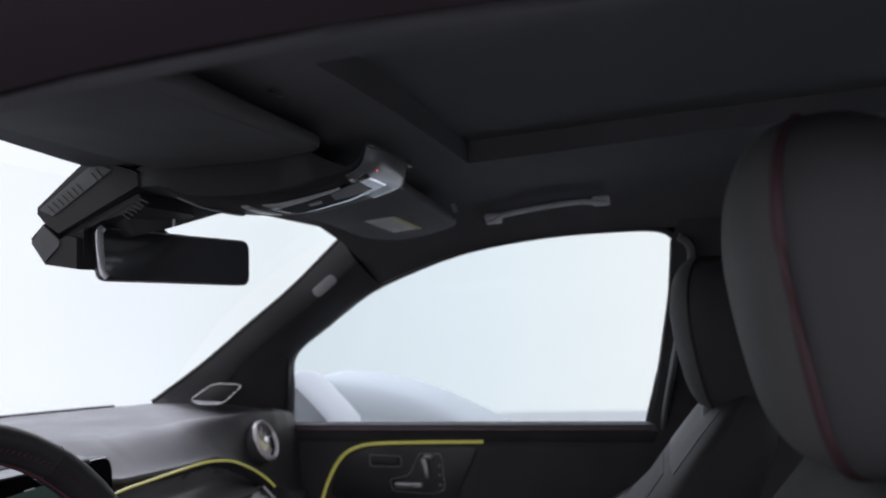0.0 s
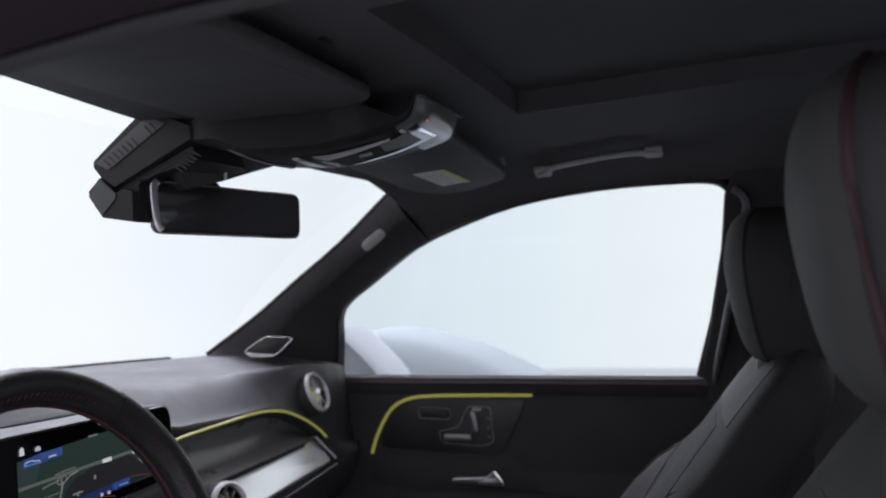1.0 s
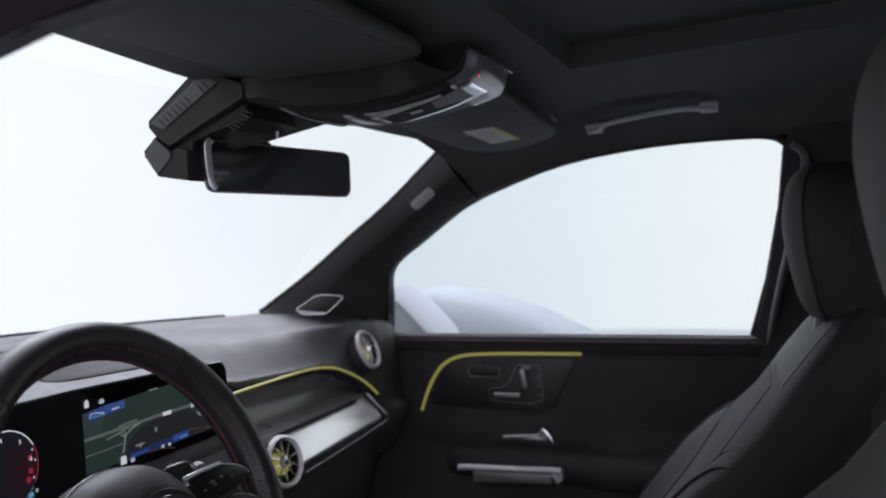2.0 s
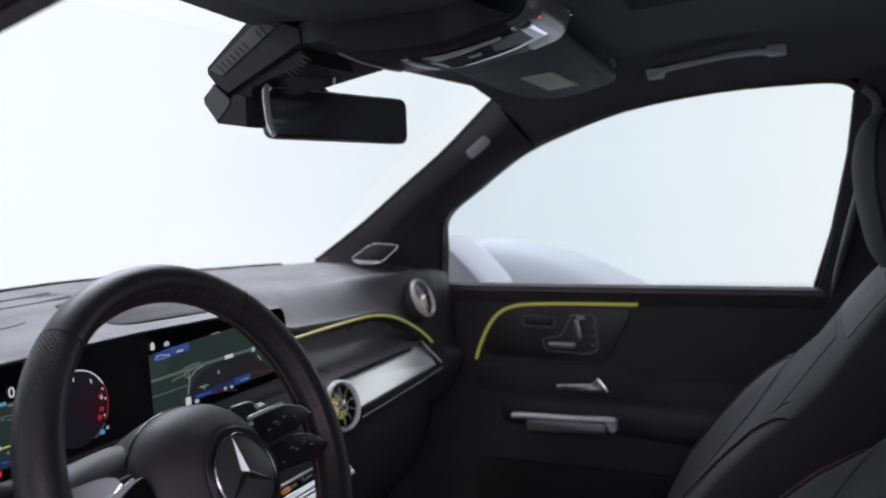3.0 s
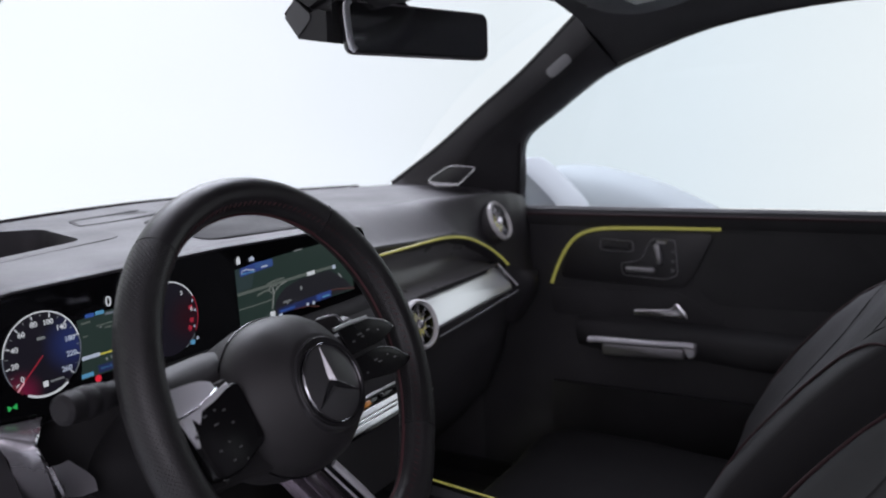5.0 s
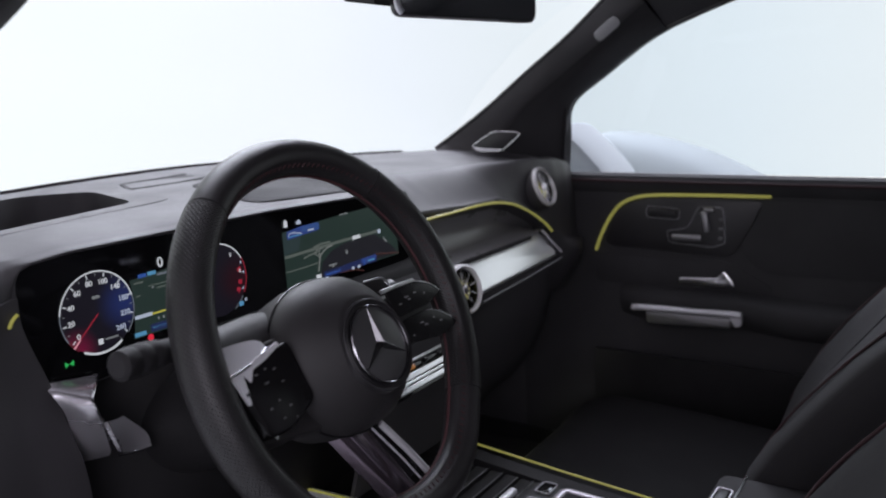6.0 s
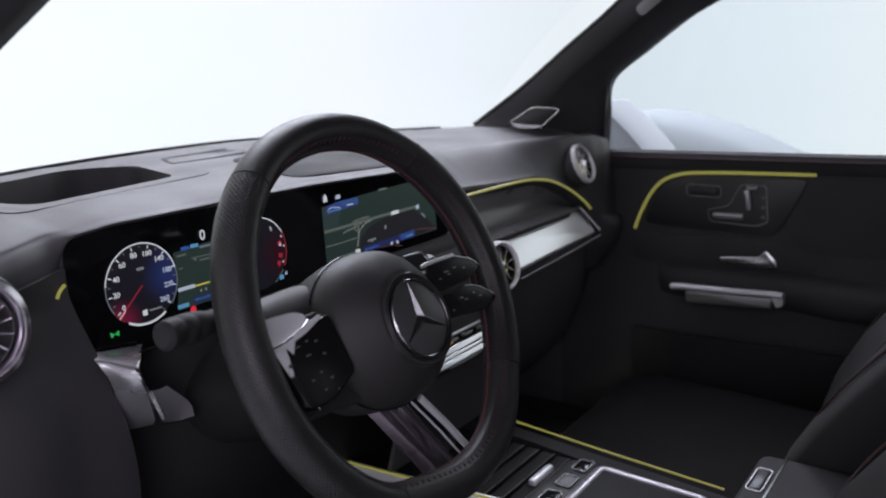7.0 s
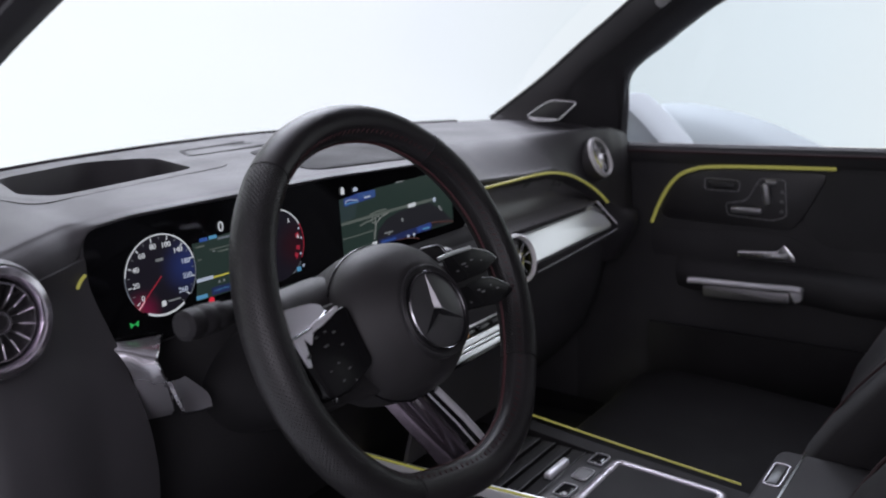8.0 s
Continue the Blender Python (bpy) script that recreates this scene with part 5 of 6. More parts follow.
# airbag cover: a deep rounded cushion, seamed to the spokes' fairing
rings = []
for d, w, h in ((-0.075, 0.082, 0.077), (-0.05, 0.0850, 0.0805), (-0.025, 0.0845, 0.0800), (-0.012, 0.0815, 0.0770), (0.000, 0.0735, 0.0705), (0.010, 0.0640, 0.0625), (0.018, 0.0540, 0.0535), (0.0235, 0.0475, 0.0475), (0.0255, 0.0445, 0.0445), (0.0262, 0.020, 0.020)):
    q = 0.92 if d < -0.01 else 0.95 if d < 0.005 else 0.98
    rings.append([WM @ V((w * math.copysign(abs(math.cos(a)) ** q, math.cos(a)), -0.0255 + h * math.copysign(abs(math.sin(a)) ** q, math.sin(a)), d)) for a in (2 * math.pi * k / 64 for k in range(64))])
part("airbag_cover", loft(rings), PAD, wheel, "matt black airbag cover", angle=60)
seam = [WM @ V((0.0853 * math.copysign(abs(math.cos(a)) ** 0.92, math.cos(a)), -0.0255 + 0.0808 * math.copysign(abs(math.sin(a)) ** 0.92, math.sin(a)), -0.030)) for a in (2 * math.pi * k / 56 for k in range(57))]
part("airbag_seam", tube(seam[8:49], 0.0011, 0.0011, up=WN, segs=6), GLOSS, wheel)
# fairing from the cushion out to the rim above the keys
for s, cap in ((-1, 1.0), (1, 0.0)):
    rings = []
    for u, top_v, fwd_d, rear in ((0.052, 0.0430, -0.032, -0.066), (0.066, 0.0445, -0.030, -0.066), (0.082, 0.0440, -0.027, -0.064), (0.098, 0.0430, -0.0235, -0.060), (0.116, 0.0420, -0.020, -0.054), (0.134, 0.0400, -0.017, -0.048), (0.152, 0.0375, -0.015, -0.042)):
        tv = top_v if cap else 0.014
        sec = ((-0.004, fwd_d - 0.004), (0.010, fwd_d), (0.5 * tv, fwd_d - 0.001), (0.76 * tv, fwd_d - 0.006), (0.93 * tv, fwd_d - 0.014), (tv, fwd_d - 0.022), (0.90 * tv, rear + 0.002), (0.6 * tv, rear), (-0.004, rear))
        rings.append(curve([WM @ V((s * u, v, d)) for v, d in sec], 4, True))
    part("spoke_fairing", loft(rings), PAD, wheel, "matt black spoke fairing", angle=60)
rings = []
for d, w, h in ((-0.13, 0.075, 0.060), (-0.10, 0.080, 0.070), (-0.078, 0.083, 0.074)):
    rings.append([WM @ V((w * math.cos(a), -0.024 + h * math.sin(a), d)) for a in (2 * math.pi * k / 40 for k in range(40))])
part("hub_shell", loft(rings), HOUSING, wheel, "black hub shell behind the airbag", angle=60)
EM = WM @ Matrix.Translation((0.001, -0.031, 0.0265)) @ Matrix.Scale(1.09, 4)
emblem = part("emblem", lathe([(0.001, 0.003), (0.030, 0.003), (0.0345, 0.0015), (0.0350, -0.006), (0.001, -0.006)], EM, 48), BADGE, wheel, "dark grey round badge")
part("badge_bezel", lathe([(0.0365, 0.000), (0.0375, -0.001), (0.0400, 0.0012), (0.0420, 0.0020), (0.0432, 0.0010), (0.0436, -0.006), (0.0365, -0.006)], EM, 56, None, True), SATIN, emblem, "dark raised bezel")
part("badge_ring", lathe([(0.0345, 0.001), (0.0348, 0.0036), (0.0355, 0.0042), (0.0365, 0.0032), (0.0368, -0.004), (0.0345, -0.004)], EM, 56, None, True), STARMETAL, emblem, "chrome ring")
for k in range(3):
    a = math.pi / 2 + k * 2 * math.pi / 3
    bm = bmesh.new()
    tip = V((0.0345, 0, 0.0035))
    w0 = 0.0052
    base = [V((0.0036, w0 * 0.87, 0.003)), V((0.0036, -w0 * 0.87, 0.003)), V((0.0, 0, 0.0075))]
    vs = [bm.verts.new(p) for p in (tip, *base, V((0.0, 0, 0.002)))]
    for f in ((0, 1, 3), (0, 3, 2), (0, 2, 4), (0, 4, 1), (1, 4, 3), (2, 3, 4)):
        bm.faces.new([vs[i] for i in f])
    bm.transform(EM @ Matrix.Rotation(a, 4, "Z"))
    part("badge_arm", bm, STARMETAL, emblem, "chrome arm", angle=20)

# spokes with key pods, silver shells, and the split lower spoke
def wsurf(name, loop, thick, material, label=""):
    """A thin plate through wheel points whose depth may change, from a mid line outwards."""
    bm = bmesh.new()
    vs = [bm.verts.new(WM @ V(p)) for p in loop]
    n = len(vs) // 2
    for k in range(n - 1):
        bm.faces.new((vs[k], vs[k + 1], vs[2 * n - 2 - k], vs[2 * n - 1 - k]))
    bmesh.ops.recalc_face_normals(bm, faces=bm.faces[:])
    bmesh.ops.solidify(bm, geom=bm.faces[:], thickness=thick)
    return part(name, bm, material, wheel, label, angle=60)


for s in (-1, 1):
    mir = lambda pts: [(s * a, b) for a, b in pts]
    sides = ((0.05, 0.012), (0.132, 0.004), (0.134, -0.034), (0.116, -0.046), (0.05, -0.050)) if s > 0 else ((0.05, 0.014), (0.168, 0.012), (0.168, -0.058), (0.150, -0.072), (0.05, -0.085))
    part("spoke", prism([WM @ V((p.x, p.y, -0.030 if s > 0 else -0.050)) for p in rounded([V(q) for q in mir(sides)], 0.016)], WN * (0.036 if s > 0 else 0.030), 0.006), PAD, wheel)
part("paddle", prism([WM @ V((p.x, p.y, -0.040)) for p in rounded([V(q) for q in ((0.084, 0.036), (0.122, 0.034), (0.130, 0.022), (0.084, 0.018))], 0.006)], WN * 0.004, 0.0015), PAD, wheel, "black shift paddle")
part("paddle_edge", tube(curve([WM @ V((a, b, -0.0355)) for a, b in ((0.090, 0.036), (0.118, 0.0345), (0.126, 0.030), (0.130, 0.023))], 3), 0.0009, 0.0009, up=WN, segs=6), SILVER, wheel, "fine silver edge")
# left pods behind their silver shell
top = curve([(-0.164, 0.0200, -0.001), (-0.136, 0.0200, -0.007), (-0.112, 0.0185, -0.012), (-0.100, 0.0145, -0.0135)], 4)
bot = curve([(-0.164, -0.005, 0.0055), (-0.150, -0.0040, 0.0025), (-0.122, 0.0010, -0.0025), (-0.101, 0.0075, -0.0095)], 4)
wsurf("spoke_shell", top + bot[::-1], 0.004, SATINSILVER, "satin silver spoke shell")
# chrome thread added as the highlight along the shell's lower edge
part("shell_glint", tube([WM @ (p + V((0, -0.0005, 0.001))) for p in bot], 0.0012, 0.0012, up=WN, segs=8), CHROME, wheel, "fine bright edge")
top = curve([(-0.160, -0.005, 0.004), (-0.156, -0.014, 0.003), (-0.153, -0.024, 0.002), (-0.1495, -0.034, 0.001)], 4)
bot = curve([(-0.147, -0.0035, 0.003), (-0.1475, -0.014, 0.003), (-0.1475, -0.024, 0.002), (-0.1485, -0.034, 0.001)], 4)
wsurf("spoke_edge", top + bot[::-1], 0.004, SATINSILVER, "satin silver edge of the spoke")
LOOP = ((-0.080, 0.0075), (-0.122, -0.001), (-0.148, -0.006), (-0.148, -0.026), (-0.139, -0.068), (-0.112, -0.068), (-0.074, -0.052))
pod = wplate("key_pod", LOOP, -0.022, 0.0205, GLOSSKEY, 0.008, 0.003, "gloss black key pod")
for u, v, w in ((-0.132, -0.012, 0.007), (-0.120, -0.010, 0.004), (-0.110, -0.013, 0.006), (-0.124, -0.022, 0.009), (-0.106, -0.026, 0.005), (-0.130, -0.044, 0.005), (-0.118, -0.040, 0.004), (-0.108, -0.048, 0.006), (-0.120, -0.056, 0.005), (-0.106, -0.060, 0.003)):
    w *= 0.6
    wplate("key_mark", ((u - w / 2, v - 0.0008), (u + w / 2, v - 0.0004), (u + w / 2, v + 0.0008), (u - w / 2, v + 0.0006)), 0.0002, 0.0006, GREYPLASTIC, 0.0006, 0.0, "", pod)
wplate("pod_bracket", ((-0.0965, 0.0086), (-0.0949, 0.0050), (-0.1171, -0.0030), (-0.1335, -0.0065), (-0.1400, -0.0165), (-0.1475, -0.0060), (-0.1290, 0.0010), (-0.1115, 0.0048)), 0.0002, 0.0016, SATINSILVER, 0.001, 0.0005, "satin silver bracket round the keys")
for u, v in ((-0.1488, -0.0246), (-0.1390, -0.0680)):
    part("edge_tip", lathe([(0.0005, 0.0022), (0.0018, 0.0016), (0.0024, 0.0), (0.0018, -0.0016), (0.0005, -0.0022)], WM @ Matrix.Translation((u, v, 0.002)), 12), CHROME, wheel, "small bright end of the edge")
# right pods with a silver line along the upper one
pods = (((0.058, 0.0148), (0.108, 0.0160), (0.1355, 0.0064), (0.149, -0.0050), (0.1415, -0.0085), (0.118, -0.0145), (0.062, -0.0150)),
        ((0.066, -0.0200), (0.107, -0.0186), (0.1305, -0.0250), (0.158, -0.0438), (0.148, -0.0480), (0.118, -0.0520), (0.066, -0.0450)))
marks = (((0.074, -0.003, 0.0045), (0.088, 0.002, 0.008), (0.091, -0.0015, 0.005), (0.104, 0.003, 0.005), (0.120, -0.001, 0.003)),
         ((0.096, -0.030, 0.006), (0.102, -0.0335, 0.006), (0.119, -0.030, 0.003), (0.129, -0.036, 0.005), (0.075, -0.039, 0.003)))
for pts, dots in zip(pods, marks):
    pod = wplate("key_pod", pts, 0.0100, 0.0030, GLOSSKEY, 0.005, 0.0008, "gloss black key pod")
    for u, v, w in dots:
        wplate("key_mark", ((u - w / 2, v - 0.0007), (u + w / 2, v - 0.0010), (u + w / 2, v + 0.0006), (u - w / 2, v + 0.0009)), 0.0129, 0.0004, GREYPLASTIC, 0.0006, 0.0, "", pod)
    line = [V((p[0], p[1], 0.0130)) for p in pts[1:4]]
    part("key_pod_edge", tube(curve([WM @ p for p in line], 5), 0.0009, 0.0009, up=WN, segs=6), SILVER, wheel, "fine silver edge")
part("spoke_line", tube([WM @ V((0.052, 0.0160, 0.0125)), WM @ V((0.080, 0.0168, 0.0130)), WM @ V((0.110, 0.0162, 0.0130))], 0.0022, 0.0018, up=WN, segs=8), BRIGHTALU, wheel, "bright silver line over the keys")
# lower spoke: a rounded dark silver shell beside two bright bars
rows = []
for k in range(9):
    f = k / 8
    a, b = V((-0.040 + 0.047 * f, -0.090 - 0.094 * f)), V((0.009 + 0.046 * f, -0.100 - 0.100 * f))
    rows.append([WM @ V((a.x + (b.x - a.x) * g, a.y + (b.y - a.y) * g, -0.036 - (0.22 if g < 0.27 else 0.012) * (g - 0.27) ** 2)) for g in (0, 0.08, 0.16, 0.24, 0.32, 0.4, 0.5, 0.62, 0.75, 0.88, 1.0)])
part("lower_spoke", shell(rows, 0.005), SPOKEMETAL, wheel, "dark silver lower spoke", angle=60)
wplate("spoke_infill", ((0.000, -0.094), (0.030, -0.094), (0.066, -0.172), (0.040, -0.178)), -0.052, 0.008, GLOSS, 0.006, 0.002)
for (u0, v0), (u1, v1), r, mt in (((0.0250, -0.1080), (0.0700, -0.1890), 0.0050, SATINSILVER), ((0.0107, -0.1080), (0.0560, -0.1920), 0.0016, SATINSILVER)):
    a, b = WM @ V((u0, v0, -0.034)), WM @ V((u1, v1, -0.034))
    part("spoke_bar", tube([a, a.lerp(b, 0.5) + WN * 0.002, b], r, r * 0.5, up=WN + V((0.16, 0, 0))), mt, wheel, "bright silver bar")

# column and stalks
col = thing("steering_column", "black plastic steering column shroud", "steering column", (-0.378, 0.2, 0.9))
back = lambda u, v, d: WM @ V((u, v, d))
rings = [[back(w * math.cos(a), -0.03 + h * math.sin(a), d) for a in (2 * math.pi * k / 32 for k in range(32))] for d, w, h in ((-0.11, 0.062, 0.055), (-0.15, 0.070, 0.062), (-0.22, 0.075, 0.066), (-0.29, 0.070, 0.06))]
part("shroud", loft(rings), HOUSING, col, angle=60)
stalk = thing("column_stalk", "black column stalk with a round ribbed end", "stalk", tuple(back(-0.07, 0.005, -0.085)))
path = curve([back(-0.05, 0.000, -0.105), V((-0.49, 0.105, 1.024)), V((-0.540, 0.090, 1.033)), V((-0.579, 0.082, 1.037))], 5)
part("arm", tube(path, 0.0110, 0.0098, up=WN), GRILLE, stalk)
d = (path[-1] - path[-4]).normalized()
part("end_knob", lathe([(0.001, 0.022), (0.009, 0.022), (0.0125, 0.019), (0.0135, 0.008), (0.0125, 0.006), (0.0125, 0.003), (0.0138, 0.001), (0.0138, -0.008), (0.0125, -0.010), (0.0125, -0.013), (0.0135, -0.015), (0.0125, -0.024), (0.001, -0.024)], frame_of(path[-1], d) @ Matrix.Scale(1.02, 4), 24), GRILLE, stalk, "round ribbed end knob")
stalk2 = thing("selector_stalk", "black selector stalk behind the wheel", "stalk", tuple(back(0.07, 0.005, -0.085)))
path = curve([back(0.05, 0.005, -0.105), back(0.10, 0.012, -0.085), back(0.165, 0.020, -0.07)], 5)
part("arm", tube(path, 0.010, 0.008, up=WN), SATIN, stalk2)
part("end_key", lathe([(0.001, 0.012), (0.008, 0.012), (0.011, 0.008), (0.011, -0.01), (0.001, -0.01)], frame_of(path[-1], (path[-1] - path[-4]).normalized()), 20), SATIN, stalk2, "black end key")

# ---- centre console ----
con = thing("centre_console", "black centre console with roller cover and silver control panel", "centre console", (0, 0, 0.38))
sec = [(-0.135, 0.40), (-0.135, 0.635), (-0.128, 0.645), (-0.112, 0.640), (-0.108, 0.622), (0.112, 0.622), (0.116, 0.640), (0.138, 0.645), (0.146, 0.635), (0.146, 0.40)]
part("body", loft([[V((x, y, z + dz - (drop if x > 0.113 and z > 0.5 else 0))) for x, z in sec] for y, dz, drop in ((0.36, 0.014, 0.002), (0.2, 0.004, 0.004), (0.05, -0.002, 0.013), (-0.2, -0.012, 0.023), (-0.24, -0.012, 0.023))]), HOUSING, con)
part("light_strip", tube([(0.149, 0.341, 0.660), (0.149, 0.263, 0.654), (0.149, 0.189, 0.647), (0.149, 0.024, 0.632), (0.149, -0.165, 0.6175)], 0.0016, 0.0016), AMBER, con, "glowing yellow ambient light strip")
part("light_strip", tube([(-0.138, 0.329, 0.664), (-0.138, 0.205, 0.669), (-0.138, 0.103, 0.674), (-0.138, 0.0, 0.680)], 0.0018, 0.0018), AMBER, con, "glowing yellow ambient light strip")
part("edge_trim", loft([[V((-0.138, y, z - 0.003)), V((-0.128, y, z - 0.002)), V((-0.122, y, z - 0.010)), V((-0.126, y, z - 0.06)), V((-0.142, y, z - 0.06)), V((-0.142, y, z - 0.012))] for y, z in ((0.33, 0.664), (0.205, 0.669), (0.103, 0.674), (0.0, 0.680), (-0.12, 0.684))]), ALU, con, "silver edge trim")
for i in range(6):
    y = 0.212 - 0.0275 * i
    part("cover_slat", box((0.0, y, 0.629 - 0.0012 * i), (0.212, 0.0235, 0.010), 0.002), HOUSING, con)
    # pale strip draws the bevel highlight on each slat
    part("slat_glint", box((0.0, y - 0.0105, 0.6345 - 0.0012 * i), (0.210, 0.0016, 0.0016), 0.0005), VENTGREY, con)
part("cover_tab", box((0.028, 0.0745, 0.6315), (0.062, 0.014, 0.012), 0.005, None, None, 3), SATINSILVER, con, "chrome pull tab")
fr = rounded([V(p) for p in ((-0.085, 0.062), (0.104, 0.062), (0.106, -0.165), (-0.085, -0.165))], 0.02)
part("control_frame", prism([V((p.x, p.y, 0.622 - 0.05 * (0.06 - p.y) / 1.0)) for p in fr], (0, 0, 0.010), 0.004, 3), SATIN, con, "dark satin control panel")
pad = rounded([V(p) for p in ((-0.074, 0.006), (0.096, 0.006), (0.096, -0.156), (-0.074, -0.156))], 0.012)
part("touch_pad", prism([V((p.x, p.y, 0.6325 - 0.05 * (0.06 - p.y))) for p in pad], (0, 0, 0.0025), 0.001), HOUSING, con, "matt black touch pad")
part("pad_frame", tube([V((p.x, p.y, 0.6345 - 0.05 * (0.06 - p.y))) for p in pad], 0.0066, 0.0030, closed=True, segs=10), DARKSILVER, con, "satin silver frame round the touch pad")
for x in (-0.055, 0.0, 0.055):
    key_m = rounded([V((x + 0.032 + a, 0.033 + b)) for a, b in ((-0.018, -0.012), (0.018, -0.012), (0.018, 0.012), (-0.018, 0.012))], 0.007)
    part("console_key", box((x + 0.032, 0.033, 0.6310), (0.032, 0.021, 0.005), 0.0022, None, None, 3), GLOSS if x else GREYPLASTIC, con)
    part("key_frame", tube([V((p.x, p.y, 0.6325)) for p in key_m], 0.0013, 0.0013, closed=True, segs=6), TRIMGREY, con, "satin silver key frame")
arm = thing("armrest_box", "black padded centre armrest box with a silver release key", "armrest", (0, -0.38, 0.38))
part("box_body", box((0, -0.38, 0.52), (0.24, 0.34, 0.28), 0.012), SATIN, arm)
part("lid", box((0.0, -0.392, 0.686), (0.236, 0.340, 0.040), 0.014, None, None, 3), SEAT, arm, "padded black lid")
part("lid_split", box((0.0, -0.258, 0.7062), (0.232, 0.003, 0.0015), 0.0), GLOSS, arm)
part("release_frame", tube([V((p.x, p.y, 0.7065)) for p in rounded([V(q) for q in ((0.002, -0.2315), (0.066, -0.2315), (0.066, -0.2515), (0.002, -0.2515))], 0.007)], 0.0014, 0.0014, closed=True, segs=6), DARKSILVER, arm, "chrome frame of the release key")
part("release_key", box((0.034, -0.2415, 0.706), (0.056, 0.014, 0.004), 0.0015), SATIN, arm)


# ---- front seats ----
def seat(x0, label, lift, slim=1.0):
    t = thing("front_seat", label, "car seat", (x0, -0.2, 0.40), "front seats")
    o = V((x0, 0, lift))
    slide = lift * 1.5

    # height along the backrest: half width, depth of the front, depth of the rear
    shape = ((-0.22, 0.19, 0.01, 0.07), (-0.18, 0.228, 0.022, 0.09), (-0.08, 0.252, 0.028, 0.10), (0.05, 0.262, 0.030, 0.10), (0.2, 0.266, 0.030, 0.10), (0.34, 0.262, 0.030, 0.10), (0.45, 0.250, 0.030, 0.10), (0.54, 0.232, 0.030, 0.098), (0.64, 0.216, 0.031, 0.095), (0.78, 0.208, 0.032, 0.090), (0.88, 0.200, 0.031, 0.085), (0.97, 0.172, 0.026, 0.07), (1.03, 0.13, 0.012, 0.05))

    def bolster(s, u):
        """How far the side bolsters stand proud of the backrest."""
        w = min(1, max(0, (abs(u) - 0.48) / 0.34))
        return 0.034 * w * w * (3 - 2 * w) * float(np.interp(s, (-0.22, -0.1, 0.08, 0.3, 0.42, 0.5, 0.56, 0.64), (0, 0.6, 1, 0.98, 0.80, 0.45, 0.12, 0)))

    def back_ring(s, half, front, rear, n=64):
        """A section across the backrest at height s along it."""
        c = V((0, -0.310 - slide - 0.330 * s, 0.70 + 0.44 * s))
        up = V((0, -0.345, 0.44)).normalized()
        fwd = V((0, up.z, -up.y))
        out = []
        for k in range(n):
            a = 2 * math.pi * k / n
            u = math.copysign(abs(math.cos(a)) ** 0.55, math.cos(a))
            v = math.sin(a)
            d = (front if v > 0 else rear) * math.copysign(abs(v) ** 0.6, v)
            if v > 0:
                d += bolster(s, u)
            out.append(o + c + V((half * slim * u, 0, 0)) + fwd * d)
        return out

    rings = [back_ring(*row) for row in shape]
    back = part("backrest", loft(rings), SEAT, t, "black leatherette backrest with side bolsters", angle=60)
    back.data.materials.append(SEAT_SIDE)
    facing = V((0, 0.44, 0.345)).normalized()
    # faces turned from the front take the side tone in place of lighting
    for face in back.data.polygons:
        face.material_index = 1 if face.normal.dot(facing) < 0.30 else 0
    # grey insert and red piping on the bolsters
    up = V((0, -0.345, 0.44)).normalized()
    fwd = V((0, up.z, -up.y))
    pos = lambda s, u, d: place(s, u * slim, d)
    place = lambda s, u, d: o + V((0, -0.310 - slide - 0.330 * s, 0.70 + 0.44 * s)) + V((u, 0, 0)) + fwd * d

    def front_d(q, un):
        qs = [row[0] for row in shape]
        half = float(np.interp(q, qs, [row[1] for row in shape]))
        dep = float(np.interp(q, qs, [row[2] for row in shape]))
        c = min(abs(un), 0.999) ** (1 / 0.55)
        return half, dep * math.sqrt(1 - c * c) ** 0.6 + bolster(q, un)

    def patch(u0, u1, q0, q1, lift_):
        rows = []
        for j in range(11):
            q = q0 + (q1 - q0) * j / 10
            row = []
            for i in range(9):
                un = u0 + (u1 - u0) * i / 8
                half, d_ = front_d(q, un)
                row.append(pos(q, un * half, d_ + lift_))
            rows.append(row)
        return shell(rows, 0.004)

    part("insert", patch(-0.46, 0.46, -0.1, 0.73, 0.001), SEAT, t, "black perforated centre panel", angle=60)
    # the driver's panel takes a darker colour to look less lit
    part("shoulder_panel", patch(-0.80, 0.80, 0.76, 0.955, 0.001), SEAT if lift else SEAT_GREY, t, "grey shoulder panel", angle=60)
    for sd in (-1, 1):
        for nm, mat, wide, way in (("piping", RED, 0.0020, ((-0.13, 0.82), (0.1, 0.84), (0.3, 0.84), (0.44, 0.84), (0.50, 0.87), (0.53, 0.93), (0.545, 0.985))),
                                   ("bolster_seam", SEAT_SIDE, 0.0011, ((-0.10, 0.50), (0.15, 0.50), (0.34, 0.52), (0.46, 0.60), (0.54, 0.74), (0.60, 0.94)))):
            line = []
            for q, un in way:
                half, d_ = front_d(q, un)
                line.append(pos(q, sd * un * half, d_ + 0.001))
            part(nm, tube(curve(line, 5), wide, wide, segs=6), mat, t, "dark red piping" if mat is RED else "")
    # cushion
    def cush(y, half, z, n=36):
        out = []
        for k in range(n):
            a = 2 * math.pi * k / n
            u = math.copysign(abs(math.cos(a)) ** 0.5, math.cos(a))
            v = math.copysign(abs(math.sin(a)) ** 0.6, math.sin(a))
            b = 0.035 * max(0, abs(u) - 0.5) / 0.5 if v > 0 else 0
            out.append(o + V((half * slim * u, y, z + 0.075 * v + b)))
        return out
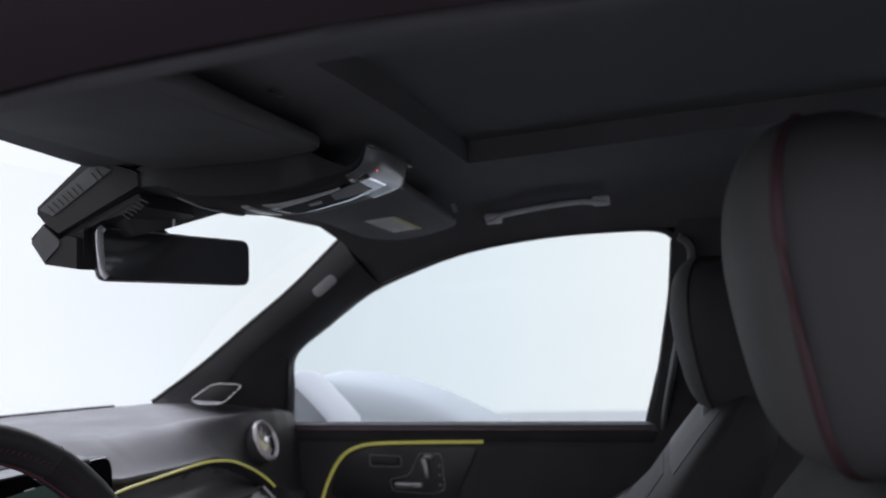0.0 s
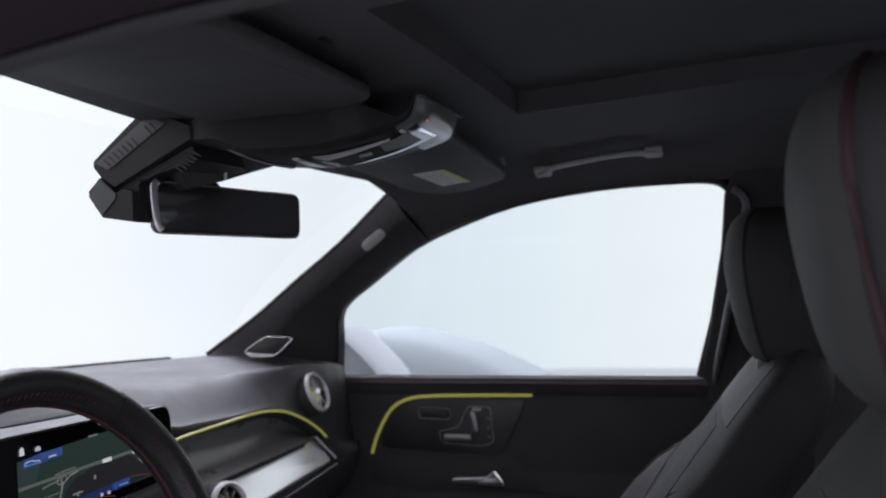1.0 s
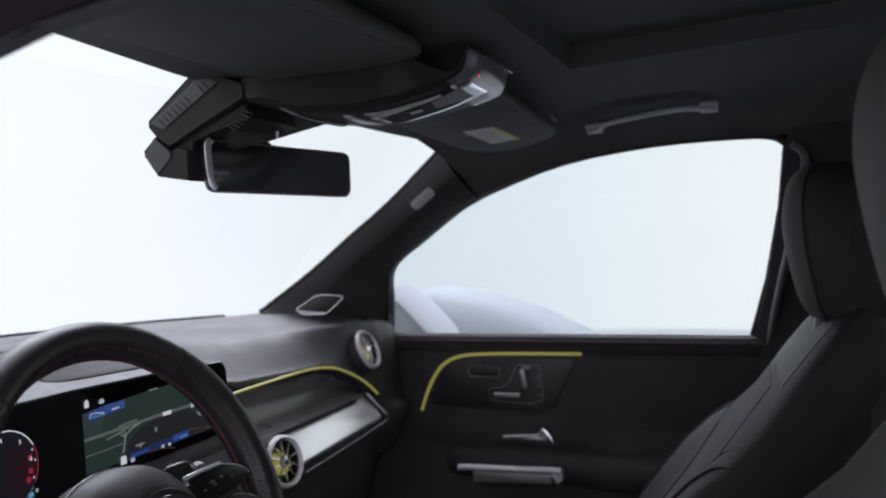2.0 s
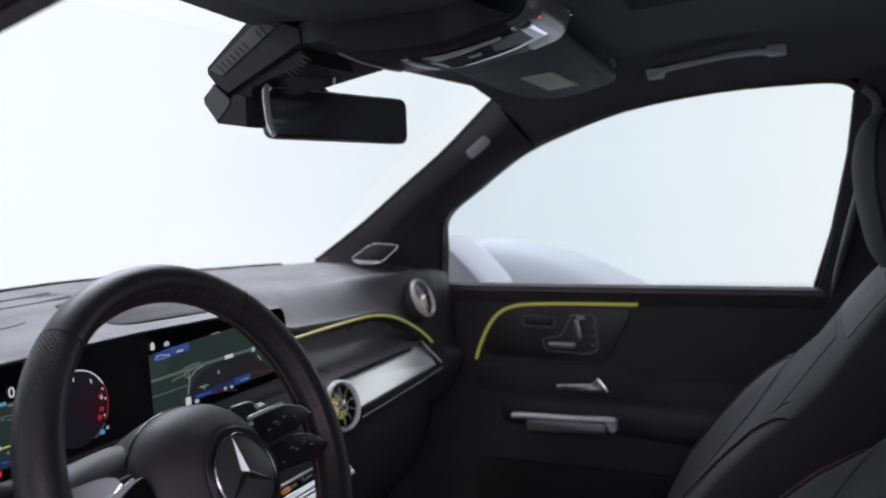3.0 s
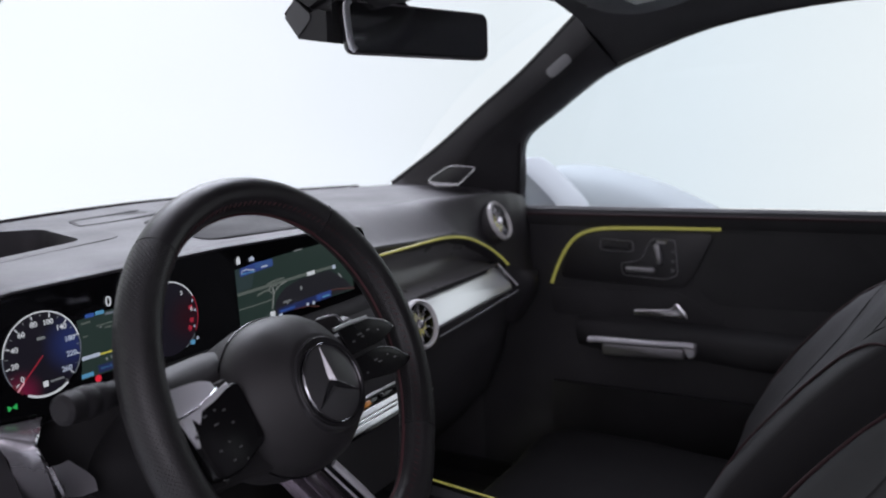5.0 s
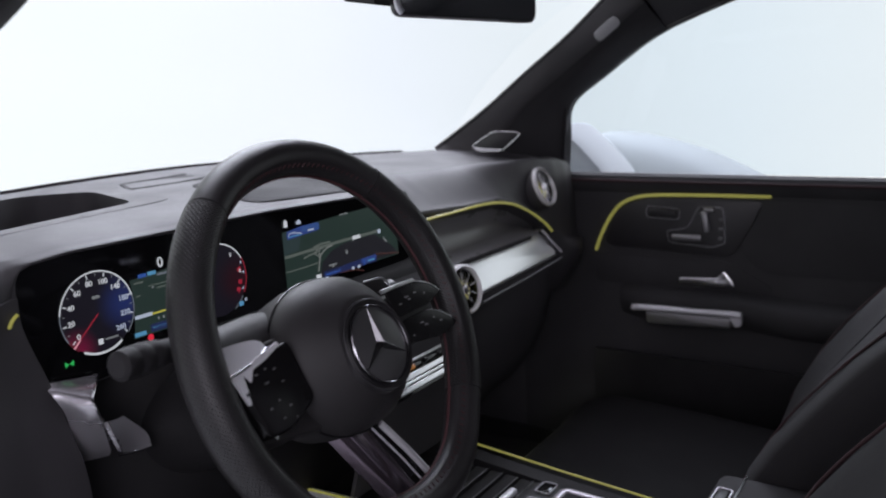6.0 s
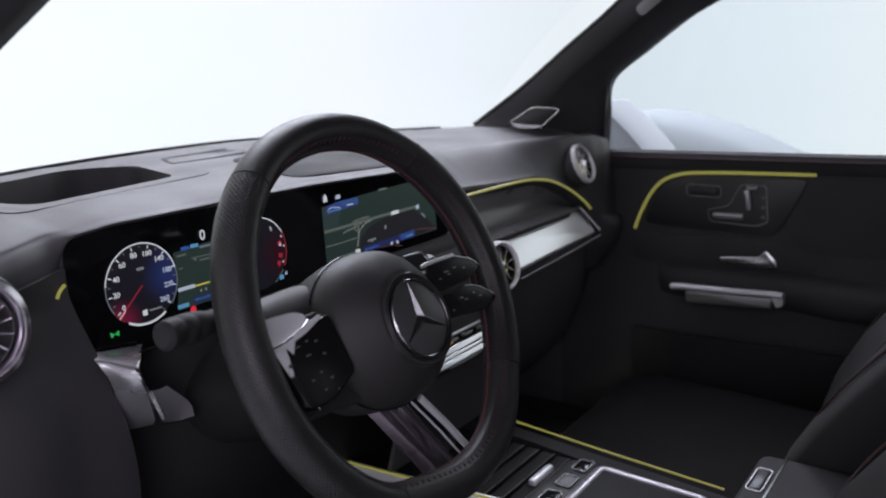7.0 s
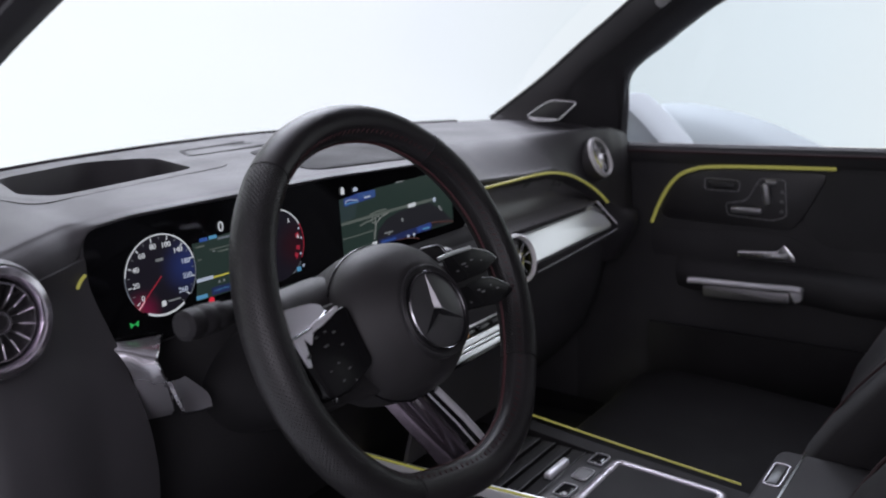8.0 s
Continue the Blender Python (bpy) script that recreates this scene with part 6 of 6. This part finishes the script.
    rings = [cush(y, h, z) for y, h, z in ((0.175, 0.18, 0.495), (0.155, 0.225, 0.510), (0.10, 0.245, 0.522), (-0.05, 0.25, 0.515), (-0.20, 0.25, 0.505), (-0.34, 0.24, 0.49))]
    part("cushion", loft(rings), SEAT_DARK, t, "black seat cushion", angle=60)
    part("seat_base", box(o + V((0, -0.08, 0.43)), (0.42, 0.44, 0.10), 0.02), SATIN, t)
    # headrest on two posts
    hz = 1.240
    hy = -0.628 - 0.7 * lift
    levels = ((-0.118, 0.080, 0.024), (-0.110, 0.108, 0.042), (-0.085, 0.126, 0.056), (-0.03, 0.136, 0.064), (0.025, 0.134, 0.066), (0.068, 0.120, 0.058), (0.096, 0.094, 0.044), (0.113, 0.058, 0.024))
    levels = [tuple(p) for p in curve(levels, 4)]

    def head_point(deg, dz, half, dep):
        a = radians(deg)
        u = math.copysign(abs(math.cos(a)) ** 0.6, math.cos(a))
        v = math.copysign(abs(math.sin(a)) ** 0.75, math.sin(a))
        return o + V((half * u, hy + dz * 0.10 + dep * v + 0.012 * (1 - u * u) * (v > 0), hz + dz))

    back_rings = [[head_point(138 + 264 * k / 24, *lv) for k in range(25)] for lv in levels]
    front_rings = [[head_point(42 + 96 * k / 24, *lv) for k in range(25)] for lv in levels]
    head = part("headrest", loft(back_rings), SEAT_SIDE, t, "dark grey headrest with red piping", angle=60)
    # paler front tone stands in for light from the windscreen
    part("headrest_front", loft(front_rings), SEAT_GREY, head, "grey front pad", angle=60)
    part("release_button", tube([o + V((-0.139, hy - 0.01, hz + 0.005)), o + V((-0.133, hy - 0.01, hz + 0.005))], 0.007, 0.015), SEAT, head)
    for s in (-1, 1):
        line = curve([head_point(90 - s * 48, *lv) for lv in levels], 4)
        part("headrest_piping", tube(line, 0.0045 if lift else 0.0022, 0.0030, segs=6), RED if lift else SEAT, head, "dark red piping")
        part("headrest_post", tube([o + V((s * 0.06, hy + 0.02 - lift, hz - 0.09)), o + V((s * 0.06, hy + 0.040 - lift, 1.07))], 0.006), CHROME, t, "chrome headrest post")
        part("post_collar", lathe([(0.001, 0.006), (0.011, 0.006), (0.013, 0.0), (0.013, -0.03), (0.001, -0.03)], Matrix.Translation(o + V((s * 0.06, hy + 0.030 - lift, 1.128))), 20), SATIN, t)
    return t


seat(0.36, "black and grey passenger seat with dark red piping", 0.0, 0.95)
seat(-0.36, "black and grey driver's seat set higher", 0.055)


# ---- fittings under the roof ----
def visor(x0, x1, label, name="sun_visor"):
    t = thing(name, label, "sun visor", ((x0 + x1) / 2, -0.07, 1.45), "sun visors")
    zc = lambda x: 1.474 - 0.10 * (x - 0.14) if x > 0 else 1.476 - 0.02 * (-x - 0.14)
    sg = 1 if x1 > 0 else -1
    inner = ((0.135, -0.178), (0.470, -0.188)) if sg > 0 else ((0.092, -0.100), (0.128, -0.183), (0.470, -0.198))
    pts = rounded([V((sg * a, b)) for a, b in inner + ((0.560, -0.090), (0.585, -0.030), (0.545, 0.020), (0.135 if sg > 0 else 0.095, 0.060))], 0.035, 6)
    bm = prism([V((p.x, p.y, zc(p.x) + 0.012)) for p in pts], (0, 0, -0.014), 0.005, 3)
    part("flap", bm, GREY_VISOR, t, angle=50)
    part("pivot_arm", tube([(sg * 0.50, 0.040, zc(sg * 0.5) + 0.010), (sg * 0.575, 0.020, zc(sg * 0.57) + 0.014)], 0.006), SATIN, t)
    part("rear_seam", tube([(sg * x, -0.170, zc(sg * x) - 0.0015) for x in (0.17, 0.25, 0.35, 0.44)], 0.0012, segs=6), CLOTH, t)
    return t, zc


GREY_VISOR = surface("visor_vinyl", (0.053, 0.052, 0.055), 0.8, grain=1300, bump=0.35, vary=0.1)
vr, zr = visor(0.135, 0.540, "dark grey passenger sun visor with a warning label")
vl, zl = visor(-0.540, -0.135, "dark grey driver's sun visor, folded up")
LABEL = [V(q) for q in ((0.3713, -0.0396), (0.3505, -0.1037), (0.4632, -0.1173), (0.4912, -0.0548))]


def on_label(i, j, dz):
    """A point of the warning label, i along it and j across, dz below the visor."""
    p = LABEL[0].lerp(LABEL[3], i).lerp(LABEL[1].lerp(LABEL[2], i), j)
    return V((p.x, p.y, zr(p.x) - 0.002 - dz))


for nm, i0, i1, j0, j1, dz, mt in (("warning_label", 0, 1, 0, 1, 0.0012, PAPER), ("label_band", 0, 1, 0.88, 1, 0.0020, PAPER_YELLOW)):
    part(nm, loft([[on_label(i, j, dz) for i in (i0, (i0 + i1) / 2, i1)] for j in (j0, j1)], False, False), mt, vr, "white and yellow warning label")
for k in range(4):
    j = 0.10 + 0.19 * k
    part("label_line", loft([[on_label(i, q, 0.0026) for i in (0.10, 0.40, 0.85 - 0.2 * (k % 2))] for q in (j, j + 0.06)], False, False), INK, vr)

for s in (1, -1):
    clip = thing("visor_clip", "small dark plastic visor clip in the headliner", "clip", (0.5227, -0.1655, 1.48) if s > 0 else (-0.2775, -0.1958, 1.50), "visor clips")
    part("clip_body", box((0.5227, -0.1655, 1.4795) if s > 0 else (-0.2775, -0.1958, 1.5025), (0.026, 0.008, 0.005), 0.0015, Matrix.Rotation(0.5 if s > 0 else 0.0, 4, "Y")), GREYPLASTIC if s > 0 else SATIN, clip)

grab = thing("grab_handle", "grey plastic grab handle over the passenger door", "grab handle", (0.55, -0.33, 1.47))
path = curve([(0.566, -0.222, 1.452), (0.556, -0.238, 1.453), (0.545, -0.255, 1.461), (0.537, -0.30, 1.467), (0.532, -0.36, 1.473), (0.532, -0.405, 1.475), (0.545, -0.425, 1.474), (0.556, -0.447, 1.474)], 5)
part("bar", tube(path, 0.0050, 0.0058, up=(1, 0, 0.5), segs=14), GRABGREY, grab)
for p in ((0.565, -0.232, 1.458), (0.558, -0.437, 1.478)):
    part("mount", box(p, (0.026, 0.032, 0.011), 0.005, Matrix.Rotation(0.6, 4, "Y"), None, 3), GRABGREY, grab)

oc = thing("overhead_console", "glossy overhead console with reading lamps and silver edges", "overhead console", (0, -0.06, 1.49))
BELLY = [(0.137, 1.470), (0.100, 1.456), (0.047, 1.440), (0.017, 1.4295), (-0.033, 1.4255), (-0.070, 1.4252), (-0.100, 1.4272), (-0.1535, 1.4375), (-0.187, 1.4480), (-0.203, 1.4545), (-0.2125, 1.4630), (-0.2175, 1.4760), (-0.2195, 1.4860)]
BELLY = curve([(0, y, z) for y, z in BELLY], 6)
UY, UZ = [-p.y for p in BELLY], [p.z for p in BELLY]


def under(y, x=0.0):
    """The belly of the overhead console: a shallow boat, rolled up at its two edges."""
    u = x / 0.088
    back_shift = 0.011 * u ** 4 * float(np.interp(-y, (0.06, 0.16), (0, 1)))
    return float(np.interp(-y + back_shift, UY, UZ)) + (0.004 * u * u + 0.012 * u ** 8) * float(np.interp(y, (-0.215, -0.14), (0.0, 1)))


def on_belly(corners, dz, n=14):
    """A patch of the belly between four corners (x, y), set dz below it."""
    a, b, c, d = [V(q) for q in corners]
    rows = []
    for j in range(n + 1):
        p, q = a.lerp(b, j / n), d.lerp(c, j / n)
        rows.append([V((r.x, r.y, under(r.y, r.x) - dz)) for r in (p.lerp(q, i / n) for i in range(n + 1))])
    return rows


rings = []
for y in [p.y for p in BELLY[::2]]:
    back_off = max(0, (-0.192 - y) / 0.028)
    half = 0.085 - 0.010 * (1 - math.sqrt(max(0, 1 - back_off * back_off))) - 0.03 * max(0, (y - 0.07) / 0.067)
    low = [V((half * t, y, under(y, half * t))) for t in (-1, -0.95, -0.88, -0.8, -0.65, -0.4, 0, 0.4, 0.65, 0.8, 0.88, 0.95, 1)]
    near_roof = min(1, max(0, (y + 0.19) / 0.09))
    tops = [max(q.z + 0.004, (roof_z(y) + 0.004) * near_roof + (q.z + 0.004) * (1 - near_roof)) for q in (low[-1], low[0])]
    rings.append(low + [V((half, y, tops[0])), V((-half, y, tops[1]))])
part("housing", loft(rings), CONSOLE, oc, "dark satin housing curving down from the roof", angle=50)
part("rear_panel", shell(on_belly(((-0.080, -0.185), (-0.0805, -0.2196), (0.0805, -0.2196), (0.082, -0.168)), 0.0008, 36), 0.002), PANELGREY, oc, "grey rear panel with a small red lamp", angle=60)
part("panel_joint", tube([(x, -0.2158, under(-0.2158, x) - 0.0006) for x in (-0.070, -0.04, 0, 0.04, 0.070)], 0.0009, segs=6), SATIN, oc)
part("lamp_recess", shell(on_belly(((-0.062, -0.074), (-0.056, -0.198), (0.012, -0.198), (0.012, -0.076)), 0.0010, 20), 0.001), HOUSING, oc, "black lamp recess")
part("lamp_frame", shell(on_belly(((-0.066, -0.0690), (-0.0590, -0.1690), (-0.0560, -0.1680), (-0.0480, -0.0800)), 0.0020, 16), 0.002), BRIGHTALU, oc, "bright chrome lamp frame")
part("lamp_frame", shell(on_belly(((-0.0450, -0.0690), (-0.0430, -0.0790), (-0.0050, -0.0790), (0.0020, -0.0720)), 0.0019, 12), 0.002), SILVER, oc, "grey front end of the lamp frame")
part("lamp_frame", shell(on_belly(((0.0050, -0.0800), (-0.0030, -0.1960), (0.0100, -0.1960), (0.0110, -0.0900)), 0.0020, 16), 0.002), CHROME, oc, "bright chrome lamp frame")
part("reading_lamp", shell(on_belly(((-0.0500, -0.1520), (-0.0520, -0.1900), (0.0000, -0.1880), (-0.0180, -0.1460)), 0.0018), 0.002), GREYPLASTIC, oc, "grey reading lamp lens")
part("reading_lamp", shell(on_belly(((-0.0680, -0.1930), (-0.0660, -0.2055), (0.0120, -0.2040), (0.0060, -0.1900)), 0.0024), 0.0015), CHROME, oc, "bright reading lamp reflector")
part("console_switch", shell(on_belly(((-0.0330, -0.1160), (-0.0310, -0.1320), (-0.0220, -0.1300), (-0.0240, -0.1140)), 0.0020, 6), 0.002), TRIMGREY, oc)
part("lamp_latch", box((-0.064, -0.188, under(-0.188, -0.064) - 0.002), (0.012, 0.006, 0.005), 0.002), TRIMGREY, oc)
part("front_lamp", shell(on_belly(((-0.0643, -0.0395), (-0.0643, -0.0490), (0.0175, -0.0550), (-0.0134, -0.0390)), 0.0010, 10), 0.002), BRIGHTALU, oc, "bright edge of the front lamp")
# paler patch puts the light on the belly's front edge into colour
part("front_lit_edge", shell(on_belly(((-0.0720, 0.0460), (-0.0740, 0.0240), (0.0050, -0.0080), (0.0450, 0.0200)), 0.0008, 14), 0.0015), GREYPLASTIC, oc, "grey patch for the lit front edge")
part("red_lamp", box((-0.046, -0.2119, under(-0.2119, -0.046) - 0.001), (0.004, 0.004, 0.005), 0.001), G_LED, oc, "small red lamp")

# sensor housing behind the mirror, with ribs
sh = thing("sensor_housing", "ribbed black sensor housing behind the mirror", "sensor housing", (0, 0.22, 1.42))
upper = [(0.098, 1.462), (0.100, 1.480), (0.140, 1.495), (0.1753, 1.5036), (0.215, 1.474), (0.2548, 1.4435), (0.2552, 1.4350), (0.2437, 1.4215), (0.2215, 1.4065)]
core = [(0.105, 1.455), (0.215, 1.412), (0.236, 1.425), (0.240, 1.400), (0.225, 1.372), (0.192, 1.366), (0.190, 1.415), (0.098, 1.436)]
lower = [(0.2437, 1.4220), (0.2643, 1.4035), (0.2588, 1.3915), (0.2422, 1.3675), (0.192, 1.3590), (0.192, 1.400), (0.205, 1.404), (0.219, 1.400)]
for nm, prof, x0, x1, f1 in (("upper_cover", upper, -0.075, 0.050, 0.85), ("core", core, -0.064, 0.062, 0.95), ("lower_cover", lower, -0.075, 0.040, 0.85)):
    cy, cz = sum(p[0] for p in prof) / len(prof), sum(p[1] for p in prof) / len(prof)
    rows = [[V((x, cy + (y - cy) * f, cz + (z - cz) * f)) for y, z in prof] for x, f in ((x0, 0.975), (x0 + 0.003, 1.0), (x1 - 0.02, 1.0), (x1, f1))]
    part(nm, loft(rows), SENSOR, sh, angle=30)
slope_x = lambda y, z, out: V((-0.0758 - out, y, z))
part("vent_face", prism([slope_x(y, z, 0.0) for y, z in ((0.1640, 1.4965), (0.1375, 1.4845), (0.2275, 1.4305), (0.2490, 1.4405))], (-0.0015, 0, 0), 0.0), VENTGREY, sh, "grey ribbed vent face")
# flat paler patch; the end face's light is put into its colour
part("lit_facet", prism([slope_x(y, z, 0.0) for y, z in ((0.2437, 1.4200), (0.2185, 1.3985), (0.2185, 1.3910), (0.2415, 1.3700), (0.2615, 1.3970))], (-0.0012, 0, 0), 0.0), VENTGREY, sh, "grey patch drawn as a lit end facet")
for k in range(11):
    if k in (7, 8):
        continue
    f = k / 10
    a, b = V((0.2345, 1.4440)).lerp(V((0.1600, 1.4870)), f), V((0.2245, 1.4355)).lerp(V((0.1505, 1.4765)), f)
    part("rib", tube([slope_x(a.x, a.y, 0.0018), slope_x(b.x, b.y, 0.0018)], 0.0013, 0.0010, up=(1, 0, 0), segs=6), SATIN, sh)
for k in range(6):
    f = k / 5
    a, b = V((0.1546, 1.4337)).lerp(V((0.1287, 1.4528)), f), V((0.1437, 1.4266)).lerp(V((0.1161, 1.4455)), f)
    q = -0.066
    part("rib", tube([V((q, a.x - 0.025, a.y - 0.006)), V((q, b.x - 0.025, b.y - 0.006))], 0.0012, 0.0012, up=(1, 0, 0), segs=6), SATIN, sh)
part("joint", tube([(-0.0655, y, z) for y, z in ((0.196, 1.4085), (0.156, 1.4240), (0.114, 1.4440))], 0.0006, segs=6), VENTGREY, sh)

mirror = thing("rearview_mirror", "black rear-view mirror with dark glass, turned to the driver", "mirror", (0.05, 0.13, 1.38))
MA, MB = V((-0.062, 0.170, 1.383)), V((0.178, 0.078, 1.372))
mx = (MB - MA).normalized()
mm = frame_of((MA + MB) / 2, mx.cross(V((0, 0, 1))) + V((0, 0, 0.10)), mx)
if mm.to_3x3().col[2].y > 0:
    mm = frame_of((MA + MB) / 2, -(mx.cross(V((0, 0, 1)))) + V((0, 0, -0.10)), mx)
half = (MB - MA).length / 2
outl = rounded([V(p) for p in ((-half, 0.032), (half, 0.034), (half - 0.004, -0.034), (-half + 0.006, -0.038))], 0.014, 6)
part("shell", prism([mm @ V((p.x, p.y, -0.022)) for p in outl], mm.to_3x3().col[2] * 0.022, 0.007, 3), SATIN, mirror)
inn = rounded([V(p) for p in ((-half + 0.004, 0.029), (half - 0.004, 0.031), (half - 0.008, -0.031), (-half + 0.010, -0.035))], 0.012, 6)
part("glass", prism([mm @ V((p.x, p.y, 0.0003)) for p in inn], mm.to_3x3().col[2] * 0.0015), MIRROR, mirror, "dark mirror glass")
part("mount_cowl", prism([V(p) for p in ((-0.060, 0.146, 1.440), (-0.020, 0.140, 1.405), (0.030, 0.128, 1.416), (0.110, 0.118, 1.438), (0.175, 0.112, 1.455), (0.120, 0.118, 1.474), (-0.055, 0.146, 1.478))], (0.01, 0.03, 0.0), 0.004), DASH_DARK, mirror)
part("left_edge", tube(curve([mm @ V((-half + 0.008, 0.031, 0.0)), mm @ V((-half + 0.003, 0.024, 0.0)), mm @ V((-half + 0.003, 0.0, 0.0)), mm @ V((-half + 0.006, -0.026, 0.0)), mm @ V((-half + 0.012, -0.035, 0.0))], 6), 0.0055, 0.003, up=mm.to_3x3().col[2]), BRIGHTALU, mirror, "bright edge of the mirror shell")
part("edge", tube([mm @ V((p.x, p.y, -0.004)) for p in outl], 0.0015, 0.0015, up=mm.to_3x3().col[2], segs=6, closed=True), DARKSILVER, mirror)
part("stem_edge", tube([(0.040, 0.122, 1.450), (0.040, 0.124, 1.420)], 0.0020, 0.0022, segs=6), SATINSILVER, mirror, "bright edge of the stem")
part("stem", tube([mm @ V((0.0, 0.02, -0.022)), V((0.055, 0.165, 1.42)), V((0.05, 0.17, 1.46))], 0.011), SATIN, mirror)

# airbag tag on the right pillar
tag = rounded([V(p) for p in ((-0.027, -0.011), (0.027, -0.011), (0.027, 0.011), (-0.027, 0.011))], 0.0105)
tm = frame_of((0.574, 0.124, 1.345), (-0.88, -0.42, -0.22), (0, -0.82, 0.56))
solid("airbag_tag", prism([tm @ V((p.x, p.y, 0)) for p in tag], tm.to_3x3().col[2] * 0.003, 0.001), GRABGREY, "small oval grey airbag tag on the pillar", "tag")

# ---- outside: door mirror and a pale studio flat ----
em = thing("exterior_mirror", "white painted door mirror outside the side window", "door mirror", (0.95, 0.33, 1.05))
shape = curve([(0, 0.378, 1.172), (0, 0.350, 1.160), (0, 0.305, 1.120), (0, 0.255, 1.070), (0, 0.210, 1.020), (0, 0.190, 0.980), (0, 0.250, 0.955), (0, 0.350, 0.960), (0, 0.380, 1.050)], 4, True)
mid = V((0, 0.305, 1.05))
rings = [[V((x, 0, 0)) + V((0, mid.y + 0.03 * (x - 0.9), mid.z)) + (p - mid) * f * 0.74 for p in shape] for x, f in ((0.86, 0.80), (0.875, 0.94), (0.90, 1.0), (0.98, 1.0), (1.03, 0.94), (1.06, 0.80), (1.075, 0.5))]
part("housing", loft(rings), PAINT, em, angle=60)
part("foot", box((0.83, 0.31, 1.00), (0.10, 0.06, 0.03), 0.01), PAINT, em)

mound = thing("draped_plinth", "low rounded plinth draped in pale grey studio cloth", "plinth", (2.9, 0.7, 0))
top = curve([(0, 1.75, 0.45), (0, 1.50, 0.80), (0, 1.30, 0.93), (0, 1.06, 0.985), (0, 0.82, 0.955), (0, 0.62, 0.90), (0, 0.45, 0.83), (0, 0.20, 0.70), (0, -0.10, 0.45)], 4)
rings = []
for x, f in ((2.60, 0.86), (2.64, 0.97), (2.75, 1.0), (3.1, 1.0), (3.25, 0.9)):
    rings.append([V((x, 0.7 + (p.y - 0.7) * (0.6 + 0.4 * f), p.z * f)) for p in top] + [V((x, -0.10, 0.002)), V((x, 1.75, 0.002))])
part("cloth", loft(rings), FLAT, mound, angle=70)
